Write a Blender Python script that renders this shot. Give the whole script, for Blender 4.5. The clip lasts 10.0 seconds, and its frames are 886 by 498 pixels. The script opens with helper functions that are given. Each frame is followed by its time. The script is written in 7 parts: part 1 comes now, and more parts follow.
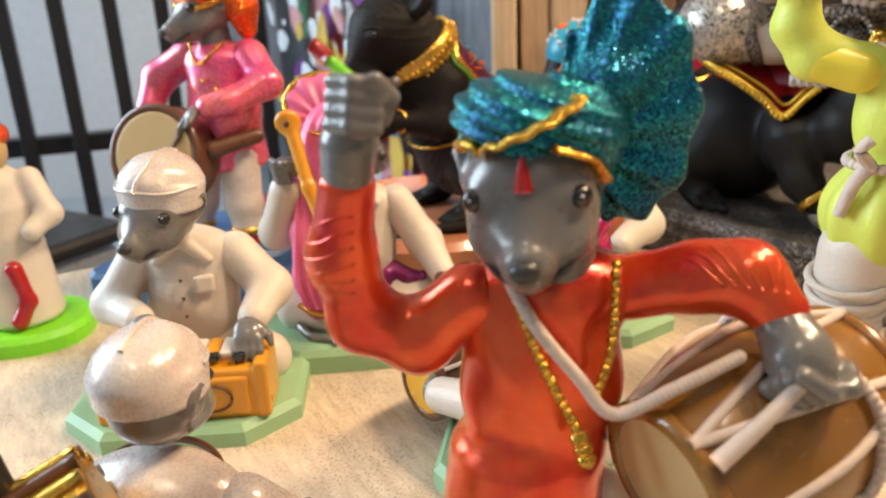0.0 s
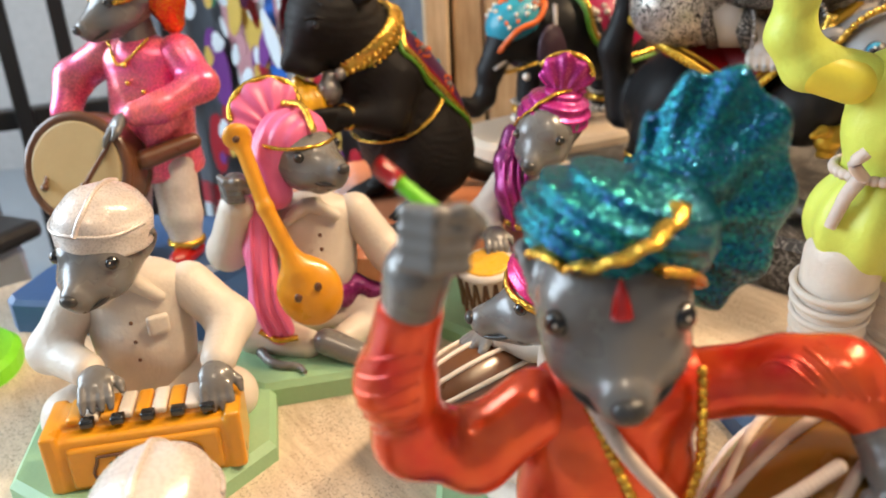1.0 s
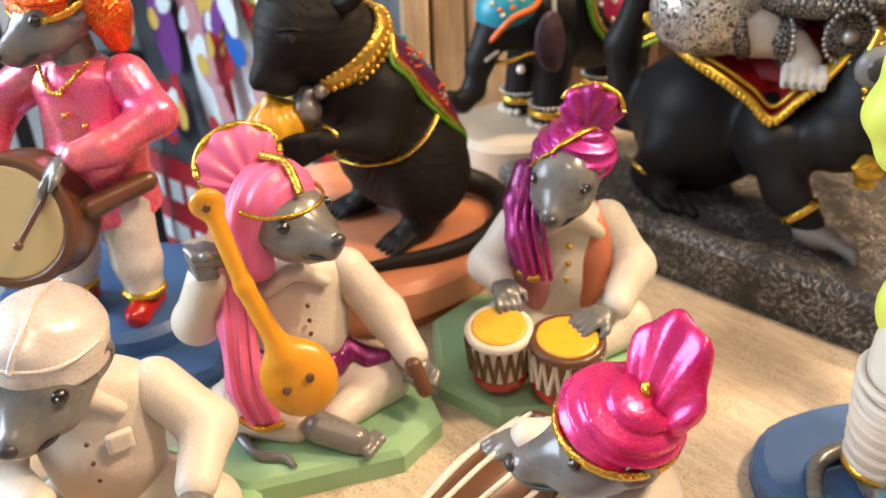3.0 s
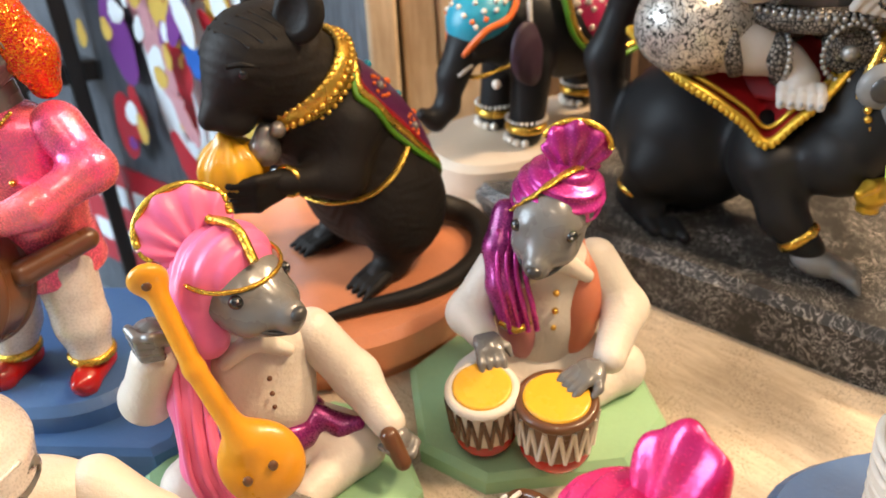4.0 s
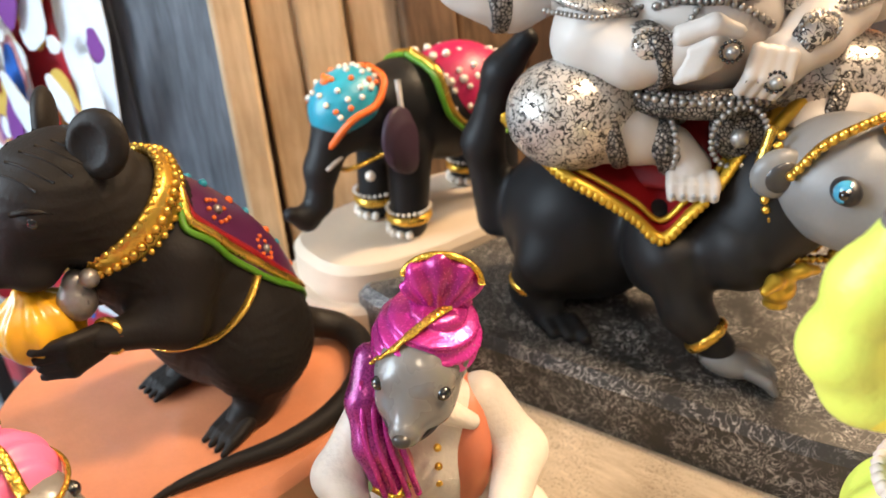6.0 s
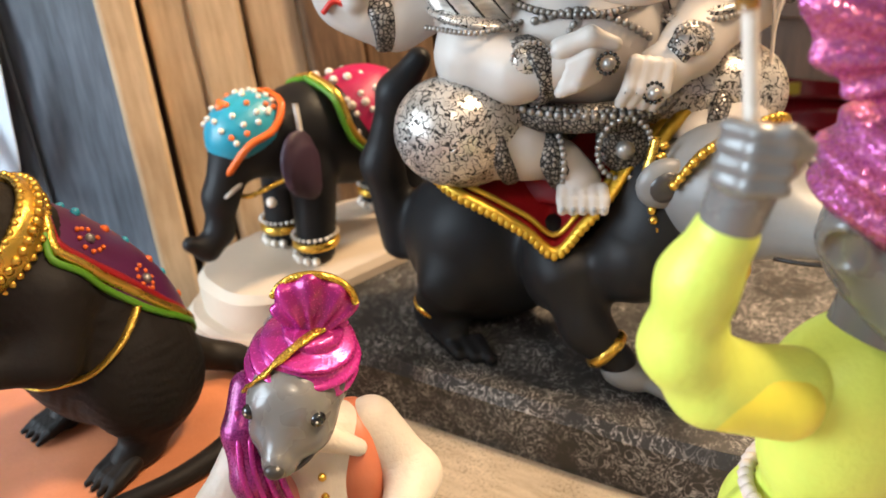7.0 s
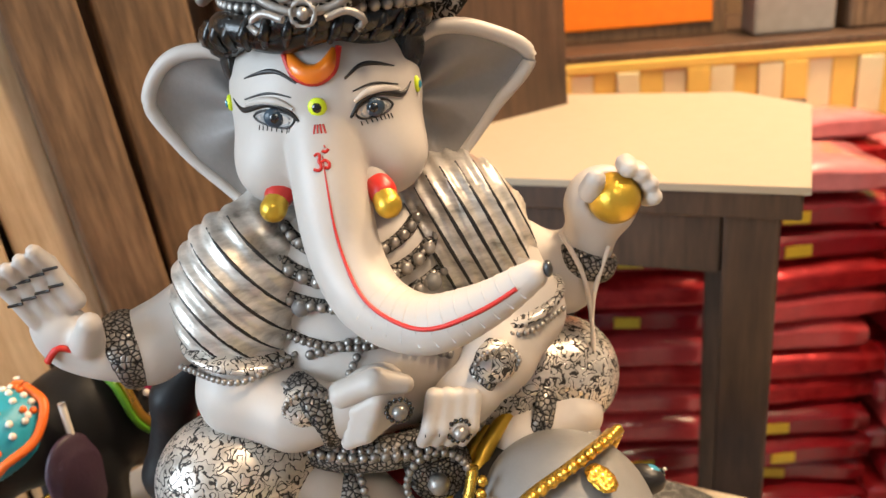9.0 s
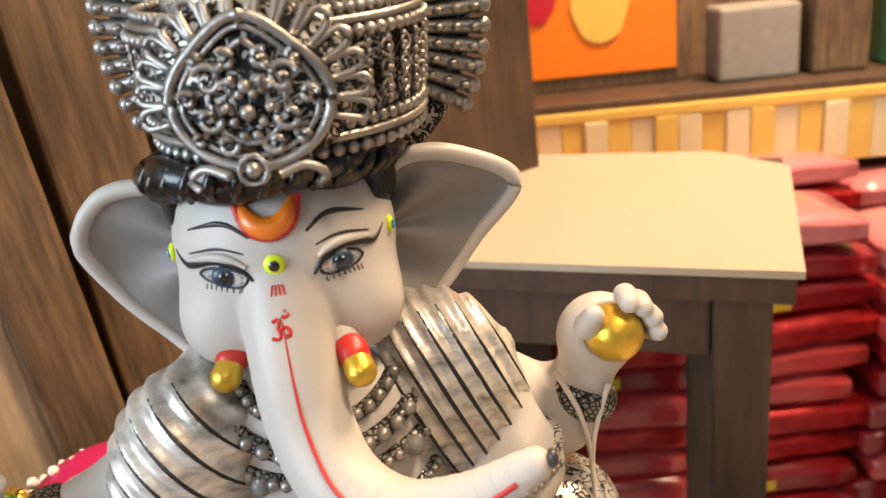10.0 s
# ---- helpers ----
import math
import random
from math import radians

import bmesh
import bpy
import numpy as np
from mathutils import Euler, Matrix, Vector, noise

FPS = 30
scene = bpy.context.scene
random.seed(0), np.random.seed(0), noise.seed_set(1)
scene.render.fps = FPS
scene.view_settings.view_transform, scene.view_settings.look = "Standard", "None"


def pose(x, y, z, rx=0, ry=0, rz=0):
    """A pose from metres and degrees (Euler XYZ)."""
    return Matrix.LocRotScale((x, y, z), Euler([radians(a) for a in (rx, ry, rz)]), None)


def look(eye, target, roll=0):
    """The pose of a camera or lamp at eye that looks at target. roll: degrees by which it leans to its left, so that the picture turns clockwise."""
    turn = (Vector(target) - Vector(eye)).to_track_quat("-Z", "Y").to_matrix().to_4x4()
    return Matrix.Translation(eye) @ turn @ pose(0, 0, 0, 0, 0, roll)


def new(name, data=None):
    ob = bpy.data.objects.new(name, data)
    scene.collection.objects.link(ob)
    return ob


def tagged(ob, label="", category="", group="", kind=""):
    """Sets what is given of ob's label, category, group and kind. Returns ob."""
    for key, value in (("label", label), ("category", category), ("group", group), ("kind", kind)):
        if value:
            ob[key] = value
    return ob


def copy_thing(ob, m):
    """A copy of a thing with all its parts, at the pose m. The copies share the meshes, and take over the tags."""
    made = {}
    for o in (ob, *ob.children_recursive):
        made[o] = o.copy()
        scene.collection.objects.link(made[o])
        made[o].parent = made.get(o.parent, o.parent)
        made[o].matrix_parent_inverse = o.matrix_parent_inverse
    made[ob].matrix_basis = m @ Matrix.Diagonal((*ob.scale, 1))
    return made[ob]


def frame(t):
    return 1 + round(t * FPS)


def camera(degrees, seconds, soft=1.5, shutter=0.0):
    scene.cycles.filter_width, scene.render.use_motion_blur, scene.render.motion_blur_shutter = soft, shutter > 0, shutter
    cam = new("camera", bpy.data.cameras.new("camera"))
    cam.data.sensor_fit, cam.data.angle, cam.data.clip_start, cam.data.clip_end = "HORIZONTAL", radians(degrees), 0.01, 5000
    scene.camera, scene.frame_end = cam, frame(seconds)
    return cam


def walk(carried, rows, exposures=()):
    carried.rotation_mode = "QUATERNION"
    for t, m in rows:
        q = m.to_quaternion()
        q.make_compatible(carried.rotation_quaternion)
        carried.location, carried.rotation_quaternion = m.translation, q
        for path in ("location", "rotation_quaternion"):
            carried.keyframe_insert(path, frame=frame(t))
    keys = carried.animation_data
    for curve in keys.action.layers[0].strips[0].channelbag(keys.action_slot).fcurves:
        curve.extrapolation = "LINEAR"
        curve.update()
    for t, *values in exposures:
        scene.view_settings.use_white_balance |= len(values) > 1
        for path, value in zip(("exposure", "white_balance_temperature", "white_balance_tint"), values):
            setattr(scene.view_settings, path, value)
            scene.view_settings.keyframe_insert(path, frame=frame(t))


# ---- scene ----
cam = camera(60.0, 10.0)
METRES, EYE, TILT, LEAN, TURN = 0.6, 0.246, -20.0, 2.0, 0.0
ROWS = [
    (0.0, 0.0, 0.0, 0.0, -0.0, 0.0, -0.0),
    (0.5, -0.0359, 0.0278, 0.0385, -3.97, -1.85, 1.73),
    (1.0, -0.0621, 0.0537, 0.0712, -7.04, -4.17, 2.64),
    (1.5, -0.0821, 0.081, 0.1022, -8.45, -5.89, 2.58),
    (2.0, -0.0934, 0.1134, 0.1363, -9.1, -7.26, 2.3),
    (3.5, -0.0822, 0.226, 0.2191, -11.6, -10.87, 3.3),
    (4.0, -0.0679, 0.262, 0.244, -12.48, -11.28, 4.2),
    (4.5, -0.0535, 0.2984, 0.2749, -13.57, -11.22, 5.25),
    (5.0, -0.0267, 0.3299, 0.3015, -15.04, -10.65, 6.28),
    (5.5, 0.0042, 0.3639, 0.3141, -16.84, -9.99, 7.16),
    (7.0, 0.0772, 0.3569, 0.2856, -22.77, -7.57, 9.47),
    (7.5, 0.1322, 0.3562, 0.3163, -24.93, -6.54, 10.57),
    (8.0, 0.1771, 0.3821, 0.3599, -27.26, -5.48, 11.98),
    (8.5, 0.2159, 0.4106, 0.408, -29.48, -4.52, 13.44),
    (9.0, 0.2506, 0.4238, 0.4627, -31.37, -3.65, 14.77),
    (9.5, 0.2765, 0.444, 0.5122, -32.85, -2.84, 15.8),
    (10.0, 0.2998, 0.4794, 0.5391, -34.07, -2.23, 16.49),
]
# a slightly open aperture
cam.data.dof.use_dof = True
cam.data.dof.focus_distance = 0.315
cam.data.dof.aperture_fstop = 11.0
walk(cam, [(t, pose(0, 0, EYE, TILT, LEAN, TURN) @ pose(METRES * x, METRES * y, METRES * z, 90 + pitch, roll, yaw)) for t, x, y, z, yaw, pitch, roll in ROWS],
     [(0.0, -0.10), (2.0, 0.0), (3.5, 0.10), (4.5, 0.20), (5.5, 0.36), (7.0, 0.22), (8.0, 0.06), (9.0, 0.02), (10.0, -0.02)])

# ---- light ----
world = bpy.data.worlds.new("world")
scene.world = world
world.use_nodes = True
wn = world.node_tree.nodes
sky = wn.new("ShaderNodeTexSky")
sky.sky_type = "NISHITA"
sky.sun_disc = False
sky.sun_elevation, sky.sun_rotation = radians(38), radians(-60)
world.node_tree.links.new(sky.outputs[0], wn["Background"].inputs[0])
wn["Background"].inputs[1].default_value = 0.07


def lamp(name, eye, target, sx, sy, watts, color):
    """A rectangular lamp."""
    d = bpy.data.lights.new(name, "AREA")
    d.shape, d.size, d.size_y, d.energy, d.color = "RECTANGLE", sx, sy, watts, color
    o = new(name, d)
    o.matrix_world = look(eye, target)
    return o


# two warm ceiling lamps of the shop and the daylight of its open front
lamp("ceiling_lamp_light", (0.75, 0.15, 1.50), (0.15, 0.5, 0.0), 0.22, 0.22, 24, (1.0, 0.73, 0.47))
lamp("ceiling_lamp_light", (-0.15, -0.35, 1.50), (0.0, 0.45, 0.0), 0.2, 0.2, 4.5, (1.0, 0.80, 0.58))
# third lamp, unseen, added to brighten the shelf, picture and packets
lamp("ceiling_lamp_light", (1.35, 0.75, 1.50), (1.2, 1.3, 0.1), 0.25, 0.25, 54, (1.0, 0.72, 0.44))
lamp("shop_front_daylight", (-2.3, 0.9, 1.0), (0.0, 0.5, 0.1), 1.6, 1.6, 110, (0.71, 0.86, 1.0))


# ---- materials ----
def nodes_of(name):
    m = bpy.data.materials.new(name)
    m.use_nodes = True
    t = m.node_tree
    return m, t, t.nodes["Principled BSDF"]


def noise_at(t, scale, detail=4.0, coord=None, rough=0.55):
    n = t.nodes.new("ShaderNodeTexNoise")
    n.inputs["Scale"].default_value, n.inputs["Detail"].default_value, n.inputs["Roughness"].default_value = scale, detail, rough
    if coord is not None:
        t.links.new(coord, n.inputs["Vector"])
    return n.outputs["Fac"]


def ramp(t, fac, stops):
    r = t.nodes.new("ShaderNodeValToRGB")
    while len(r.color_ramp.elements) < len(stops):
        r.color_ramp.elements.new(0.5)
    for e, (p, c) in zip(r.color_ramp.elements, stops):
        e.position, e.color = p, (*c, 1)
    t.links.new(fac, r.inputs[0])
    return r.outputs[0]


def maths(t, op, a, b=None, clamp=False):
    n = t.nodes.new("ShaderNodeMath")
    n.operation, n.use_clamp = op, clamp
    for i, v in enumerate((a, b)):
        if v is None:
            continue
        if isinstance(v, (int, float)):
            n.inputs[i].default_value = v
        else:
            t.links.new(v, n.inputs[i])
    return n.outputs[0]


def mixc(t, fac, a, b):
    n = t.nodes.new("ShaderNodeMix")
    n.data_type = "RGBA"
    for i, v in ((0, fac), (6, a), (7, b)):
        if isinstance(v, (int, float)):
            n.inputs[i].default_value = v
        elif isinstance(v, tuple):
            n.inputs[i].default_value = (*v, 1)
        else:
            t.links.new(v, n.inputs[i])
    return n.outputs[2]


def bumped(t, b, height, strength, dist=0.0005):
    n = t.nodes.new("ShaderNodeBump")
    n.inputs["Strength"].default_value, n.inputs["Distance"].default_value = strength, dist
    t.links.new(height, n.inputs["Height"])
    t.links.new(n.outputs[0], b.inputs["Normal"])


def shade(c, f):
    return tuple(min(1.0, v * f) for v in c)


def objco(t):
    return t.nodes.new("ShaderNodeTexCoord").outputs["Object"]


def paint(name, c, rough=0.35, var=0.18, bump=0.15, coat=0.0, metal=0.0, worn=None):
    """Hand-painted resin: uneven brush tone, small pits, slightly varied gloss."""
    m, t, b = nodes_of(name)
    co = objco(t)
    big, fine = noise_at(t, 55, 3, co), noise_at(t, 420, 4, co)
    col = mixc(t, big, shade(c, 1 - var), shade(c, 1 + var * 0.6))
    col = mixc(t, maths(t, "MULTIPLY", fine, 0.25), col, shade(c, 1 - 2.2 * var))
    if worn:
        spots = ramp(t, noise_at(t, 160, 6, co, 0.7), [(0.62, (0, 0, 0)), (0.70, (1, 1, 1))])
        col = mixc(t, spots, col, worn)
    t.links.new(col, b.inputs["Base Color"])
    r = maths(t, "ADD", maths(t, "MULTIPLY", big, 0.22), rough - 0.10, True)
    t.links.new(r, b.inputs["Roughness"])
    b.inputs["Metallic"].default_value = metal
    b.inputs["Coat Weight"].default_value = coat
    b.inputs["Coat Roughness"].default_value = 0.12
    bumped(t, b, maths(t, "ADD", maths(t, "MULTIPLY", fine, 0.5), big), bump, 0.0012)
    return m


def pearl(name, c, c2, rough=0.28, metal=0.45):
    """Pearly metallic paint, two tones in soft streaks."""
    m, t, b = nodes_of(name)
    co = objco(t)
    big, fine = noise_at(t, 40, 3, co), noise_at(t, 900, 2, co)
    t.links.new(mixc(t, ramp(t, big, [(0.35, (0, 0, 0)), (0.65, (1, 1, 1))]), c, c2), b.inputs["Base Color"])
    t.links.new(maths(t, "ADD", maths(t, "MULTIPLY", fine, 0.2), rough - 0.1), b.inputs["Roughness"])
    b.inputs["Metallic"].default_value = metal
    b.inputs["Coat Weight"].default_value = 0.35
    b.inputs["Coat Roughness"].default_value = 0.15
    bumped(t, b, maths(t, "ADD", maths(t, "MULTIPLY", fine, 0.10), big), 0.5, 0.0030)
    return m


def glitter(name, dark, light, scale=1500.0, metal=0.85, spread=1.1, hue=0.25, sparse=1.0):
    """Glitter: tiny facets that lean every way."""
    m, t, b = nodes_of(name)
    co = objco(t)
    v = t.nodes.new("ShaderNodeTexVoronoi")
    v.inputs["Scale"].default_value = scale
    t.links.new(co, v.inputs["Vector"])
    sep = t.nodes.new("ShaderNodeSeparateColor")
    t.links.new(v.outputs["Color"], sep.inputs[0])
    col = mixc(t, maths(t, "POWER", sep.outputs[0], sparse), dark, light)
    hs = t.nodes.new("ShaderNodeHueSaturation")
    t.links.new(col, hs.inputs["Color"])
    t.links.new(maths(t, "ADD", maths(t, "MULTIPLY", sep.outputs[1], hue), 0.5 - hue / 2), hs.inputs["Hue"])
    t.links.new(hs.outputs[0], b.inputs["Base Color"])
    b.inputs["Metallic"].default_value = metal
    b.inputs["Roughness"].default_value = 0.22
    geo = t.nodes.new("ShaderNodeNewGeometry")
    sub = t.nodes.new("ShaderNodeVectorMath")
    sub.operation = "SUBTRACT"
    t.links.new(v.outputs["Color"], sub.inputs[0])
    sub.inputs[1].default_value = (0.5, 0.5, 0.5)
    sc = t.nodes.new("ShaderNodeVectorMath")
    sc.operation = "SCALE"
    t.links.new(sub.outputs[0], sc.inputs[0])
    sc.inputs["Scale"].default_value = spread
    add = t.nodes.new("ShaderNodeVectorMath")
    t.links.new(geo.outputs["Normal"], add.inputs[0])
    t.links.new(sc.outputs[0], add.inputs[1])
    nrm = t.nodes.new("ShaderNodeVectorMath")
    nrm.operation = "NORMALIZE"
    t.links.new(add.outputs[0], nrm.inputs[0])
    t.links.new(nrm.outputs[0], b.inputs["Normal"])
    return m


def chased(name, light, dark, scale=260.0, kind="swirl", metal=0.9, rough=0.3, groove=(0.03, 0.065)):
    """Chased metal with blackened grooves."""
    m, t, b = nodes_of(name)
    co = objco(t)
    if kind == "swirl":
        n = t.nodes.new("ShaderNodeTexNoise")
        n.inputs["Scale"].default_value, n.inputs["Detail"].default_value, n.inputs["Distortion"].default_value = scale, 0.5, 1.2
        t.links.new(co, n.inputs["Vector"])
        h = maths(t, "ABSOLUTE", maths(t, "SUBTRACT", n.outputs["Fac"], 0.5))
        hh = ramp(t, h, [(groove[0], (0, 0, 0)), (groove[1], (1, 1, 1))])
    else:
        v = t.nodes.new("ShaderNodeTexVoronoi")
        v.feature = "DISTANCE_TO_EDGE"
        v.inputs["Scale"].default_value = scale
        t.links.new(co, v.inputs["Vector"])
        hh = ramp(t, v.outputs["Distance"], [(0.04, (0, 0, 0)), (0.22, (1, 1, 1))])
    wear = noise_at(t, 90, 4, co)
    f = maths(t, "MULTIPLY", hh, ramp(t, wear, [(0.25, (0.45, 0.45, 0.45)), (0.55, (1, 1, 1))]))
    t.links.new(mixc(t, f, dark, light), b.inputs["Base Color"])
    b.inputs["Metallic"].default_value = metal
    t.links.new(maths(t, "SUBTRACT", rough + 0.25, maths(t, "MULTIPLY", hh, 0.25)), b.inputs["Roughness"])
    bumped(t, b, hh, 0.6, 0.0006)
    return m


def timber(name, c, c2, scale=14.0, rough=0.6, stretch=(1, 12, 12)):
    """Sawn or worn wood with long grain and stains."""
    m, t, b = nodes_of(name)
    mp = t.nodes.new("ShaderNodeMapping")
    mp.inputs["Scale"].default_value = stretch
    t.links.new(objco(t), mp.inputs["Vector"])
    g = noise_at(t, scale, 6, mp.outputs[0], 0.65)
    s = noise_at(t, 9, 5, objco(t))
    col = mixc(t, ramp(t, g, [(0.3, (0, 0, 0)), (0.7, (1, 1, 1))]), c, c2)
    col = mixc(t, ramp(t, s, [(0.45, (0, 0, 0)), (0.75, (0.55, 0.55, 0.55))]), col, shade(c, 0.45))
    t.links.new(col, b.inputs["Base Color"])
    b.inputs["Roughness"].default_value = rough
    bumped(t, b, g, 0.35, 0.0015)
    return m


GREY = paint("grey_skin_paint", (0.165, 0.155, 0.145), 0.26, 0.14, 0.10, 0.35)
GREYD = paint("dark_grey_paint", (0.045, 0.042, 0.04), 0.3)
BLACK = paint("black_gloss_paint", (0.008, 0.007, 0.007), 0.12, coat=0.6)
WHITE = paint("white_cloth_paint", (0.70, 0.62, 0.53), 0.42, 0.12, 0.7)
PEARLW = pearl("pearl_white_paint", (0.56, 0.48, 0.44), (0.72, 0.66, 0.61), 0.28, 0.12)
# red pearl; its orange second tone paints warm highlights into the colour
REDP = pearl("pearl_red_highlight_paint", (0.62, 0.018, 0.010), (0.85, 0.12, 0.025), 0.20)
REDD = paint("red_gloss_paint", (0.42, 0.008, 0.006), 0.22, coat=0.4)
PINKP = pearl("pearl_pink_paint", (0.82, 0.09, 0.26), (0.90, 0.20, 0.22), 0.27)
PINK = paint("pink_cloth_paint", (0.82, 0.16, 0.33), 0.36, 0.16, 0.2)
MAGENTA = pearl("pearl_magenta_paint", (0.30, 0.012, 0.13), (0.55, 0.03, 0.28), 0.25)
PURPLE = pearl("pearl_purple_paint", (0.13, 0.008, 0.07), (0.34, 0.02, 0.20), 0.28)
HOTPINK = pearl("hot_pink_paint", (0.62, 0.012, 0.13), (0.82, 0.05, 0.22), 0.25)
ORANGEV = paint("salmon_waistcoat_paint", (0.66, 0.20, 0.10), 0.4, 0.12)
ROSEV = paint("rose_waistcoat_paint", (0.50, 0.17, 0.16), 0.4, 0.12)
YELLOWO = paint("amber_yellow_paint", (0.72, 0.30, 0.012), 0.3, 0.18, coat=0.3)
YELLOW = paint("drum_yellow_paint", (0.85, 0.44, 0.03), 0.25, 0.12, coat=0.5)
LIME = paint("lemon_dress_paint", (0.66, 0.74, 0.12), 0.42, 0.12, 0.6)
LIMEY = paint("warm_yellow_underarm", (0.82, 0.72, 0.07), 0.4, 0.12, 0.2)
LIMEG = paint("lime_base_paint", (0.22, 0.72, 0.02), 0.4)
GREENB = paint("mint_base_paint", (0.30, 0.50, 0.28), 0.5, 0.14, 0.25)
BLUEB = paint("blue_base_paint", (0.055, 0.13, 0.30), 0.42, 0.16, 0.25)
BROWN = paint("brown_paint", (0.13, 0.05, 0.018), 0.3, 0.3, coat=0.3)
DRUMB = paint("drum_ochre_paint", (0.27, 0.12, 0.018), 0.24, 0.25, coat=0.4)
TAN = paint("drum_skin_paint", (0.55, 0.40, 0.19), 0.35, 0.12)
ROPE = paint("rope_paint", (0.66, 0.54, 0.46), 0.6, 0.2, 0.6)
GOLD = glitter("gold_band_glitter", (0.42, 0.22, 0.03), (0.90, 0.56, 0.08), 1700, 0.85, 0.6, 0.03)
GOLDP = paint("gold_paint", (0.80, 0.48, 0.08), 0.26, 0.2, 0.5, 0.0, 0.9)
SILVER = paint("silver_paint", (0.40, 0.37, 0.34), 0.38, 0.55, 0.5, 0.0, 0.7, (0.05, 0.045, 0.04))
TEAL = glitter("teal_glitter", (0.002, 0.060, 0.100), (0.03, 0.40, 0.52), 2500, 0.7, 0.8, 0.18, 2.2)
PINKG = glitter("pink_glitter", (0.33, 0.045, 0.18), (0.78, 0.26, 0.52), 2000, 0.6, 0.8, 0.12, 1.6)
ORANGEG = glitter("orange_glitter", (0.75, 0.05, 0.005), (1.0, 0.22, 0.02), 1500, 0.6, 0.8, 0.06)
EMERALD = paint("emerald_paint", (0.0, 0.25, 0.10), 0.08, coat=1.0)
RATB = paint("charcoal_rat_paint", (0.016, 0.013, 0.011), 0.55, 0.25, 0.5)
CHAR = paint("charcoal_gloss_paint", (0.015, 0.0145, 0.015), 0.46, 0.25, 0.3)
TERRA = paint("terracotta_paint", (0.72, 0.27, 0.13), 0.20, 0.16, 0.25, coat=0.6)
IVORY = paint("ivory_resin", (0.50, 0.455, 0.415), 0.46, 0.08, 0.12)
CREAM = paint("cream_resin", (0.68, 0.56, 0.43), 0.5, 0.1)
ASH = paint("ash_grey_resin", (0.20, 0.195, 0.19), 0.4, 0.18, 0.2)
CRIMSON = paint("crimson_cloth_paint", (0.33, 0.008, 0.012), 0.4, 0.16)
ANTIQ = chased("antique_silver_swirl", (0.66, 0.61, 0.55), (0.03, 0.027, 0.025), 240, "swirl", 0.55, 0.3)
ANTIQV = chased("antique_silver_scales", (0.34, 0.31, 0.28), (0.006, 0.005, 0.005), 420, "cells", 0.6, 0.35)
CARVED = chased("carved_blackened_silver", (0.54, 0.50, 0.46), (0.010, 0.009, 0.008), 300, "swirl", 0.55, 0.36, (0.095, 0.16))
SHAWL, sht, shb = nodes_of("brushed_silver_cloth")
shm = sht.nodes.new("ShaderNodeMapping")
shm.inputs["Scale"].default_value = (1.0, 1.0, 3.2)
shm.inputs["Rotation"].default_value = (0.0, 0.5, 0.0)
sht.links.new(objco(sht), shm.inputs["Vector"])
shn = noise_at(sht, 48, 6, shm.outputs[0], 0.6)
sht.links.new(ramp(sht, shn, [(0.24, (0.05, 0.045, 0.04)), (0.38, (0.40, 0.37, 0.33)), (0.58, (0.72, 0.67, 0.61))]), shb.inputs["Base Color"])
shb.inputs["Metallic"].default_value, shb.inputs["Roughness"].default_value = 0.45, 0.34
bumped(sht, shb, shn, 0.4, 0.0008)
for dull in (RATB, CHAR):
    dull.node_tree.nodes["Principled BSDF"].inputs["Specular IOR Level"].default_value = 0.19


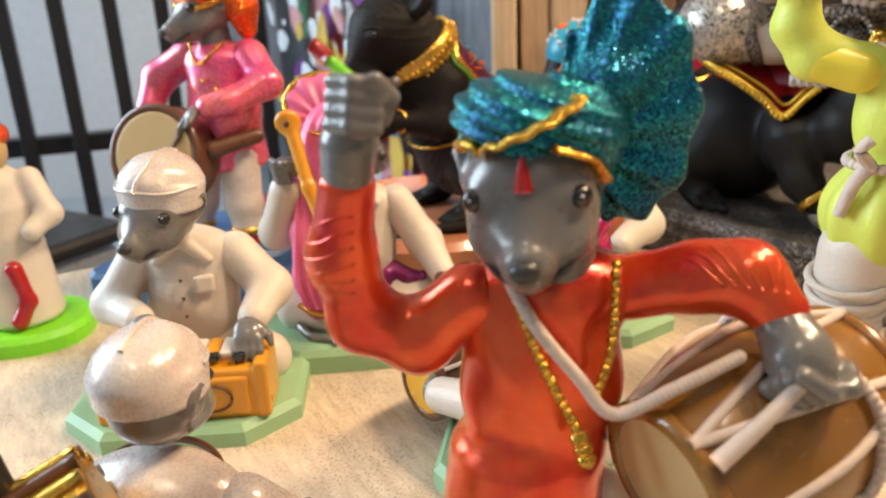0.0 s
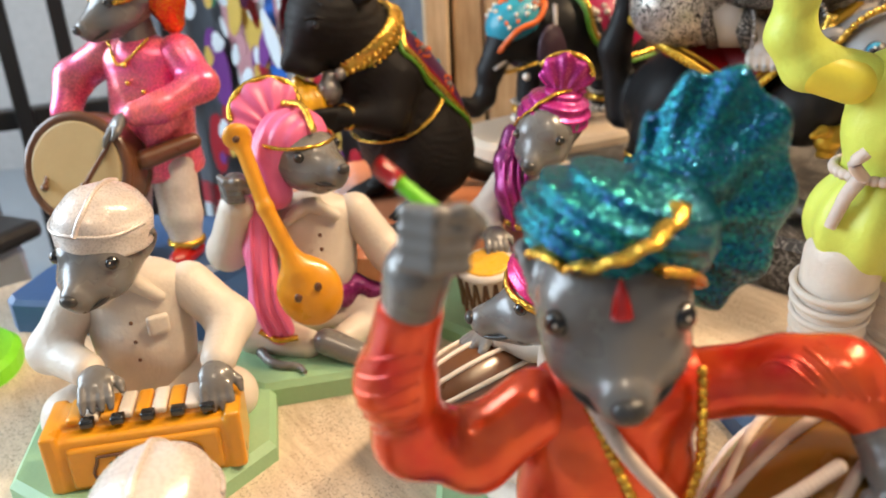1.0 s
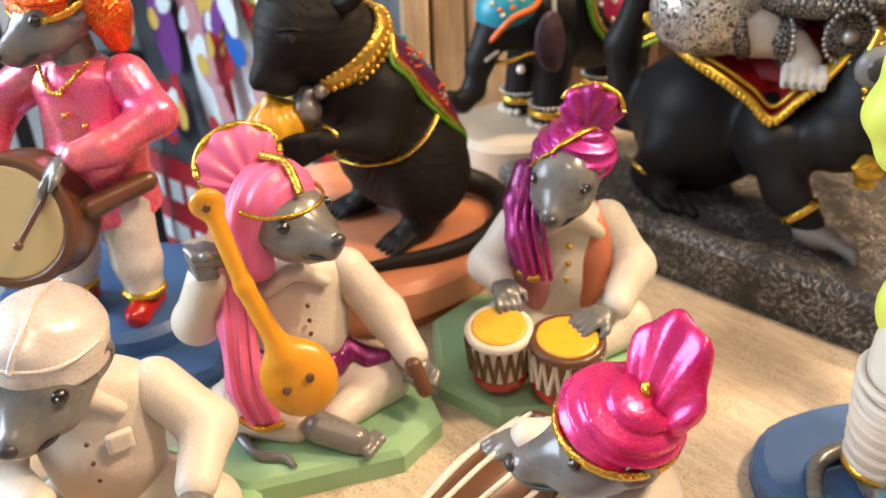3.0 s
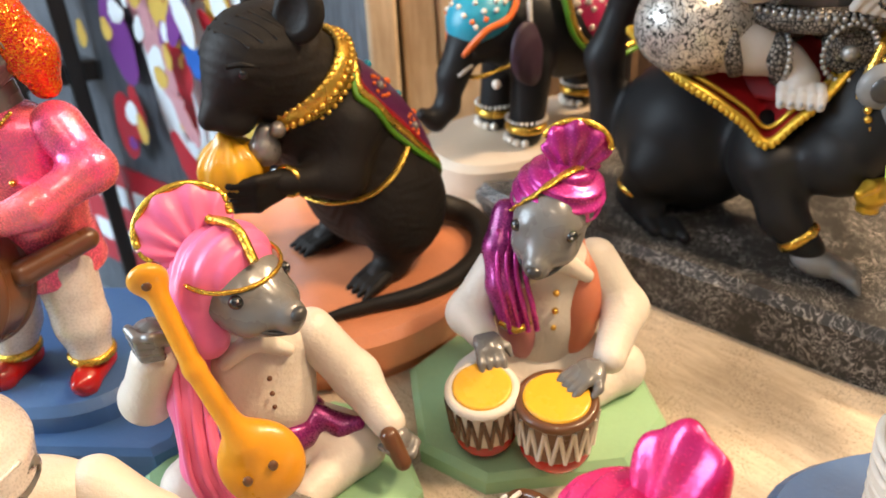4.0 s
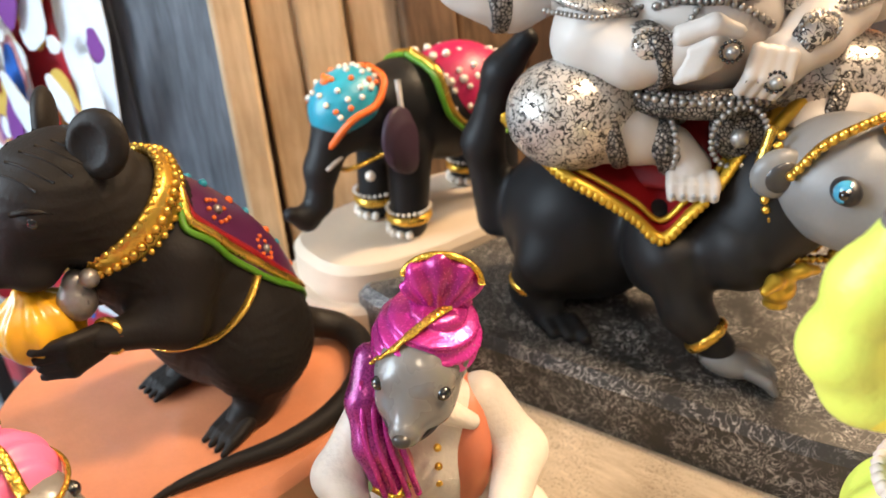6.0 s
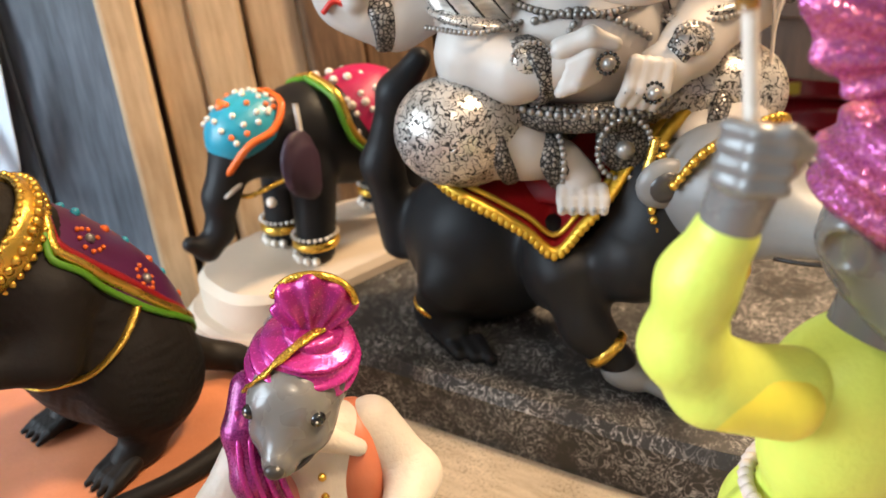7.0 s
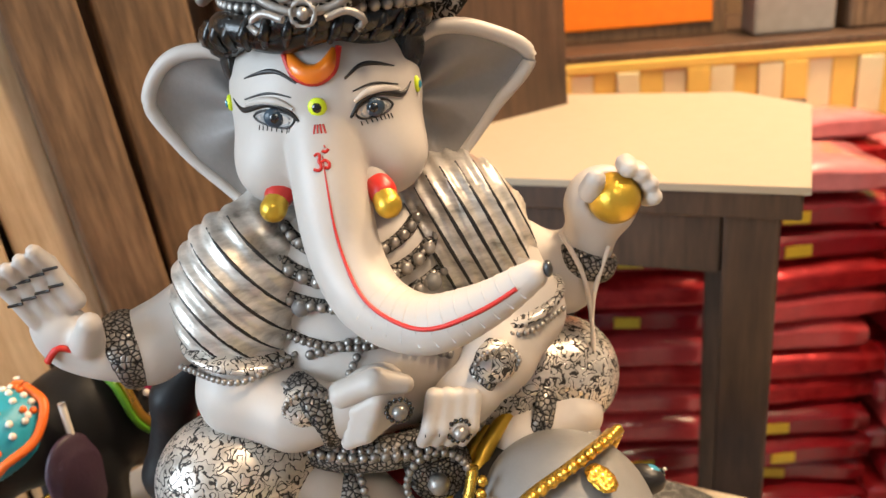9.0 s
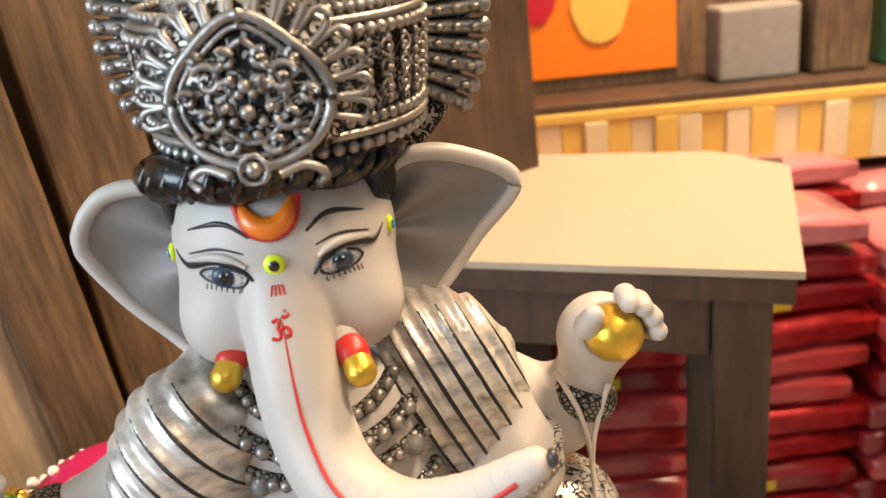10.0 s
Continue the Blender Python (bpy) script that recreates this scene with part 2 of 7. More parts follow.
# ---- modelling: soft clay forms, meshed layer by layer ----
class Clay:
    """Collects rounded forms; those of one layer melt together, and all layers become one mesh."""

    def __init__(self):
        self.layers, self.m, self.verts, self.faces, self.fm, self.mats, self.sm = {}, Matrix(), [], [], [], [], []

    def slot(self, mat):
        if mat not in self.mats:
            self.mats.append(mat)
        return self.mats.index(mat)

    def form(self, mat, local, lo, hi, fn, k, cut=False, layer=""):
        m = self.m @ local
        self.layers.setdefault((mat, layer), []).append((m, lo, hi, fn, k, cut))

    def ell(self, mat, c, r, rot=(0, 0, 0), k=0.004, cut=False, layer="", disp=None):
        r = np.array(r, float)

        def fn(p):
            k0 = np.sqrt(((p / r) ** 2).sum(-1)) + 1e-9
            k1 = np.sqrt(((p / (r * r)) ** 2).sum(-1)) + 1e-9
            d = k0 * (k0 - 1) / k1
            return d if disp is None else d + disp(p / r)
        self.form(mat, pose(*c, *rot), -r * 1.05 - 0.001, r * 1.05 + 0.001, fn, k, cut, layer)

    def cap(self, mat, a, b, ra, rb=None, k=0.004, cut=False, layer=""):
        rb = ra if rb is None else rb
        a, b = np.array(a, float), np.array(b, float)
        ba = b - a
        n = float(ba @ ba) + 1e-12

        def fn(p):
            h = np.clip(((p - a) @ ba) / n, 0, 1)
            return np.sqrt(((p - a - h[..., None] * ba) ** 2).sum(-1)) - (ra + (rb - ra) * h)
        r = max(ra, rb)
        self.form(mat, Matrix(), np.minimum(a, b) - r, np.maximum(a, b) + r, fn, k, cut, layer)

    def path(self, mat, pts, radii, k=0.004, layer=""):
        if isinstance(radii, (int, float)):
            radii = [radii] * len(pts)
        for i in range(len(pts) - 1):
            self.cap(mat, pts[i], pts[i + 1], radii[i], radii[i + 1], k, False, layer)

    def box(self, mat, c, half, rot=(0, 0, 0), rnd=0.002, k=0.002, cut=False, layer=""):
        half = np.array(half, float)

        def fn(p):
            q = np.abs(p) - half + rnd
            return np.sqrt((np.maximum(q, 0) ** 2).sum(-1)) + np.minimum(q.max(-1), 0) - rnd
        self.form(mat, pose(*c, *rot), -half, half, fn, k, cut, layer)

    def cyl(self, mat, c, r, half, rot=(0, 0, 0), rnd=0.002, k=0.002, cut=False, layer="", top=None):
        top = r if top is None else top

        def fn(p):
            rr = r + (top - r) * np.clip(p[..., 2] / (2 * half) + 0.5, 0, 1)
            q = np.stack((np.sqrt(p[..., 0] ** 2 + p[..., 1] ** 2) - rr + rnd, np.abs(p[..., 2]) - half + rnd), -1)
            return np.sqrt((np.maximum(q, 0) ** 2).sum(-1)) + np.minimum(q.max(-1), 0) - rnd
        e = np.array((max(r, top), max(r, top), half))
        self.form(mat, pose(*c, *rot), -e, e, fn, k, cut, layer)

    def tor(self, mat, c, rx, ry, r, rot=(0, 0, 0), k=0.001, layer="", flat=1.0):
        def fn(p):
            a = np.arctan2(p[..., 1] / ry, p[..., 0] / rx)
            q = np.sqrt((p[..., 0] - rx * np.cos(a)) ** 2 + (p[..., 1] - ry * np.sin(a)) ** 2)
            return np.sqrt(q ** 2 + (p[..., 2] / flat) ** 2) - r
        e = np.array((rx + r, ry + r, r * max(flat, 1.0)))
        self.form(mat, pose(*c, *rot), -e, e, fn, k, False, layer)

    def field(self, mat, layer, p):
        """Distance of each of the points p (n, 3) from a layer's surface."""
        d = np.full(len(p), 1e9)
        for m, lo, hi, fn, k, cut in self.layers[(mat, layer)]:
            inv = np.array(m.inverted())
            v = fn(p @ inv[:3, :3].T + inv[:3, 3])
            if cut:
                d = np.maximum(d, -v)
            else:
                w = np.maximum(k - np.abs(d - v), 0) / max(k, 1e-6)
                d = np.minimum(d, v) - w * w * k * 0.25
        return d

    def snap(self, on, pts, off=0.0):
        """Draw points onto the surface of a layer, off metres proud of it."""
        e = 0.0004
        w = np.array([self.m @ Vector(p) for p in pts])
        n = len(w)
        for _ in range(6):
            q = np.concatenate([w] + [w + g * np.eye(3)[i] for i in range(3) for g in (e, -e)])
            f = self.field(*on, q).reshape(7, n)
            g = np.stack((f[1] - f[2], f[3] - f[4], f[5] - f[6]), -1)
            g /= np.linalg.norm(g, axis=1)[:, None] + 1e-12
            w = w - g * np.clip(f[0] - off, -0.006, 0.006)[:, None]
        inv = self.m.inverted()
        return [inv @ Vector(p) for p in w]

    # direct small pieces
    def add(self, mat, vs, fs, smooth=True):
        n, s = len(self.verts), self.slot(mat)
        self.verts += [tuple(self.m @ Vector(v)) for v in vs]
        self.faces += [tuple(i + n for i in f) for f in fs]
        self.fm += [s] * len(fs)
        self.sm += [smooth] * len(fs)

    def bead(self, mat, c, r, seg=8, rings=5, sq=(1, 1, 1)):
        vs = [(c[0], c[1], c[2] + r * sq[2])]
        for i in range(1, rings):
            a = math.pi * i / rings
            vs += [(c[0] + r * sq[0] * math.sin(a) * math.cos(2 * math.pi * j / seg), c[1] + r * sq[1] * math.sin(a) * math.sin(2 * math.pi * j / seg), c[2] + r * sq[2] * math.cos(a)) for j in range(seg)]
        vs.append((c[0], c[1], c[2] - r * sq[2]))
        fs = [(0, 1 + j, 1 + (j + 1) % seg) for j in range(seg)]
        for i in range(rings - 2):
            o = 1 + i * seg
            fs += [(o + j, o + seg + j, o + seg + (j + 1) % seg, o + (j + 1) % seg) for j in range(seg)]
        o, e = 1 + (rings - 2) * seg, len(vs) - 1
        fs += [(o + j, e, o + (j + 1) % seg) for j in range(seg)]
        self.add(mat, vs, fs)

    def chain(self, mat, pts, r, gap=2.0, seg=6, rings=4, on=None, off=0.0):
        ps = along(pts, r * gap)
        for p in (self.snap(on, ps, r * 0.4 + off) if on else ps):
            self.bead(mat, p, r, seg, rings)

    def tube(self, mat, pts, r, seg=8, step=0.0025, flat=1.0, up=(0, 0, 1), on=None, off=0.0):
        """A rope, band or stroke along a curve; r may be a list."""
        ps = along(pts, step)
        if on:
            ps = self.snap(on, ps, off)
            for _ in range(3):
                ps = [ps[0]] + [(a + 2 * b + d) / 4 for a, b, d in zip(ps, ps[1:], ps[2:])] + [ps[-1]]
        n = len(ps)
        rs = [r] * n if isinstance(r, (int, float)) else np.interp(np.linspace(0, 1, n), np.linspace(0, 1, len(r)), r).tolist()
        vs, fs = [], []
        for i, p in enumerate(ps):
            d = (ps[min(i + 1, n - 1)] - ps[max(i - 1, 0)]).normalized()
            a = d.cross(Vector(up))
            a = (a if a.length > 1e-4 else d.cross(Vector((1, 0, 0)))).normalized()
            b = a.cross(d)
            vs += [tuple(p + rs[i] * (math.cos(2 * math.pi * j / seg) * a + flat * math.sin(2 * math.pi * j / seg) * b)) for j in range(seg)]
        for i in range(n - 1):
            fs += [(i * seg + j, i * seg + (j + 1) % seg, (i + 1) * seg + (j + 1) % seg, (i + 1) * seg + j) for j in range(seg)]
        fs += [tuple(range(seg)), tuple((n - 1) * seg + j for j in reversed(range(seg)))]
        self.add(mat, vs, fs)

    def slab(self, mat, outline, z0, z1, bevel=0.004):
        """A plate with a chamfered rim over an outline."""
        n = len(outline)
        cx, cy = sum(p[0] for p in outline) / n, sum(p[1] for p in outline) / n
        r = max(math.hypot(p[0] - cx, p[1] - cy) for p in outline)
        f = 1 - bevel / r
        rows = [(z0, 1.0), (z1 - bevel, 1.0), (z1, f)]
        vs = [(cx + (x - cx) * s, cy + (y - cy) * s, z) for z, s in rows for x, y in outline]
        fs = [(i * n + j, i * n + (j + 1) % n, (i + 1) * n + (j + 1) % n, (i + 1) * n + j) for i in range(2) for j in range(n)]
        fs += [tuple(2 * n + j for j in range(n)), tuple(reversed(range(n)))]
        self.add(mat, vs, fs, False)

    def mesh_layer(self, mat, forms, h):
        lo, hi = np.full(3, 1e9), np.full(3, -1e9)
        boxes = []
        for m, a, b, fn, k, cut in forms:
            cs = np.array([m @ Vector((x, y, z)) for x in (a[0], b[0]) for y in (a[1], b[1]) for z in (a[2], b[2])])
            boxes.append((cs.min(0), cs.max(0)))
            if not cut:
                lo, hi = np.minimum(lo, boxes[-1][0]), np.maximum(hi, boxes[-1][1])
        lo, hi = lo - 3 * h, hi + 3 * h
        n = np.ceil((hi - lo) / h).astype(int) + 1
        F = np.full(n, 0.05)
        for (m, a, b, fn, k, cut), (ba, bb) in zip(forms, boxes):
            i0 = np.clip(np.floor((ba - 2 * k - 2 * h - lo) / h).astype(int), 0, n - 1)
            i1 = np.clip(np.ceil((bb + 2 * k + 2 * h - lo) / h).astype(int) + 1, 1, n)
            if (i1 <= i0).any():
                continue
            g = np.stack(np.meshgrid(*[lo[d] + h * np.arange(i0[d], i1[d]) for d in range(3)], indexing="ij"), -1)
            inv = np.array(m.inverted())
            d = fn(g @ inv[:3, :3].T + inv[:3, 3])
            s = tuple(slice(i0[q], i1[q]) for q in range(3))
            o = F[s]
            if cut:
                F[s] = np.maximum(o, -d)
            else:
                w = np.maximum(k - np.abs(o - d), 0) / max(k, 1e-6)
                F[s] = np.minimum(o, d) - w * w * k * 0.25
        return nets(F, lo, h)

    def build(self, name, m, label, category, group="", h=0.0011, fine={}):
        for (mat, layer), forms in self.layers.items():
            vs, fs = self.mesh_layer(mat, forms, fine.get(layer, h))
            n, s = len(self.verts), self.slot(mat)
            self.verts += [tuple(v) for v in vs.tolist()]
            self.faces += [tuple(f) for f in (fs + n).tolist()]
            self.fm += [s] * len(fs)
            self.sm += [True] * len(fs)
        me = bpy.data.meshes.new(name)
        me.from_pydata(self.verts, [], self.faces)
        for mat in self.mats:
            me.materials.append(mat)
        me.polygons.foreach_set("material_index", self.fm)
        me.polygons.foreach_set("use_smooth", self.sm)
        me.update()
        ob = new(name, me)
        ob.matrix_world = m
        return tagged(ob, label, category, group)


def along(pts, step):
    """Points at even steps on a smooth curve through pts."""
    P = [Vector(p) for p in pts]
    if len(P) == 2:
        fine = [P[0].lerp(P[1], i / 20) for i in range(21)]
    else:
        Q = [2 * P[0] - P[1]] + P + [2 * P[-1] - P[-2]]
        fine = []
        for i in range(1, len(Q) - 2):
            a, b, c, d = Q[i - 1:i + 3]
            for j in range(12):
                t = j / 12
                fine.append(0.5 * (2 * b + (c - a) * t + (2 * a - 5 * b + 4 * c - d) * t * t + (3 * b - a - 3 * c + d) * t ** 3))
        fine.append(P[-1])
    s = [0.0]
    for a, b in zip(fine, fine[1:]):
        s.append(s[-1] + (b - a).length)
    n = max(2, int(round(s[-1] / step)) + 1)
    arr = np.array(fine)
    u = np.linspace(0, s[-1], n)
    return [Vector(v) for v in np.stack([np.interp(u, s, arr[:, d]) for d in range(3)], -1)]


def nets(F, lo, h):
    """Surface of the field F = 0 as quads (naive surface nets)."""
    n = np.array(F.shape)
    acc, cnt = np.zeros((*(n - 1), 3)), np.zeros(n - 1)
    edges = []
    for ax in range(3):
        a = F[tuple(slice(0, n[d] - 1) if d == ax else slice(None) for d in range(3))]
        b = F[tuple(slice(1, None) if d == ax else slice(None) for d in range(3))]
        I = np.argwhere((a < 0) != (b < 0))
        fa, fb = a[tuple(I.T)], b[tuple(I.T)]
        p = I.astype(float)
        p[:, ax] += fa / (fa - fb)
        o1, o2 = [d for d in range(3) if d != ax]
        keep = (I[:, o1] > 0) & (I[:, o2] > 0) & (I[:, o1] < n[o1] - 1) & (I[:, o2] < n[o2] - 1)
        I, p, fa = I[keep], p[keep], fa[keep]
        quad = []
        for s1, s2 in ((1, 1), (0, 1), (0, 0), (1, 0)):
            c = I.copy()
            c[:, o1] -= s1
            c[:, o2] -= s2
            np.add.at(acc, tuple(c.T), p)
            np.add.at(cnt, tuple(c.T), 1)
            quad.append(np.ravel_multi_index(tuple(c.T), tuple(n - 1)))
        q = np.stack(quad, -1)
        flip = (fa < 0) if ax != 1 else (fa >= 0)
        q[~flip] = q[~flip][:, ::-1]
        edges.append(q)
    q = np.concatenate(edges)
    used = np.flatnonzero(cnt.ravel())
    ids = np.full(cnt.size, -1)
    ids[used] = np.arange(len(used))
    v = acc.reshape(-1, 3)[used] / cnt.ravel()[used][:, None]
    return v * h + lo, ids[q]


def sway(a, fx, fy, fz, ph=0.0):
    """Cloth folds: waves over a form."""
    return lambda p: a * np.sin(fx * p[..., 0] + fy * p[..., 1] + fz * p[..., 2] + ph)


def rays(a, n, ph=0.0):
    """Pleats that spread from a form's foot."""
    return lambda p: a * np.sin(n * np.arctan2(p[..., 0], p[..., 2] + 1.0) + ph)


def pleats(a, n, cx, cz, ph=0.0):
    """Pleats that spread from a point of a fan."""
    return lambda p: a * np.sin(n * np.arctan2(p[..., 0] - cx, p[..., 2] - cz) + ph)


def octagon(rx, ry, cut=0.42):
    return [(-rx, -ry * (1 - cut)), (-rx * (1 - cut), -ry), (rx * (1 - cut), -ry), (rx, -ry * (1 - cut)), (rx, ry * (1 - cut)), (rx * (1 - cut), ry), (-rx * (1 - cut), ry), (-rx, ry * (1 - cut))]


def oval(rx, ry, n=40, p=1.0):
    out = []
    for i in range(n):
        a = 2 * math.pi * i / n
        c, s = math.cos(a), math.sin(a)
        out.append((rx * math.copysign(abs(c) ** p, c), ry * math.copysign(abs(s) ** p, s)))
    return out


# ---- the place: table, walls, boards, banner, stool, shelves ----
def part(name, bm, mat, parent=None, label="", smooth=False):
    me = bpy.data.meshes.new(name)
    bm.to_mesh(me)
    bm.free()
    for m in (mat if isinstance(mat, (list, tuple)) else [mat]):
        me.materials.append(m)
    if smooth:
        me.polygons.foreach_set("use_smooth", [True] * len(me.polygons))
    ob = new(name, me)
    if parent is not None:
        ob.parent = parent
    if label:
        ob["label"] = label
    return ob


def block(sx, sy, sz, bevel=0.003, m=None, seg=2):
    bm = bmesh.new()
    bmesh.ops.create_cube(bm, size=1.0, matrix=Matrix.Diagonal((sx, sy, sz, 1)))
    if bevel:
        bmesh.ops.bevel(bm, geom=bm.edges[:], offset=bevel, segments=seg, affect="EDGES", profile=0.5)
    if m is not None:
        bm.transform(m)
    return bm


def thing(name, m, label, category, group="", kind=""):
    ob = new(name)
    ob.empty_display_size = 0.02
    ob.matrix_world = m
    return tagged(ob, label, category, group, kind)


BOARD = timber("worn_table_board", (0.50, 0.39, 0.27), (0.74, 0.62, 0.47), 26, 0.5, (7, 1.6, 7))
bt = BOARD.node_tree
bb = bt.nodes["Principled BSDF"]
bco = objco(bt)
speck = ramp(bt, noise_at(bt, 520, 5, bco, 0.75), [(0.52, (0, 0, 0)), (0.62, (1, 1, 1))])
blot = ramp(bt, noise_at(bt, 26, 5, bco, 0.6), [(0.37, (0, 0, 0)), (0.58, (1, 1, 1))])
base = bb.inputs["Base Color"].links[0].from_socket
bt.links.new(mixc(bt, maths(bt, "MULTIPLY", maths(bt, "MULTIPLY", speck, blot), 0.85), base, (0.16, 0.11, 0.07)), bb.inputs["Base Color"])
DARKW = timber("dark_stained_wood", (0.045, 0.024, 0.014), (0.11, 0.06, 0.034), 12, 0.5, (10, 10, 1))
PLANKW = timber("pale_plank_wood", (0.44, 0.30, 0.17), (0.68, 0.52, 0.34), 12, 0.6, (10, 10, 1))
PLANKD = timber("brown_plank_wood", (0.055, 0.030, 0.015), (0.24, 0.145, 0.078), 12, 0.6, (10, 10, 1))
PANEL = timber("blue_black_panel", (0.045, 0.052, 0.062), (0.15, 0.165, 0.19), 16, 0.4, (9, 9, 1))
LAMIN = paint("cream_laminate", (0.40, 0.33, 0.24), 0.45, 0.05, 0.05)
PLASTER = paint("grey_plaster", (0.42, 0.42, 0.42), 0.8, 0.2, 0.4)
CEIL = paint("white_ceiling_paint", (0.7, 0.68, 0.64), 0.8, 0.1, 0.2)
CONC = paint("grey_concrete_floor", (0.30, 0.34, 0.38), 0.45, 0.25, 0.4)
REDPK = pearl("red_packet_film", (0.36, 0.006, 0.010), (0.62, 0.03, 0.03), 0.3)

FLOOR_Z = -0.45
bm = block(5.2, 5.2, 0.06, 0)
f = part("floor", bm, CONC)
f.location = (0.0, 0.6, FLOOR_Z - 0.03)
tagged(f, "grey-blue concrete shop floor under the display", "floor", "", "structure")
bm = block(5.2, 5.2, 0.06, 0)
f = part("ceiling", bm, CEIL)
f.location = (0.0, 0.6, 1.65)
tagged(f, "plain off-white shop ceiling", "ceiling", "", "structure")
for nm, x, y, sx, sy in (("wall_north", 0, 2.6, 5.2, 0.1), ("wall_east", 2.65, 0.6, 0.1, 4.1), ("wall_south", 0, -1.95, 5.2, 0.1)):
    w = part(nm, block(sx, sy, 2.1, 0), PLASTER)
    w.location = (x, y, 0.6)
    tagged(w, "grey plastered shop wall", "wall", "", "structure")

# the display table, turned against the room
table = thing("display_table", pose(-0.34, 0.655, 0, 0, 0, 29), "worn pale wooden display table crowded with painted figurines", "table")
part("tabletop", block(0.95, 1.10, 0.03, 0.003, pose(0.315, -0.55, -0.015)), BOARD, table)
for x in (-0.10, 0.73):
    for y in (-0.06, -1.04):
        part("leg", block(0.05, 0.05, 0.42, 0.003, pose(x, y, FLOOR_Z + 0.21)), DARKW, table)


# ---- boards, banner and shelves round the table ----
def boards():
    rows = [(0.070, 0.955, 0.030, 1.15, 1.0, -1, PLANKW), (0.112, 0.972, 0.036, 1.20, 1.5, -2, PLANKW), (0.152, 0.965, 0.044, 1.15, 0.5, -4, PLANKW),
            (0.200, 0.972, 0.046, 1.2, -1.0, -6, PLANKW), (0.250, 0.955, 0.052, 1.25, 1.0, -8, PLANKD), (0.318, 0.975, 0.070, 1.2, 0.0, -5, PLANKD), (0.400, 0.990, 0.075, 1.2, 0.0, 2, DARKW)]
    for x, y, w, h, ry, lean, m in rows:
        bm = block(w, 0.022, h, 0.004, None, 2)
        for v in bm.verts:
            v.co.x += 0.003 * math.sin(v.co.z * 9 + x * 40)
        o = part("plank", bm, m)
        o.matrix_world = pose(x, y, FLOOR_Z + h / 2 - 0.004, 0, lean * 0.5, 0)
        tagged(o, "upright rough wooden plank leaning behind the table", "plank", "planks behind the table")


boards()
o = part("back_board", block(0.75, 0.02, 1.3, 0.003), DARKW)
o.matrix_world = pose(0.40, 1.02, FLOOR_Z + 0.65)
tagged(o, "dark stained back board behind the planks", "board")

# printed banner on a dark panel, slanting away behind the table
PAPER = paint("banner_print_white", (0.84, 0.90, 0.95), 0.35, 0.08, 0.05)
PRED = paint("banner_print_red", (0.50, 0.015, 0.03), 0.35, 0.15, 0.05)
PBLUE = paint("banner_print_blue", (0.02, 0.14, 0.55), 0.35, 0.15, 0.05)
PYEL = paint("banner_print_yellow", (0.75, 0.50, 0.10), 0.35, 0.15, 0.05)
PGRN = paint("banner_print_green", (0.05, 0.25, 0.12), 0.35, 0.2, 0.05)
PVIO = paint("banner_print_violet", (0.22, 0.05, 0.30), 0.35, 0.2, 0.05)
PINKL = paint("banner_print_pink", (0.70, 0.35, 0.38), 0.35, 0.2, 0.05)
panel = thing("notice_board", pose(0.054, 0.945, 0, 0, 0, 130), "dark blue-black painted wooden panel carrying a printed banner", "board")
part("board", block(0.85, 0.018, 1.24, 0.002, pose(0.425, -0.012, 0.175)), PANEL, panel)


def disc(w, h, m, seg=28, depth=0.0012, blob=0.0):
    bm = bmesh.new()
    vs = [bm.verts.new((w / 2 * math.cos(2 * math.pi * i / seg) * (1 + blob * math.sin(5 * i)), 0, h / 2 * math.sin(2 * math.pi * i / seg))) for i in range(seg)]
    f = bm.faces.new(vs)
    r = bmesh.ops.extrude_face_region(bm, geom=[f])
    bmesh.ops.translate(bm, vec=(0, depth, 0), verts=[v for v in r["geom"] if isinstance(v, bmesh.types.BMVert)])
    bmesh.ops.recalc_face_normals(bm, faces=bm.faces[:])
    bm.transform(m)
    return bm


banner = thing("banner", pose(0.054, 0.945, 0, 0, 0, 130) @ pose(0, 0.001, 0), "printed banner with bright abstract figure shapes and red lettered strip", "banner")
part("sheet", block(0.56, 0.002, 0.80, 0, pose(0.40, 0.0, 0.10)), PANEL, banner)
prints = [(0.22, 0.22, 0.11, 0.34, PRED), (0.25, -0.02, 0.10, 0.30, PAPER), (0.33, -0.02, 0.09, 0.26, PAPER), (0.23, 0.30, 0.06, 0.26, PYEL), (0.14, 0.36, 0.07, 0.09, PBLUE), (0.31, 0.34, 0.08, 0.10, PBLUE), (0.36, 0.16, 0.07, 0.34, PINKL), (0.15, 0.20, 0.07, 0.26, PAPER), (0.42, 0.06, 0.06, 0.12, PVIO), (0.40, 0.26, 0.05, 0.22, PGRN), (0.27, 0.16, 0.05, 0.10, PAPER), (0.20, 0.10, 0.05, 0.12, PYEL), (0.30, 0.10, 0.03, 0.30, PRED), (0.44, -0.06, 0.05, 0.10, PRED), (0.18, -0.06, 0.06, 0.18, PINKL)]
for i, (x, z, w, h, m) in enumerate(prints):
    part("print", disc(w, h, pose(x, 0.001 + 0.0015 * (i + 1), z, 0, (i * 37) % 25 - 12, 0), blob=0.06), m, banner)
mx = [PRED, PYEL, PAPER, PBLUE, PINKL, PAPER, PAPER, PINKL, PYEL, PVIO]
pr = random.Random(11)
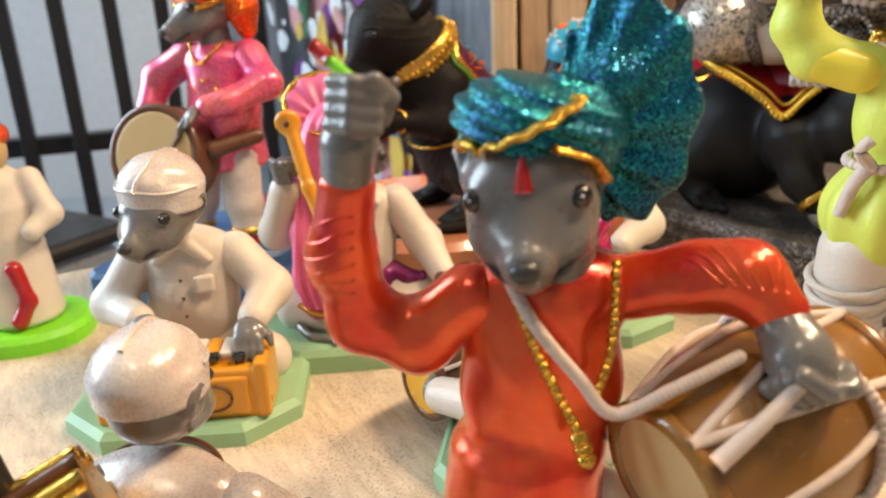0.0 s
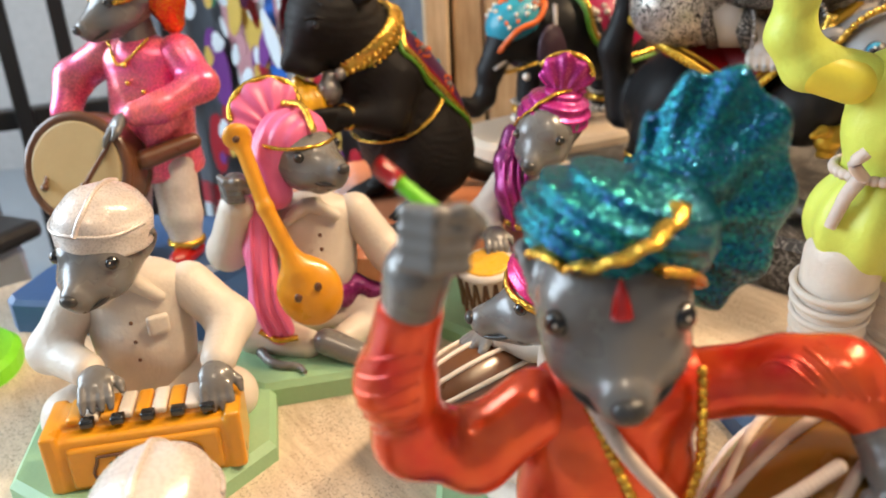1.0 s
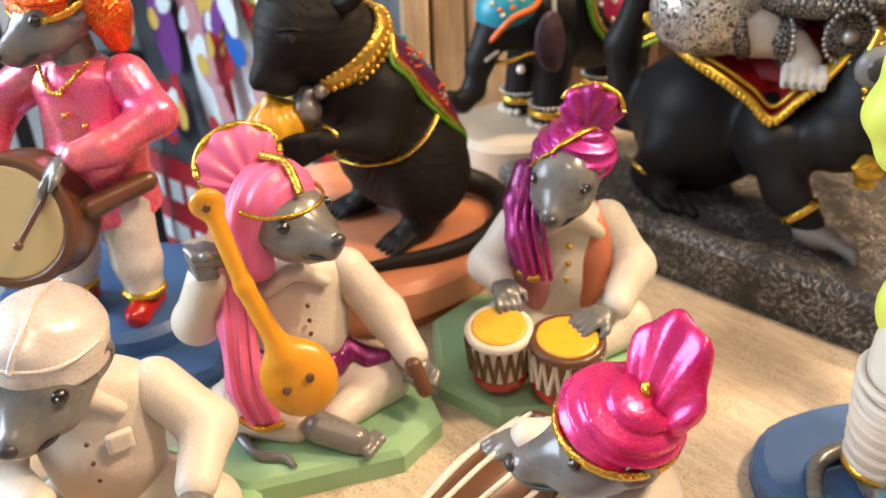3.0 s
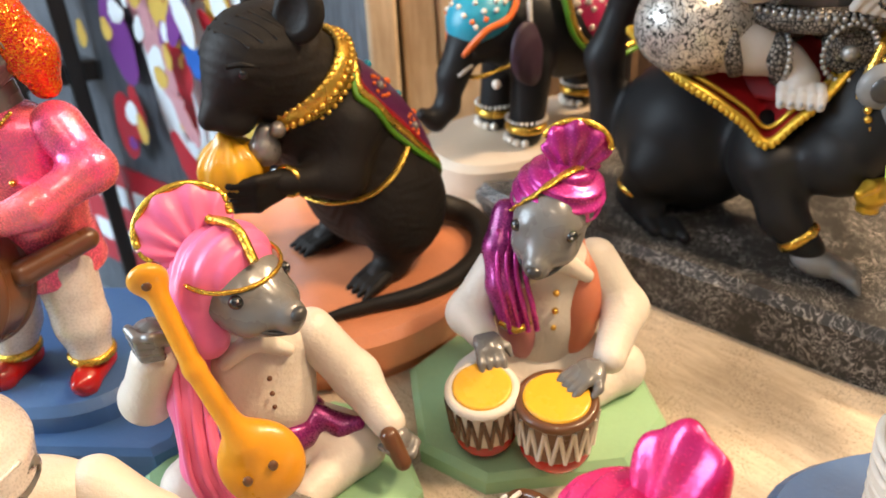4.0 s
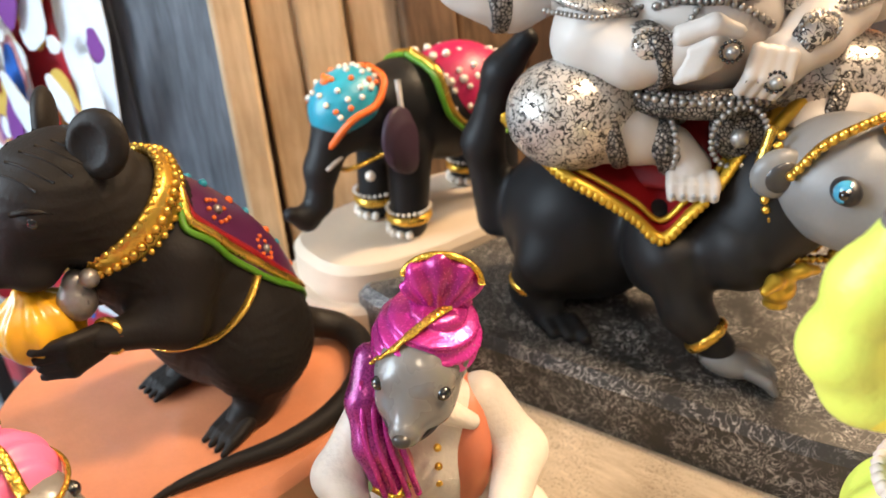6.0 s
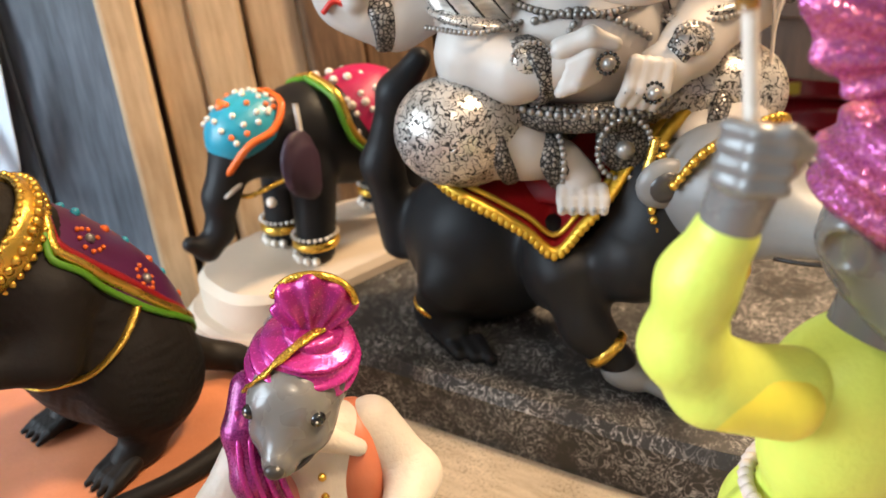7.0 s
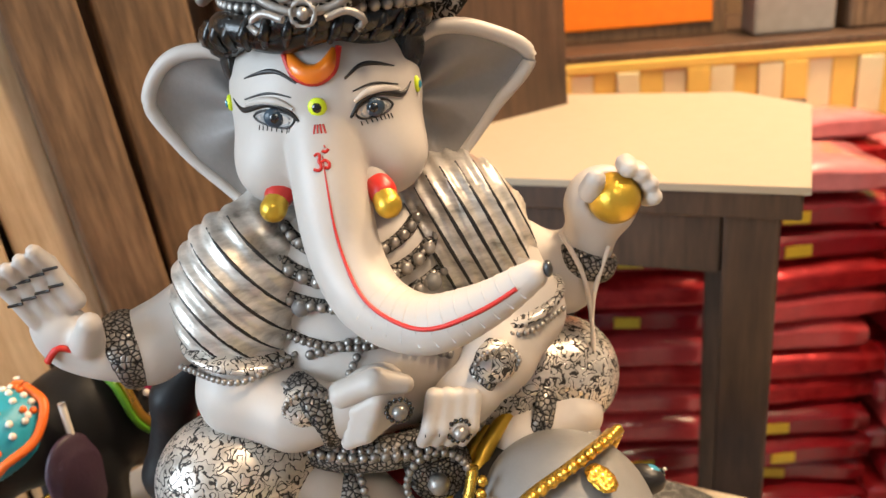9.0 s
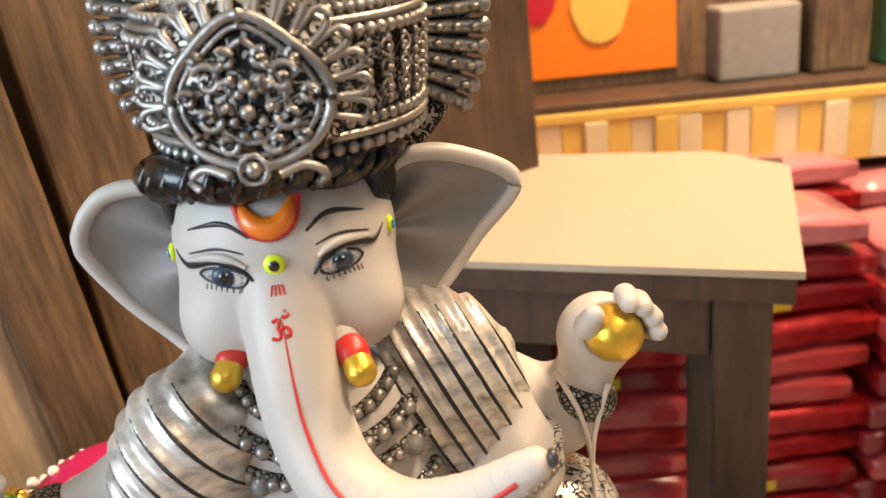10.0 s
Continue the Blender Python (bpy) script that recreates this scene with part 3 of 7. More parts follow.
for i in range(150):
    w = pr.uniform(0.008, 0.034)
    part("print", disc(w, w * pr.uniform(0.8, 3.2), pose(min(0.50, max(0.10, pr.gauss(0.26, 0.08))), 0.026 + 0.00012 * i, pr.uniform(-0.10, 0.44), 0, pr.uniform(-30, 30), 0), 16, blob=0.22), mx[pr.randrange(len(mx))], banner)
strip = part("strip", block(0.60, 0.004, 0.20, 0, pose(0.42, 0.004, -0.25)), PRED, banner)
for r, z in enumerate((-0.205, -0.285)):
    x = 0.18
    k = 0
    while x < 0.66:
        w = 0.03 + 0.018 * ((k * 7 + r * 3) % 4)
        part("bar", block(w, 0.002, 0.036, 0, pose(x + w / 2, 0.0075, z)), PAPER, banner)
        x += w + 0.016
        k += 1

# stool with a cream top
stool = thing("stool", pose(0.664, 0.634, 0.224, 0, 0, 32), "dark wooden stool with a cream laminate top", "stool")
bm = bmesh.new()
out = [(0, 0), (0.28, 0), (0.345, 0.075), (0.345, 0.44), (0, 0.44)]
vs = [bm.verts.new((x, y, 0)) for x, y in out]
f = bm.faces.new(vs)
r = bmesh.ops.extrude_face_region(bm, geom=[f])
bmesh.ops.translate(bm, vec=(0, 0, -0.006), verts=[v for v in r["geom"] if isinstance(v, bmesh.types.BMVert)])
bmesh.ops.recalc_face_normals(bm, faces=bm.faces[:])
part("laminate", bm, LAMIN, stool, "cream laminate sheet")
part("top_board", block(0.335, 0.435, 0.022, 0.002, pose(0.172, 0.222, -0.0175)), DARKW, stool)
for x, y in ((0.035, 0.04), (0.31, 0.08), (0.035, 0.40), (0.31, 0.40)):
    part("leg", block(0.042, 0.042, 0.645, 0.003, pose(x, y, -0.0290 - 0.3225)), DARKW, stool)
for y in (0.04, 0.40):
    part("rail", block(0.235, 0.018, 0.055, 0.002, pose(0.172, y, -0.058)), DARKW, stool)
part("rail", block(0.018, 0.315, 0.055, 0.002, pose(0.035, 0.22, -0.058)), DARKW, stool)

# shelf unit on the far side, with striped cloth and red packets below
shelf = thing("shelf", pose(0.98, 1.46, -0.055, 0, 0, -42), "long dark wooden shop shelf with yellow striped cloth front", "shelf")
part("shelf_board", block(1.7, 0.42, 0.03, 0.003, pose(0.72, 0.16, 0.255)), DARKW, shelf)
part("lower_board", block(1.7, 0.42, 0.03, 0.003, pose(0.72, 0.16, -0.42)), DARKW, shelf)
part("back_board", block(1.7, 0.02, 1.5, 0.003, pose(0.72, 0.38, 0.32)), PLANKD, shelf)
for x in (-0.12, 1.56):
    part("upright", block(0.05, 0.40, 1.5, 0.003, pose(x, 0.16, 0.30)), DARKW, shelf)
CLY = paint("yellow_stripe_cloth", (0.70, 0.47, 0.10), 0.7, 0.15)
CLC = paint("cream_stripe_cloth", (0.66, 0.58, 0.34), 0.7, 0.12)
for i in range(44):
    bm = block(0.0375, 0.006, 0.10, 0.002, pose(-0.09 + 0.038 * i, -0.055 + 0.004 * math.sin(i * 1.9), 0.188))
    part("stripe", bm, CLC if i % 2 else CLY, shelf)
part("cloth_hem", block(1.68, 0.010, 0.018, 0.003, pose(0.74, -0.055, 0.247)), CLY, shelf)

ORP = paint("orange_picture_print", (0.95, 0.22, 0.01), 0.35, 0.25, 0.05)
pic = thing("picture", pose(0.98, 1.46, 0.215, 0, 0, -42) @ pose(0.22, 0.10, 0), "bright orange framed picture standing on the shelf", "picture")
part("frame", block(0.43, 0.03, 0.40, 0.004, pose(0.0, 0.0, 0.20)), PLANKD, pic)
part("print", block(0.38, 0.008, 0.35, 0.001, pose(0.0, -0.016, 0.20)), ORP, pic)
for x, z, w, h, m in ((-0.05, 0.22, 0.09, 0.20, PRED), (0.06, 0.15, 0.10, 0.14, PYEL), (0.0, 0.27, 0.06, 0.10, PINKL)):
    part("print", disc(w, h, pose(x, -0.0225, z, 0, 0, 180), blob=0.05), m, pic)


def small_box(x, w, h, m, label):
    o = part("box", block(w, 0.10, h, 0.006), m)
    o.matrix_world = pose(0.98, 1.46, 0.216 + h / 2, 0, 0, -42) @ pose(x, 0.06, 0)
    tagged(o, label, "box", "boxes on the shelf")


STONE = paint("grey_stone", (0.30, 0.27, 0.24), 0.6, 0.3)
small_box(0.53, 0.13, 0.12, STONE, "grey stone-coloured box on the shop shelf")
small_box(0.66, 0.09, 0.20, PLANKD, "brown cardboard box on the shop shelf")
small_box(0.82, 0.16, 0.26, PGRN, "green and yellow packed carton on the shelf")
small_box(0.98, 0.12, 0.16, CLY, "yellow packed carton on the shop shelf")
small_box(-0.04, 0.08, 0.14, BLUEB, "dark blue carton on the shop shelf")

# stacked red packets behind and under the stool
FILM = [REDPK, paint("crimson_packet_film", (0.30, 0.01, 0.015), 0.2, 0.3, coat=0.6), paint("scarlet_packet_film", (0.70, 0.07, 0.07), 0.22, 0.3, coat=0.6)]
# paler rose film for stack tops, with the pinkish glare put into its colour
FILM.append(paint("rose_glare_packet_film", (0.78, 0.24, 0.25), 0.16, 0.35, 0.5, coat=0.8))
LABELY = paint("yellow_packet_label", (0.75, 0.50, 0.03), 0.4)


def packet_mesh(w, d, h):
    bm = bmesh.new()
    bmesh.ops.create_cube(bm, size=1.0, matrix=Matrix.Diagonal((w, d, h, 1)))
    bmesh.ops.subdivide_edges(bm, edges=bm.edges[:], cuts=4, use_grid_fill=True)
    for v in bm.verts:
        e = max(abs(v.co.x) / (w / 2), abs(v.co.y) / (d / 2))
        v.co.z *= 1.0 - 0.45 * e ** 3
        v.co.z += 0.004 * noise.noise(v.co * 40)
        v.co.y += 0.004 * noise.noise(v.co * 30 + Vector((5, 0, 0)))
    return bm


rng = random.Random(4)
proto = []
for k in range(4):
    o = part("packet", packet_mesh(0.20, 0.15, 0.050), FILM[k], None, "", True)
    proto.append(o)
    if k == 1:
        part("label", block(0.035, 0.002, 0.016, 0, pose(-0.03, -0.0770, 0.0)), LABELY, o, "small yellow paper label")
    tagged(o, "shiny red film packet in a stack beside the stool", "packet", "stacked red packets")
first = {0: True, 1: True, 2: True, 3: True}
stacks = [(0.76 + 0.175 * i, 1.17 - 0.125 * i, 11 + (i * 5) % 3) for i in range(6)] + [(0.98 + 0.175 * i, 1.30 - 0.125 * i, 12 - i % 2) for i in range(4)] + [(1.17, 0.60, 13), (1.32, 0.48, 12)]
for sx, sy, n in stacks:
    for k in range(n):
        # the top packet of each stack takes the glare-coloured film
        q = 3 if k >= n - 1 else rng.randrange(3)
        m = pose(sx + rng.uniform(-0.012, 0.012), sy + rng.uniform(-0.012, 0.012), FLOOR_Z + 0.026 + 0.046 * k, rng.uniform(-2, 2), rng.uniform(-2, 2), -36 + rng.uniform(-6, 6))
        if first[q]:
            proto[q].matrix_world = m
            first[q] = False
        else:
            copy_thing(proto[q], m)

# dark metal rack by the open shop front
IRON = paint("black_iron_paint", (0.02, 0.02, 0.022), 0.35, 0.2)
STEEL = paint("grey_sheet_metal", (0.42, 0.48, 0.54), 0.3, 0.2, 0.2, 0.0, 0.5)
rack = thing("metal_rack", pose(-0.52, 1.25, FLOOR_Z, 0, 0, 18), "black metal rack with upright bars by the shop front", "rack")
for i in range(11):
    part("bar", block(0.022, 0.022, 1.35, 0.003, pose(-0.45 + 0.075 * i, 0.02 * math.sin(i), 0.675)), IRON, rack)
for z in (0.02, 0.45, 0.9, 1.33):
    part("rail", block(0.90, 0.03, 0.03, 0.003, pose(-0.07, 0.028, z)), IRON, rack)
crate = thing("metal_bin", pose(-0.62, 0.86, FLOOR_Z, 0, 0, -30), "grey sheet-metal bin standing on the shop floor", "bin")
part("body", block(0.34, 0.26, 0.40, 0.012, pose(0, 0, 0.20)), STEEL, crate)
part("rim", block(0.37, 0.29, 0.022, 0.008, pose(0, 0, 0.411)), IRON, crate)
# ceiling lamps; the third housing is added to go with the shelf's extra light
SHADE = paint("white_lamp_enamel", (0.8, 0.8, 0.78), 0.4, 0.05)
for x, y in ((0.75, 0.15), (-0.15, -0.35), (1.35, 0.75)):
    o = thing("ceiling_lamp", pose(x, y, 1.53), "square white enamel ceiling lamp", "lamp", "ceiling lamps")
    part("housing", block(0.34, 0.34, 0.05, 0.006, pose(0, 0, 0.035)), SHADE, o)
    part("rod", block(0.02, 0.02, 0.06, 0.002, pose(0, 0, 0.09)), SHADE, o)


# ---- figurines ----
def turn(c, at, rot=(0, 0, 0), s=1.0):
    c.m = pose(*at, *rot) @ Matrix.Diagonal((s, s, s, 1))


def mouse_head(c, skin=None, ears=True, tilak=False, eyes=True, muz=1.0):
    """A painted mouse head that looks along -y, its skull at the origin."""
    g = skin or GREY
    c.ell(g, (0, 0.001, 0.002), (0.0185, 0.0205, 0.0185), k=0.01, layer="head")
    c.cap(g, (0, -0.008, -0.002), (0, -0.031 * muz, -0.0085), 0.0148, 0.0072, k=0.009, layer="head")
    for s in (-1, 1):
        c.ell(g, (s * 0.0085, -0.013, -0.008), (0.0075, 0.0085, 0.0065), k=0.008, layer="head")
        c.ell(g, (s * 0.0095, -0.012, 0.0075), (0.0055, 0.006, 0.003), rot=(20, s * 25, 0), k=0.006, layer="head")
        if ears:
            c.ell(g, (s * 0.0185, 0.006, 0.004), (0.004, 0.0075, 0.0085), rot=(0, s * 20, 0), k=0.003, layer="head")
            c.ell(g, (s * 0.0215, 0.004, 0.004), (0.0025, 0.005, 0.006), k=0.002, cut=True, layer="head")
    c.cap(g, (0, -0.012, -0.0145), (0, -0.0275 * muz, -0.0142), 0.0068, 0.0045, k=0.005, layer="head")
    c.ell(GREYD, (0, -0.031 * muz - 0.0065, -0.0075), (0.0042, 0.003, 0.0033), layer="nose")
    for s in (-1, 1):
        c.tube(GREYD, [(0, -0.034 * muz, -0.0155), (s * 0.0055, -0.0295 * muz, -0.0148), (s * 0.0105, -0.0215, -0.0118), (s * 0.0135, -0.0165, -0.0075)], [0.0006, 0.0011, 0.0011, 0.0006], 6, 0.0015)
        if eyes:
            c.ell(GREYD, (s * 0.0122, -0.0146, 0.0046), (0.0040, 0.0034, 0.0038), layer="lid")
            c.bead(BLACK, (s * 0.0136, -0.0162, 0.0048), 0.0033, 12, 8)
            c.bead(WHITE, (s * 0.0144, -0.0192, 0.0062), 0.0005, 6, 4)
    if tilak:
        c.tube(REDD, [(0, -0.0175, 0.017), (0, -0.0195, 0.0125), (0, -0.0205, 0.0085)], [0.0004, 0.0018, 0.0026], 8, 0.001, 0.6)


def round_turban(c, mat, band=None, z=0.012, r=(0.0225, 0.0235, 0.0165), tilt=(8, 0, 0), fan=None, fan_at=(0.004, 0.010, 0.020), fan_r=(0.021, 0.005, 0.021), fan_rot=(-20, 0, 25), rim=None, wrap=7.0):
    """A wound turban with folds, a gold band and a pleated fan."""
    c.ell(mat, (0, 0.003, z), r, rot=tilt, k=0.003, layer="turban", disp=lambda p: 0.0012 * np.sin(wrap * 2.4 * (p[..., 2] + 0.45 * p[..., 0]) + 1.5 * p[..., 1]) + 0.0004 * np.sin(31 * (p[..., 2] + 0.5 * p[..., 0])))
    if band:
        c.tor(band, (0, 0.002, z - 0.0035), r[0] * 1.0, r[1] * 1.0, 0.0014, rot=(tilt[0] + 7, 14, 0), layer="band", flat=1.7)
    if fan:
        c.ell(fan, fan_at, fan_r, rot=fan_rot, k=0.003, layer="fan", disp=rays(0.0008, 17))
        if rim:
            old = c.m
            c.m = old @ pose(*fan_at, *fan_rot)
            c.tube(rim, [(fan_r[0] * 0.99 * math.sin(a), -0.001, fan_r[2] * 0.99 * math.cos(a)) for a in np.linspace(-1.9, 1.9, 13)], 0.0012, 6, 0.002)
            c.m = old


def paw(c, at, rot, g=None, s=1.0, curl=0.35):
    """A grey mouse hand, fingers along -y."""
    g = g or GREY
    old = c.m
    c.m = old @ pose(*at, *rot) @ Matrix.Diagonal((s, s, s, 1))
    c.ell(g, (0, -0.004, 0), (0.0078, 0.0085, 0.0042), k=0.004, layer="paw")
    for i in range(4):
        x = -0.0055 + 0.0037 * i
        c.path(g, [(x, -0.009, 0.0005), (x * 1.1, -0.0155, -0.001), (x * 1.1, -0.0195, -0.001 - 0.006 * curl)], [0.0023, 0.0020, 0.0015], k=0.001, layer="paw")
    c.path(g, [(0.006, -0.002, -0.001), (0.0105, -0.007, -0.002), (0.0115, -0.0115, -0.003)], [0.0026, 0.0021, 0.0015], k=0.002, layer="paw")
    c.m = old


def fist(c, at, rot, g=None, s=1.0):
    g = g or GREY
    old = c.m
    c.m = old @ pose(*at, *rot) @ Matrix.Diagonal((s, s, s, 1))
    c.ell(g, (0, 0, 0), (0.0085, 0.0075, 0.0075), k=0.004, layer="paw")
    for i in range(4):
        z = 0.0062 - 0.0041 * i
        c.path(g, [(-0.0075, -0.003, z), (-0.002, -0.0085, z), (0.0055, -0.0078, z)], [0.0023, 0.0025, 0.0022], k=0.0007, layer="paw")
    c.path(g, [(0.0075, -0.001, -0.003), (0.009, -0.005, 0.003), (0.004, -0.0095, 0.0075)], [0.003, 0.0026, 0.0021], k=0.002, layer="paw")
    c.m = old


def sleeve(c, mat, pts, radii, layer="shirt"):
    c.path(mat, pts, radii, k=0.006, layer=layer)


def seated_body(c, shirt, legs, torso_z=0.062, feet=True):
    """Crossed legs, torso and shoulders; looks along -y on a base 12 mm high."""
    c.ell(shirt, (0, 0.006, torso_z), (0.0285, 0.0225, 0.044), k=0.008, layer="shirt", disp=sway(0.0004, 3, 2, 9))
    c.ell(shirt, (0, 0.006, torso_z + 0.030), (0.031, 0.017, 0.016), k=0.008, layer="shirt")
    for s in (-1, 1):
        c.cap(legs, (s * 0.012, 0.010, 0.028), (s * 0.043, -0.012, 0.026), 0.018, 0.0155, k=0.006, layer="legs")
        c.cap(legs, (s * 0.043, -0.014, 0.024), (s * 0.012, -0.034, 0.021), 0.0140, 0.0095, k=0.006, layer="legs")
        if feet:
            c.ell(GREY, (-s * 0.006, -0.043 - 0.004 * s, 0.0185), (0.0135, 0.0085, 0.0065), rot=(0, 0, s * 25), layer="foot")
    c.ell(legs, (0, 0.008, 0.024), (0.032, 0.026, 0.014), k=0.006, layer="legs")


def buttons(c, mat, pts, r=0.0016):
    for p in pts:
        c.bead(mat, p, r, 8, 5)


def tabla_player():
    c = Clay()
    c.m = pose(-0.010, 0.0, 0)
    c.slab(GREENB, octagon(0.072, 0.064, 0.45), 0.0, 0.013, 0.004)
    turn(c, (0, 0.012, 0))
    seated_body(c, WHITE, WHITE, feet=False)
    # waistcoat: two fronts
    for s, m in ((-1, ROSEV), (1, ORANGEV)):
        c.ell(m, (s * 0.0165, 0.0035, 0.066), (0.0145, 0.0225, 0.036), rot=(0, s * 6, s * 12), k=0.006, layer="vest%d" % s)
        c.ell(m, (s * 0.021, 0.010, 0.086), (0.0115, 0.016, 0.017), k=0.006, layer="vest%d" % s)
    for s in (-1, 1):
        c.cap(WHITE, (s * 0.004, -0.012, 0.105), (s * 0.019, -0.011, 0.093), 0.0068, 0.0042, k=0.003, layer="collar")
    buttons(c, GOLDP, [(0, -0.0185 + 0.0006 * i * i, 0.088 - 0.0125 * i) for i in range(5)], 0.0021)
    # arms to the drums
    sleeve(c, WHITE, [(-0.029, 0.006, 0.092), (-0.047, -0.004, 0.070), (-0.043, -0.024, 0.070)], [0.0125, 0.0122, 0.0090], "sleeve")
    sleeve(c, WHITE, [(0.029, 0.006, 0.092), (0.044, -0.010, 0.067), (0.022, -0.051, 0.066)], [0.013, 0.0128, 0.0088], "sleeve")
    paw(c, (-0.042, -0.030, 0.0720), (22, 0, 6), s=1.02)
    paw(c, (0.012, -0.058, 0.0665), (10, 0, -66), s=1.08)
    # drums
    for k, (x, y, r, h, lean) in enumerate(((-0.045, -0.050, 0.0185, 0.047, 8), (-0.010, -0.067, 0.0205, 0.046, 4))):
        old = c.m
        c.m = old @ pose(x, y, 0.013, lean, -lean * 0.5, 0)
        c.ell(REDD, (0, 0, 0.0145), (r * 0.97, r * 0.97, 0.0145), layer="cup%d" % k)
        c.cyl(BROWN if k else WHITE, (0, 0, 0.0315), r * 0.96, 0.0145, top=r * 1.03, layer="shell%d" % k)
        c.tor(BROWN if k else WHITE, (0, 0, h - 0.002), r * 0.93, r * 0.93, 0.0030, layer="rim%d" % k)
        c.cyl(YELLOW, (0, 0, h - 0.001), r * 0.86, 0.0030, rnd=0.001, layer="skin%d" % k)
        n = 18
        for i in range(n):
            a, b = 2 * math.pi * i / n, 2 * math.pi * (i + 0.5) / n
            m = WHITE if k else BROWN
            for a2 in (b, b - 2 * math.pi / n):
                c.tube(m, [(r * 1.05 * math.cos(a), r * 1.05 * math.sin(a), h - 0.004), (r * 0.99 * math.cos(a2), r * 0.99 * math.sin(a2), 0.019)], 0.0013, 5, 0.008)
        c.m = old
    turn(c, (-0.004, -0.003, 0.1345), (11, 4, -27), 1.04)
    mouse_head(c, muz=0.88)
    c.m = c.m @ pose(0, 0.004, -0.0075, -14)
    round_turban(c, MAGENTA, None, z=0.0165, r=(0.0232, 0.0240, 0.0180), tilt=(10, -10, 0))
    c.tube(GOLD, [(-0.020, -0.014, 0.010), (-0.012, -0.020, 0.020), (0.0, -0.014, 0.0300), (0.010, 0.0, 0.034)], 0.0026, 8, 0.002, 0.4, on=(MAGENTA, "turban"), off=0.0004)
    c.ell(MAGENTA, (0.006, 0.004, 0.042), (0.017, 0.0062, 0.014), rot=(8, 8, 20), layer="fan", disp=rays(0.0011, 15))
    c.ell(MAGENTA, (0.004, 0.004, 0.031), (0.009, 0.007, 0.006), layer="fan")
    c.tube(GOLD, [(0.006 + 0.0165 * math.sin(a), 0.003 + 0.003 * math.sin(a), 0.0425 + 0.0135 * math.cos(a)) for a in np.linspace(-1.3, 1.5, 9)], 0.0017, 6, 0.002)
    # tail of the turban over the shoulder
    turn(c, (0, 0.012, 0))
    c.path(PURPLE, [(-0.024, 0.006, 0.128), (-0.030, -0.004, 0.112), (-0.029, -0.014, 0.094), (-0.024, -0.018, 0.074)], [0.008, 0.0085, 0.0095, 0.0085], k=0.004, layer="tail")
    for i in range(4):
        x = -0.033 + 0.005 * i
        c.tube(MAGENTA, [(x + 0.003, -0.004, 0.124), (x, -0.019, 0.104), (x + 0.003, -0.0265, 0.086), (x + 0.006, -0.0262, 0.070)], 0.0017, 6, 0.003)
    c.tube(GOLD, [(-0.032, -0.021, 0.0745), (-0.024, -0.027, 0.072), (-0.016, -0.023, 0.074)], 0.0024, 6, 0.002)
    # folded legs at the sides and the grey tail
    return c.build("mouse_figurine", pose(0.097, 0.533, 0, 0, 0, -6), "seated grey mouse figurine in magenta turban playing two tabla drums", "figurine", "mouse musicians")


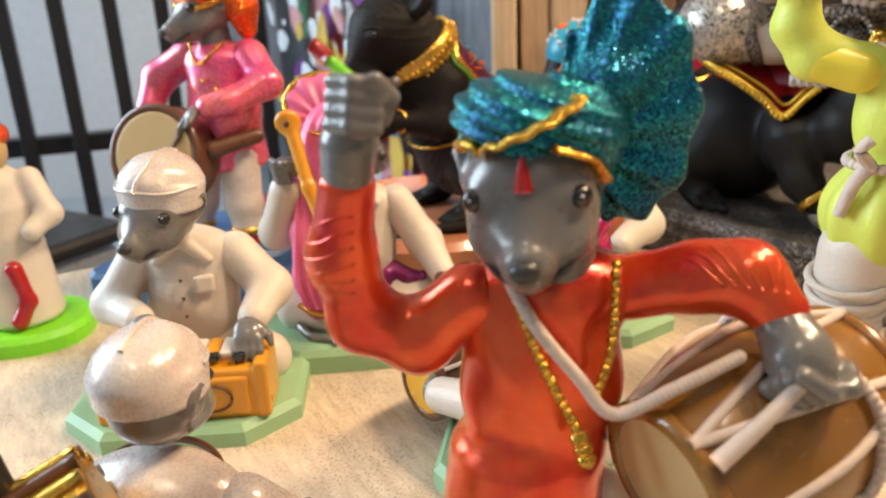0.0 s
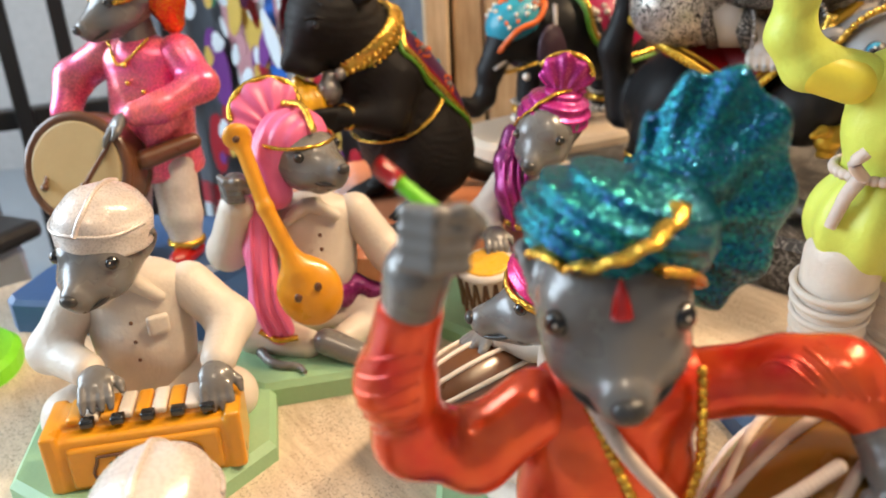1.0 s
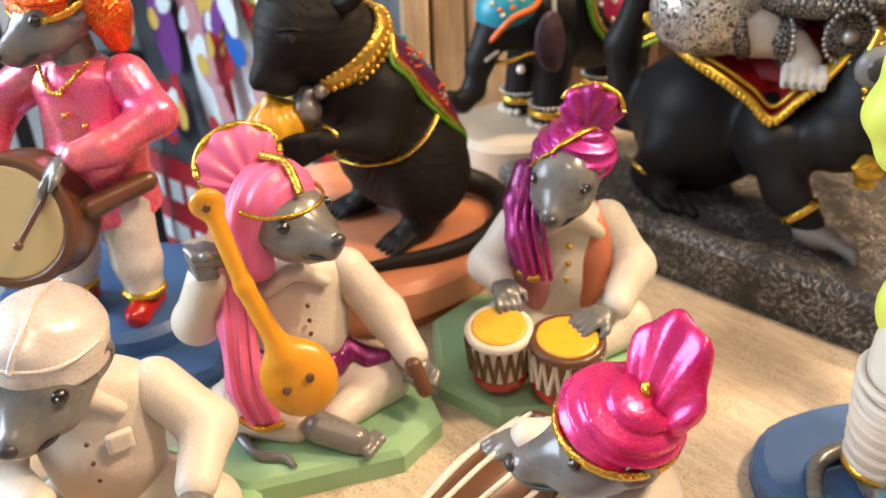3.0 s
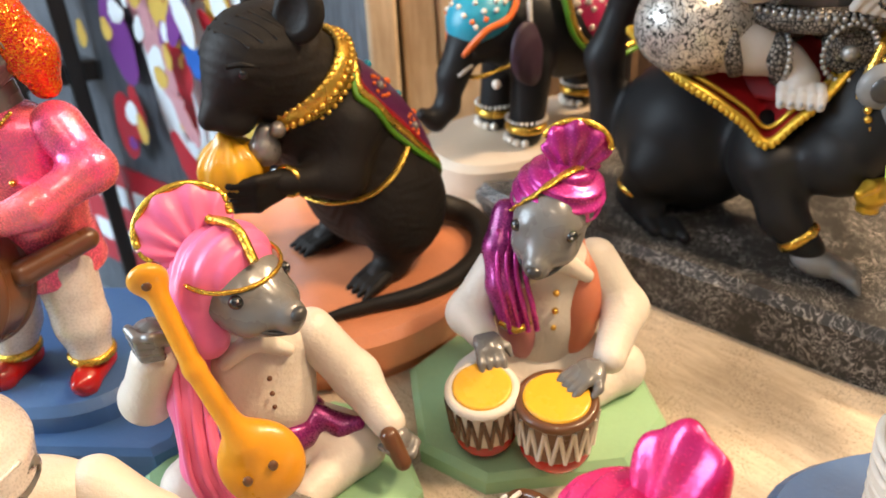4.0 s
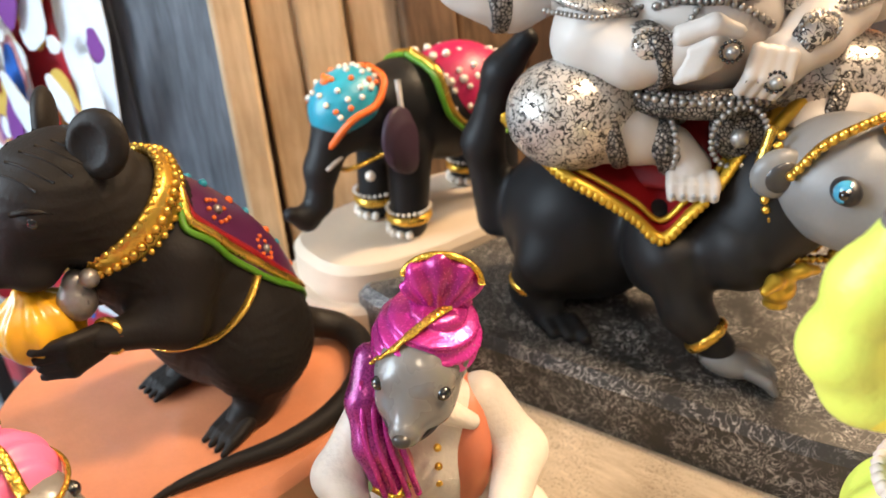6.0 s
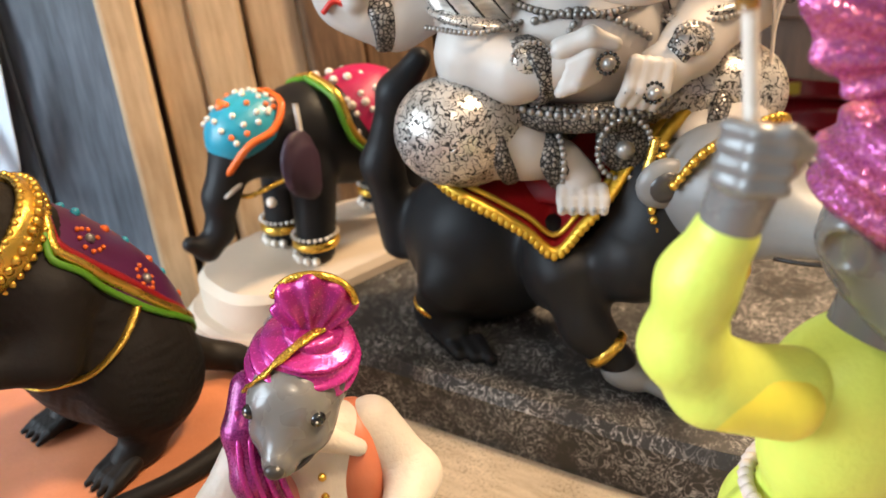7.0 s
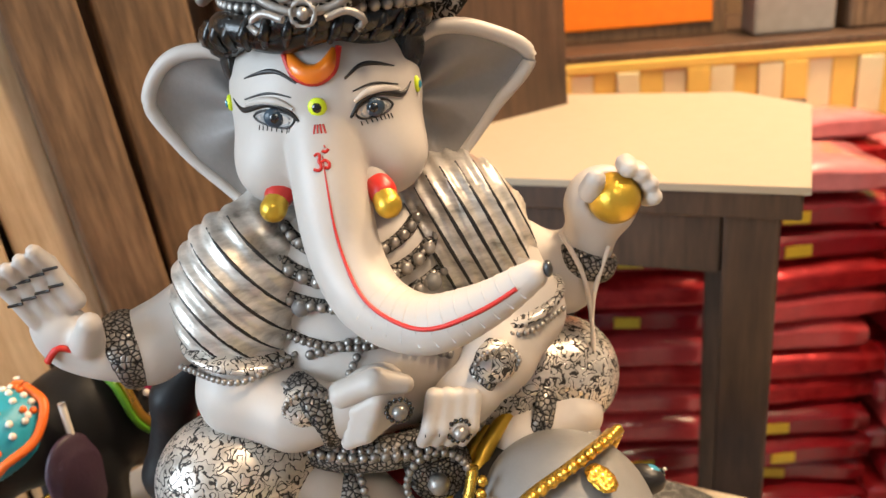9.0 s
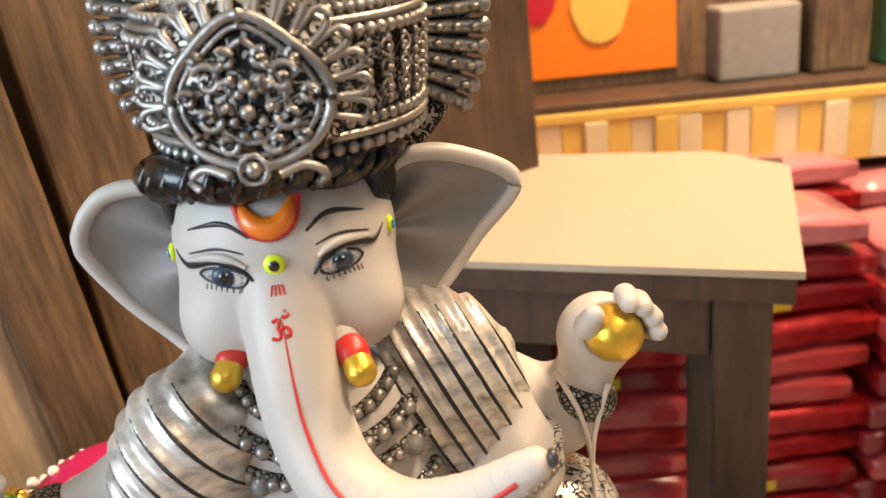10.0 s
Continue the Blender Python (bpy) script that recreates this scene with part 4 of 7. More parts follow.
def sitar_player():
    c = Clay()
    c.slab(GREENB, octagon(0.070, 0.052, 0.40), 0.0, 0.016, 0.004)
    turn(c, (0, 0.012, 0.002))
    seated_body(c, WHITE, WHITE, feet=False)
    buttons(c, BROWN, [(0.004, -0.0185 + 0.0006 * i * i, 0.088 - 0.010 * i) for i in range(4)], 0.0014)
    for s in (-1, 1):
        c.cap(WHITE, (s * 0.003, -0.012, 0.106), (s * 0.015, -0.011, 0.097), 0.005, 0.0035, k=0.003, layer="collar")
    # purple sash
    c.tor(PURPLE, (0, 0.006, 0.042), 0.0275, 0.0225, 0.0052, rot=(-6, 14, 0), layer="sash", flat=1.6)
    c.path(PURPLE, [(0.024, -0.004, 0.046), (0.036, -0.012, 0.040), (0.044, -0.016, 0.043)], [0.006, 0.006, 0.004], layer="sash")
    # pink shawl on one side
    c.path(PINK, [(-0.028, -0.004, 0.112), (-0.034, -0.012, 0.080), (-0.034, -0.024, 0.050), (-0.028, -0.032, 0.032)], [0.010, 0.0095, 0.010, 0.009], k=0.005, layer="shawl")
    for i in range(3):
        x = -0.040 + 0.006 * i
        c.tube(PINK, [(x + 0.004, -0.013, 0.108), (x + 0.001, -0.022, 0.080), (x, -0.034, 0.052), (x + 0.006, -0.041, 0.034)], 0.0018, 6, 0.003)
    c.tube(GOLD, [(-0.040, -0.036, 0.036), (-0.030, -0.043, 0.032), (-0.018, -0.040, 0.030)], 0.0026, 6, 0.002, 0.7)
    # arms
    sleeve(c, WHITE, [(-0.028, 0.008, 0.094), (-0.054, 0.004, 0.076), (-0.044, -0.012, 0.110)], [0.0125, 0.0125, 0.0105], "sleeve")
    fist(c, (-0.042, -0.016, 0.126), (10, 0, -20), s=1.0)
    sleeve(c, WHITE, [(0.029, 0.006, 0.092), (0.048, -0.004, 0.064), (0.058, -0.026, 0.048)], [0.0125, 0.012, 0.009], "sleeve")
    fist(c, (0.060, -0.033, 0.042), (60, 0, 10), s=0.95)
    c.path(BROWN, [(0.056, -0.036, 0.048), (0.060, -0.044, 0.036)], [0.005, 0.0045], layer="clap")
    # long-necked lute
    c.path(YELLOWO, [(-0.035, -0.022, 0.151), (-0.0265, -0.036, 0.117), (-0.013, -0.048, 0.081)], [0.0046, 0.0046, 0.0058], k=0.003, layer="lute")
    c.ell(YELLOWO, (-0.0370, -0.0205, 0.156), (0.0085, 0.005, 0.009), rot=(20, -25, 0), layer="lute")
    c.ell(YELLOWO, (-0.007, -0.048, 0.065), (0.0195, 0.011, 0.0215), rot=(-18, -20, 0), k=0.010, layer="lute")
    c.bead(BROWN, (-0.0375, -0.0255, 0.156), 0.0024, 8, 5, (1, 0.6, 1))
    for x, z in ((-0.0145, 0.067), (-0.0025, 0.0725)):
        c.bead(BROWN, (x, -0.0592, z), 0.0030, 8, 5, (0.8, 0.5, 1))
    c.tube(BROWN, [(-0.010, -0.0560, 0.0545), (-0.003, -0.0575, 0.0555), (0.003, -0.0565, 0.0605)], 0.0022, 6, 0.002)
    # bare foot and tail
    c.path(GREY, [(0.000, -0.044, 0.026), (0.018, -0.054, 0.020)], [0.009, 0.008], layer="foot")
    for i in range(4):
        c.cap(GREY, (0.020 + 0.003 * i, -0.060 + 0.003 * i, 0.019), (0.023 + 0.003 * i, -0.064 + 0.003 * i, 0.0175), 0.0026, layer="foot", k=0.001)
    c.tube(GREY, [(-0.042, -0.030, 0.018), (-0.034, -0.045, 0.0165), (-0.020, -0.052, 0.0165), (-0.016, -0.060, 0.0165)], [0.0035, 0.003, 0.0028, 0.0015], 8)
    turn(c, (-0.001, 0.002, 0.137), (-14, -4, 36), 1.04)
    mouse_head(c, muz=0.9)
    c.ell(PINK, (0, 0.006, 0.012), (0.0225, 0.022, 0.0195), rot=(-12, 0, 0), layer="turban", disp=lambda p: 0.0007 * np.sin(16 * p[..., 1] + 7 * p[..., 2]))
    c.path(PINK, [(-0.016, 0.010, 0.006), (-0.019, 0.008, -0.014)], [0.011, 0.009], k=0.006, layer="turban")
    c.tor(GOLD, (0, -0.001, 0.0135), 0.0216, 0.0212, 0.0011, rot=(16, 4, 0), layer="band", flat=1.2)
    c.tube(GOLD, [(0, -0.019, 0.016), (0.004, -0.010, 0.030), (0.002, 0.004, 0.034)], 0.0022, 6, 0.002)
    c.ell(PINK, (-0.004, 0.014, 0.034), (0.021, 0.0055, 0.017), rot=(-14, -8, -30), layer="fan", disp=rays(0.0009, 17))
    old = c.m
    c.m = old @ pose(-0.004, 0.014, 0.034, -14, -8, -30)
    c.tube(GOLD, [(0.0205 * math.sin(a), -0.001, 0.0165 * math.cos(a)) for a in np.linspace(-2.0, 1.9, 13)], 0.0016, 6, 0.002, 1.2)
    c.m = old
    return c.build("mouse_figurine", pose(-0.066, 0.499, 0, 0, 0, 6), "seated grey mouse figurine in pink turban with a yellow lute", "figurine", "mouse musicians")


def harmonium_player():
    c = Clay()
    c.slab(GREENB, octagon(0.068, 0.062, 0.42), 0.0, 0.013, 0.004)
    turn(c, (0, 0.016, -0.004))
    seated_body(c, WHITE, WHITE, feet=False)
    for s in (-1, 1):
        c.cap(WHITE, (s * 0.003, -0.012, 0.104), (s * 0.015, -0.010, 0.092), 0.005, 0.0035, k=0.003, layer="collar")
    buttons(c, BROWN, [(0, -0.0185, 0.082), (0, -0.0180, 0.070), (0, -0.0165, 0.058)], 0.0012)
    c.box(WHITE, (0.013, -0.0155, 0.078), (0.006, 0.002, 0.006), (0, 0, 20), layer="pocket")
    sleeve(c, WHITE, [(-0.029, 0.006, 0.090), (-0.047, -0.004, 0.064), (-0.024, -0.030, 0.064)], [0.013, 0.0120, 0.009], "sleeve")
    sleeve(c, WHITE, [(0.029, 0.006, 0.090), (0.050, -0.006, 0.070), (0.044, -0.036, 0.064)], [0.013, 0.0125, 0.0095], "sleeve")
    paw(c, (-0.018, -0.038, 0.0660), (22, 0, 8), s=1.08)
    paw(c, (0.042, -0.046, 0.0640), (40, 0, 4), s=1.08)
    # reed organ
    old = c.m
    c.m = old @ pose(0.006, -0.052, 0.017, 0, 0, 0)
    c.box(YELLOWO, (0, 0, 0.014), (0.046, 0.016, 0.016), rnd=0.003, layer="organ")
    c.box(YELLOWO, (0, 0.004, 0.031), (0.040, 0.010, 0.003), rnd=0.001, layer="organ")
    c.box(YELLOWO, (0, -0.0155, 0.014), (0.037, 0.003, 0.012), rnd=0.002, layer="organ2")
    for x in (-0.044, 0.044):
        c.box(YELLOWO, (x, 0, 0.017), (0.004, 0.0175, 0.017), rnd=0.002, layer="organ")
    for i in range(9):
        x = -0.033 + 0.0082 * i
        c.box(WHITE if i % 2 else YELLOWO, (x, 0.003, 0.0345), (0.0036, 0.010, 0.0022), rnd=0.0008, layer="key%d" % (i % 2))
    for i in range(5):
        c.box(BLACK, (-0.026 + 0.0145 * i, -0.0085, 0.0345), (0.0036, 0.0030, 0.0024), rnd=0.0008, layer="bk")
    c.tube(BROWN, [(-0.022, -0.0192, 0.021), (0.022, -0.0192, 0.021), (0.022, -0.0192, 0.007), (-0.022, -0.0192, 0.007), (-0.022, -0.0192, 0.021)], 0.0009, 5, 0.002)
    for x in (-0.012, 0.010):
        for i in range(7):
            c.bead(BLACK, (x + 0.005 * math.cos(i * 0.9), -0.0188, 0.014 + 0.0042 * math.sin(i * 0.9)), 0.0011, 6, 4)
    c.m = old
    turn(c, (-0.004, -0.004, 0.121), (4, 4, -20), 1.06)
    mouse_head(c, muz=0.86)
    cap_forms(c, WHITE, PEARLW)
    return c.build("mouse_figurine", pose(-0.162, 0.424, 0, 0, 0, 4), "seated grey mouse figurine in white cap playing a yellow harmonium", "figurine", "mouse musicians")


def cap_forms(c, m, m2):
    """A folded white boat cap with a crease."""
    c.ell(m2, (0, 0.004, 0.0165), (0.0205, 0.0245, 0.0165), rot=(-4, 0, 0), k=0.004, layer="cap", disp=sway(0.0003, 2, 5, 8))
    c.cyl(m2, (0, 0.003, 0.0105), 0.0222, 0.0068, rot=(-4, 0, 0), rnd=0.002, layer="cap", k=0.004)
    c.tube(m2, [(0.001, -0.020, 0.0185), (0.0035, -0.012, 0.030), (0.0015, 0.004, 0.0345), (0.0, 0.020, 0.028)], 0.0013, 6, 0.002, on=(m2, "cap"), off=0.0004)
    c.tube(m2, [(-0.0225, 0.002, 0.0172), (-0.015, -0.0150, 0.0176), (0.0, -0.0205, 0.0188), (0.015, -0.0150, 0.0176), (0.0225, 0.002, 0.0172)], 0.0009, 6, 0.002, on=(m2, "cap"), off=0.0003)


def cap_mouse_behind():
    c = Clay()
    c.slab(GREENB, octagon(0.058, 0.052, 0.42), 0.0, 0.013, 0.004)
    seated_body(c, PEARLW, WHITE, 0.054)
    sleeve(c, PEARLW, [(-0.029, 0.006, 0.080), (-0.045, -0.008, 0.056), (-0.030, -0.030, 0.046)], [0.0125, 0.012, 0.0095], "sleeve")
    sleeve(c, PEARLW, [(0.029, 0.006, 0.080), (0.045, -0.008, 0.056), (0.030, -0.030, 0.046)], [0.0125, 0.012, 0.0095], "sleeve")
    paw(c, (-0.026, -0.036, 0.045), (20, 0, 10))
    paw(c, (0.026, -0.036, 0.045), (20, 0, -10))
    c.tube(BROWN, [(0.022 * math.cos(a), 0.006 + 0.017 * math.sin(a), 0.091 - 0.004 * math.sin(a)) for a in np.linspace(0, 6.28, 15)], 0.0014, 6, 0.002)
    turn(c, (-0.002, 0.0, 0.117), (6, 0, 0), 0.82)
    mouse_head(c)
    cap_forms(c, WHITE, PEARLW)
    return c.build("mouse_figurine", pose(-0.100, 0.219, 0, 0, 0, 172), "seated grey mouse figurine with pearl-white cap turned away", "figurine", "mouse musicians")


tabla_player()
sitar_player()
harmonium_player()
cap_mouse_behind()


# ---- the large rat with a sweet, on its round plate ----
PLUM = paint("plum_saddle_paint", (0.10, 0.012, 0.07), 0.35, 0.3)
GREENT = paint("green_trim_paint", (0.10, 0.28, 0.015), 0.35)
ORANGE = paint("orange_dot_paint", (0.85, 0.16, 0.02), 0.35)
TURQ = paint("turquoise_cloth_paint", (0.02, 0.30, 0.42), 0.35)
PEARLB = paint("pearl_bead_paint", (0.80, 0.72, 0.62), 0.2, 0.05, coat=0.6)
RASP = paint("raspberry_cloth_paint", (0.42, 0.01, 0.08), 0.38)
SWEET = paint("saffron_sweet_paint", (0.80, 0.41, 0.015), 0.3, 0.15, coat=0.3)


EARP = paint("dusky_purple_ear_paint", (0.050, 0.022, 0.042), 0.5, 0.3, 0.4)


def rat_statue():
    c = Clay()
    turn(c, (-0.0286, -0.0175, 0))
    c.slab(TERRA, oval(0.109, 0.109, 120), 0.0, 0.016, 0.003)
    c.slab(TERRA, oval(0.117, 0.117, 128), 0.014, 0.040, 0.006)
    c.m = Matrix()
    b = RATB
    fur = lambda p: 0.0004 * np.sin(38 * p[..., 2] + 9 * np.sin(6 * p[..., 0]) + 11 * p[..., 1])
    c.ell(b, (0, 0.008, 0.098), (0.044, 0.042, 0.046), k=0.02, layer="body", disp=fur)
    c.ell(b, (0, -0.004, 0.128), (0.042, 0.042, 0.054), rot=(18, 0, 0), k=0.02, layer="body", disp=fur)
    c.ell(b, (0, -0.030, 0.162), (0.034, 0.034, 0.038), k=0.02, layer="body", disp=fur)
    c.cap(b, (0, -0.036, 0.180), (0, -0.056, 0.198), 0.030, 0.029, k=0.016, layer="body")
    # head
    c.ell(b, (0, -0.058, 0.202), (0.0285, 0.0325, 0.0275), k=0.012, layer="body", disp=lambda p: 0.0005 * np.sin(26 * p[..., 2] + 8 * p[..., 0] ** 2))
    c.cap(b, (0, -0.070, 0.197), (0, -0.0900, 0.1760), 0.0225, 0.0110, k=0.014, layer="body")
    c.ell(b, (0, -0.0985, 0.1715), (0.0060, 0.0048, 0.0055), k=0.004, layer="body")
    for s in (-1, 1):
        c.ell(b, (s * 0.0085, -0.084, 0.1690), (0.0080, 0.010, 0.0078), k=0.008, layer="body")
        c.ell(b, (s * 0.0285, -0.048, 0.2270), (0.0150, 0.0060, 0.0175), rot=(-8, s * 32, s * 28), k=0.005, layer="ear%d" % s)
        c.ell(b, (s * 0.0305, -0.056, 0.2280), (0.0112, 0.0060, 0.0130), rot=(-8, s * 32, s * 28), cut=True, layer="ear%d" % s)
        c.ell(b, (s * 0.0205, -0.0795, 0.2005), (0.0060, 0.007, 0.0052), k=0.004, layer="body")
        c.bead(BLACK, (s * 0.0228, -0.0822, 0.2005), 0.0036, 10, 7)
        c.tube(b, [(s * 0.0165, -0.0885, 0.2045), (s * 0.0235, -0.0830, 0.2060), (s * 0.0270, -0.0745, 0.2030)], 0.0014, 6, 0.002)
        for i in range(5):
            c.tube(b, [(s * (0.003 + 0.0015 * i), -0.084 + 0.006 * i, 0.2185 + 0.0018 * i), (s * (0.012 + 0.0018 * i), -0.079 + 0.006 * i, 0.2165 + 0.0017 * i), (s * (0.0195 + 0.0012 * i), -0.075 + 0.007 * i, 0.2105 + 0.0016 * i)], 0.0008, 5, 0.003, on=(b, "body"))
        # haunch, hind foot
        c.ell(b, (s * 0.034, 0.010, 0.088), (0.022, 0.034, 0.036), rot=(12, 0, s * 6), k=0.012, layer="body", disp=fur)
        c.path(b, [(s * 0.036, 0.006, 0.070), (s * 0.034, -0.002, 0.052), (s * 0.034, -0.014, 0.047)], [0.015, 0.010, 0.009], k=0.008, layer="body")
        for i in range(4):
            x = s * (0.027 + 0.0052 * i)
            c.path(b, [(x, -0.014, 0.049), (x + s * (0.0004 + 0.0007 * i), -0.027, 0.0455), (x + s * (0.0006 + 0.0012 * i), -0.036, 0.0425)], [0.0044, 0.0034, 0.0018], k=0.001, layer="foot")
        # arm and hand on the sweet
        c.path(b, [(s * 0.031, -0.022, 0.156), (s * 0.037, -0.036, 0.128), (s * 0.0235, -0.070, 0.1320)], [0.0155, 0.0115, 0.0078], k=0.01, layer="body")
        c.tor(GOLDP, (s * 0.0250, -0.0665, 0.1318), 0.0088, 0.0088, 0.0016, rot=(84, 0, s * 22), layer="bangle", flat=1.6)
        for i in range(4):
            c.path(b, [(s * 0.0235, -0.072, 0.1355 - 0.0030 * i), (s * (0.0238 - 0.0012 * i), -0.086, 0.1375 - 0.0058 * i), (s * (0.0150 - 0.0018 * i), -0.0995 + 0.0010 * i, 0.1360 - 0.0062 * i)], [0.0050, 0.0038, 0.0026], k=0.0018, layer="hand")
    c.tube(b, [(0, 0.042, 0.078), (-0.002, 0.066, 0.058), (0.012, 0.082, 0.050), (0.036, 0.078, 0.048), (0.060, 0.055, 0.047), (0.070, 0.025, 0.046), (0.069, -0.008, 0.046), (0.058, -0.038, 0.045), (0.049, -0.066, 0.044), (0.046, -0.084, 0.042)], [0.013, 0.0105, 0.0092, 0.0086, 0.0078, 0.007, 0.006, 0.005, 0.0038, 0.0012], 12, 0.003)
    # sweet, with pleats
    c.ell(SWEET, (0.0, -0.0885, 0.1390), (0.0200, 0.0205, 0.0180), layer="sweet", disp=lambda p: 0.0012 * np.cos(9 * np.arctan2(p[..., 1], p[..., 0])))
    c.cap(SWEET, (0.0, -0.0905, 0.150), (0.0, -0.0925, 0.160), 0.009, 0.003, k=0.008, layer="sweet")
    # collar with bell
    c.tor(GOLDP, (0, -0.036, 0.182), 0.0335, 0.0325, 0.0040, rot=(38, 0, 0), layer="collar", flat=2.2)
    for i in range(44):
        a = 2 * math.pi * i / 44
        for q, rr in ((-0.0072, 0.0355), (0.0072, 0.0345)):
            v = pose(0, -0.036, 0.182, 38, 0, 0) @ Vector((rr * math.cos(a), (rr - 0.001) * math.sin(a), q))
            c.bead(GOLDP, v, 0.0021, 6, 4)
        v = pose(0, -0.036, 0.182, 38, 0, 0) @ Vector((0.0378 * math.cos(a), 0.0368 * math.sin(a), 0))
        c.bead(GOLDP, v, 0.0026, 6, 4)
    c.ell(SILVER, (0.012, -0.072, 0.150), (0.0095, 0.0095, 0.0105), layer="bell")
    c.ell(SILVER, (0.012, -0.070, 0.161), (0.006, 0.006, 0.005), layer="bell")
    c.bead(SILVER, (0.020, -0.066, 0.163), 0.005, 8, 6)
    # saddle cloth: plum, hugging the back, with gold and green borders
    on = (b, "body")
    c.ell(PLUM, (0, 0.0085, 0.099), (0.0458, 0.0442, 0.0478), k=0.02, layer="saddle")
    c.ell(PLUM, (0, -0.004, 0.128), (0.0436, 0.0442, 0.0560), rot=(18, 0, 0), k=0.02, layer="saddle")
    c.ell(PLUM, (0, -0.030, 0.162), (0.0352, 0.0358, 0.0400), k=0.02, layer="saddle")
    c.box(PLUM, (0, -0.0648, 0.2046), (0.07, 0.050, 0.12), (-17, 0, 0), cut=True, layer="saddle")
    c.box(PLUM, (0, -0.0629, 0.1372), (0.09, 0.18, 0.055), (-48, 0, 0), cut=True, layer="saddle")
    for s in (-1, 1):
        rim = [(s * 0.001, -0.012, 0.204), (s * 0.020, -0.016, 0.194), (s * 0.032, -0.0205, 0.180), (s * 0.0355, -0.0220, 0.1745), (s * 0.0385, -0.014, 0.1660), (s * 0.042, 0.006, 0.1440), (s * 0.041, 0.024, 0.1240), (s * 0.030, 0.043, 0.1020), (s * 0.016, 0.054, 0.0880), (s * 0.001, 0.058, 0.0840)]
        c.tube(GREENT, rim, 0.0019, 8, 0.003, on=on, off=0.0012)
        c.tube(GOLDP, [(x * 0.97, y + 0.0042, z + 0.0036) for x, y, z in rim], 0.0027, 8, 0.003, on=on, off=0.0014)
        c.chain(GOLDP, [(x * 0.97, y + 0.0042, z + 0.0036) for x, y, z in rim], 0.0018, 2.0, on=on)
        c.tube(CRIMSON, [(x * 0.94, y + 0.0080, z + 0.0070) for x, y, z in rim], 0.0020, 8, 0.003, on=on, off=0.0012)
        for cx, cy, cz, r in ((0.030, 0.006, 0.176, 0.0070), (0.036, 0.026, 0.146, 0.0062)):
            u, w = Vector((0.25, 0.75, -0.6)).normalized(), Vector((-0.6, 0.55, 0.6)).normalized()
            ring = [(s * (cx + r * (math.cos(a) * u.x + math.sin(a) * w.x)), cy + r * (math.cos(a) * u.y + math.sin(a) * w.y), cz + r * (math.cos(a) * u.z + math.sin(a) * w.z)) for a in np.linspace(0, 5.6, 9)]
            for q in c.snap(on, ring, 0.0022):
                c.bead(ORANGE, q, 0.0014, 6, 4)
            c.bead(SILVER, c.snap(on, [(s * cx, cy, cz)], 0.0022)[0], 0.0028, 8, 5)
        for i in range(6):
            q = c.snap(on, [(s * (0.010 + 0.004 * (i % 2)), 0.014 + 0.007 * i, 0.186 - 0.014 * i)], 0.002)[0]
            c.bead(ORANGE if i % 2 else TURQ, q, 0.0026, 8, 5)
        c.tube(GOLDP, [(s * 0.043, 0.012, 0.137), (s * 0.045, -0.008, 0.120), (s * 0.039, -0.026, 0.110), (s * 0.020, -0.040, 0.105), (0, -0.044, 0.104)], 0.0030, 8, 0.003, 0.5, on=on, off=0.0005)
    return c.build("rat_statue", pose(0.0086, 0.6725, 0, 0, 0, -63), "charcoal rat statue with gold collar holding an orange sweet", "statue", h=0.0016)


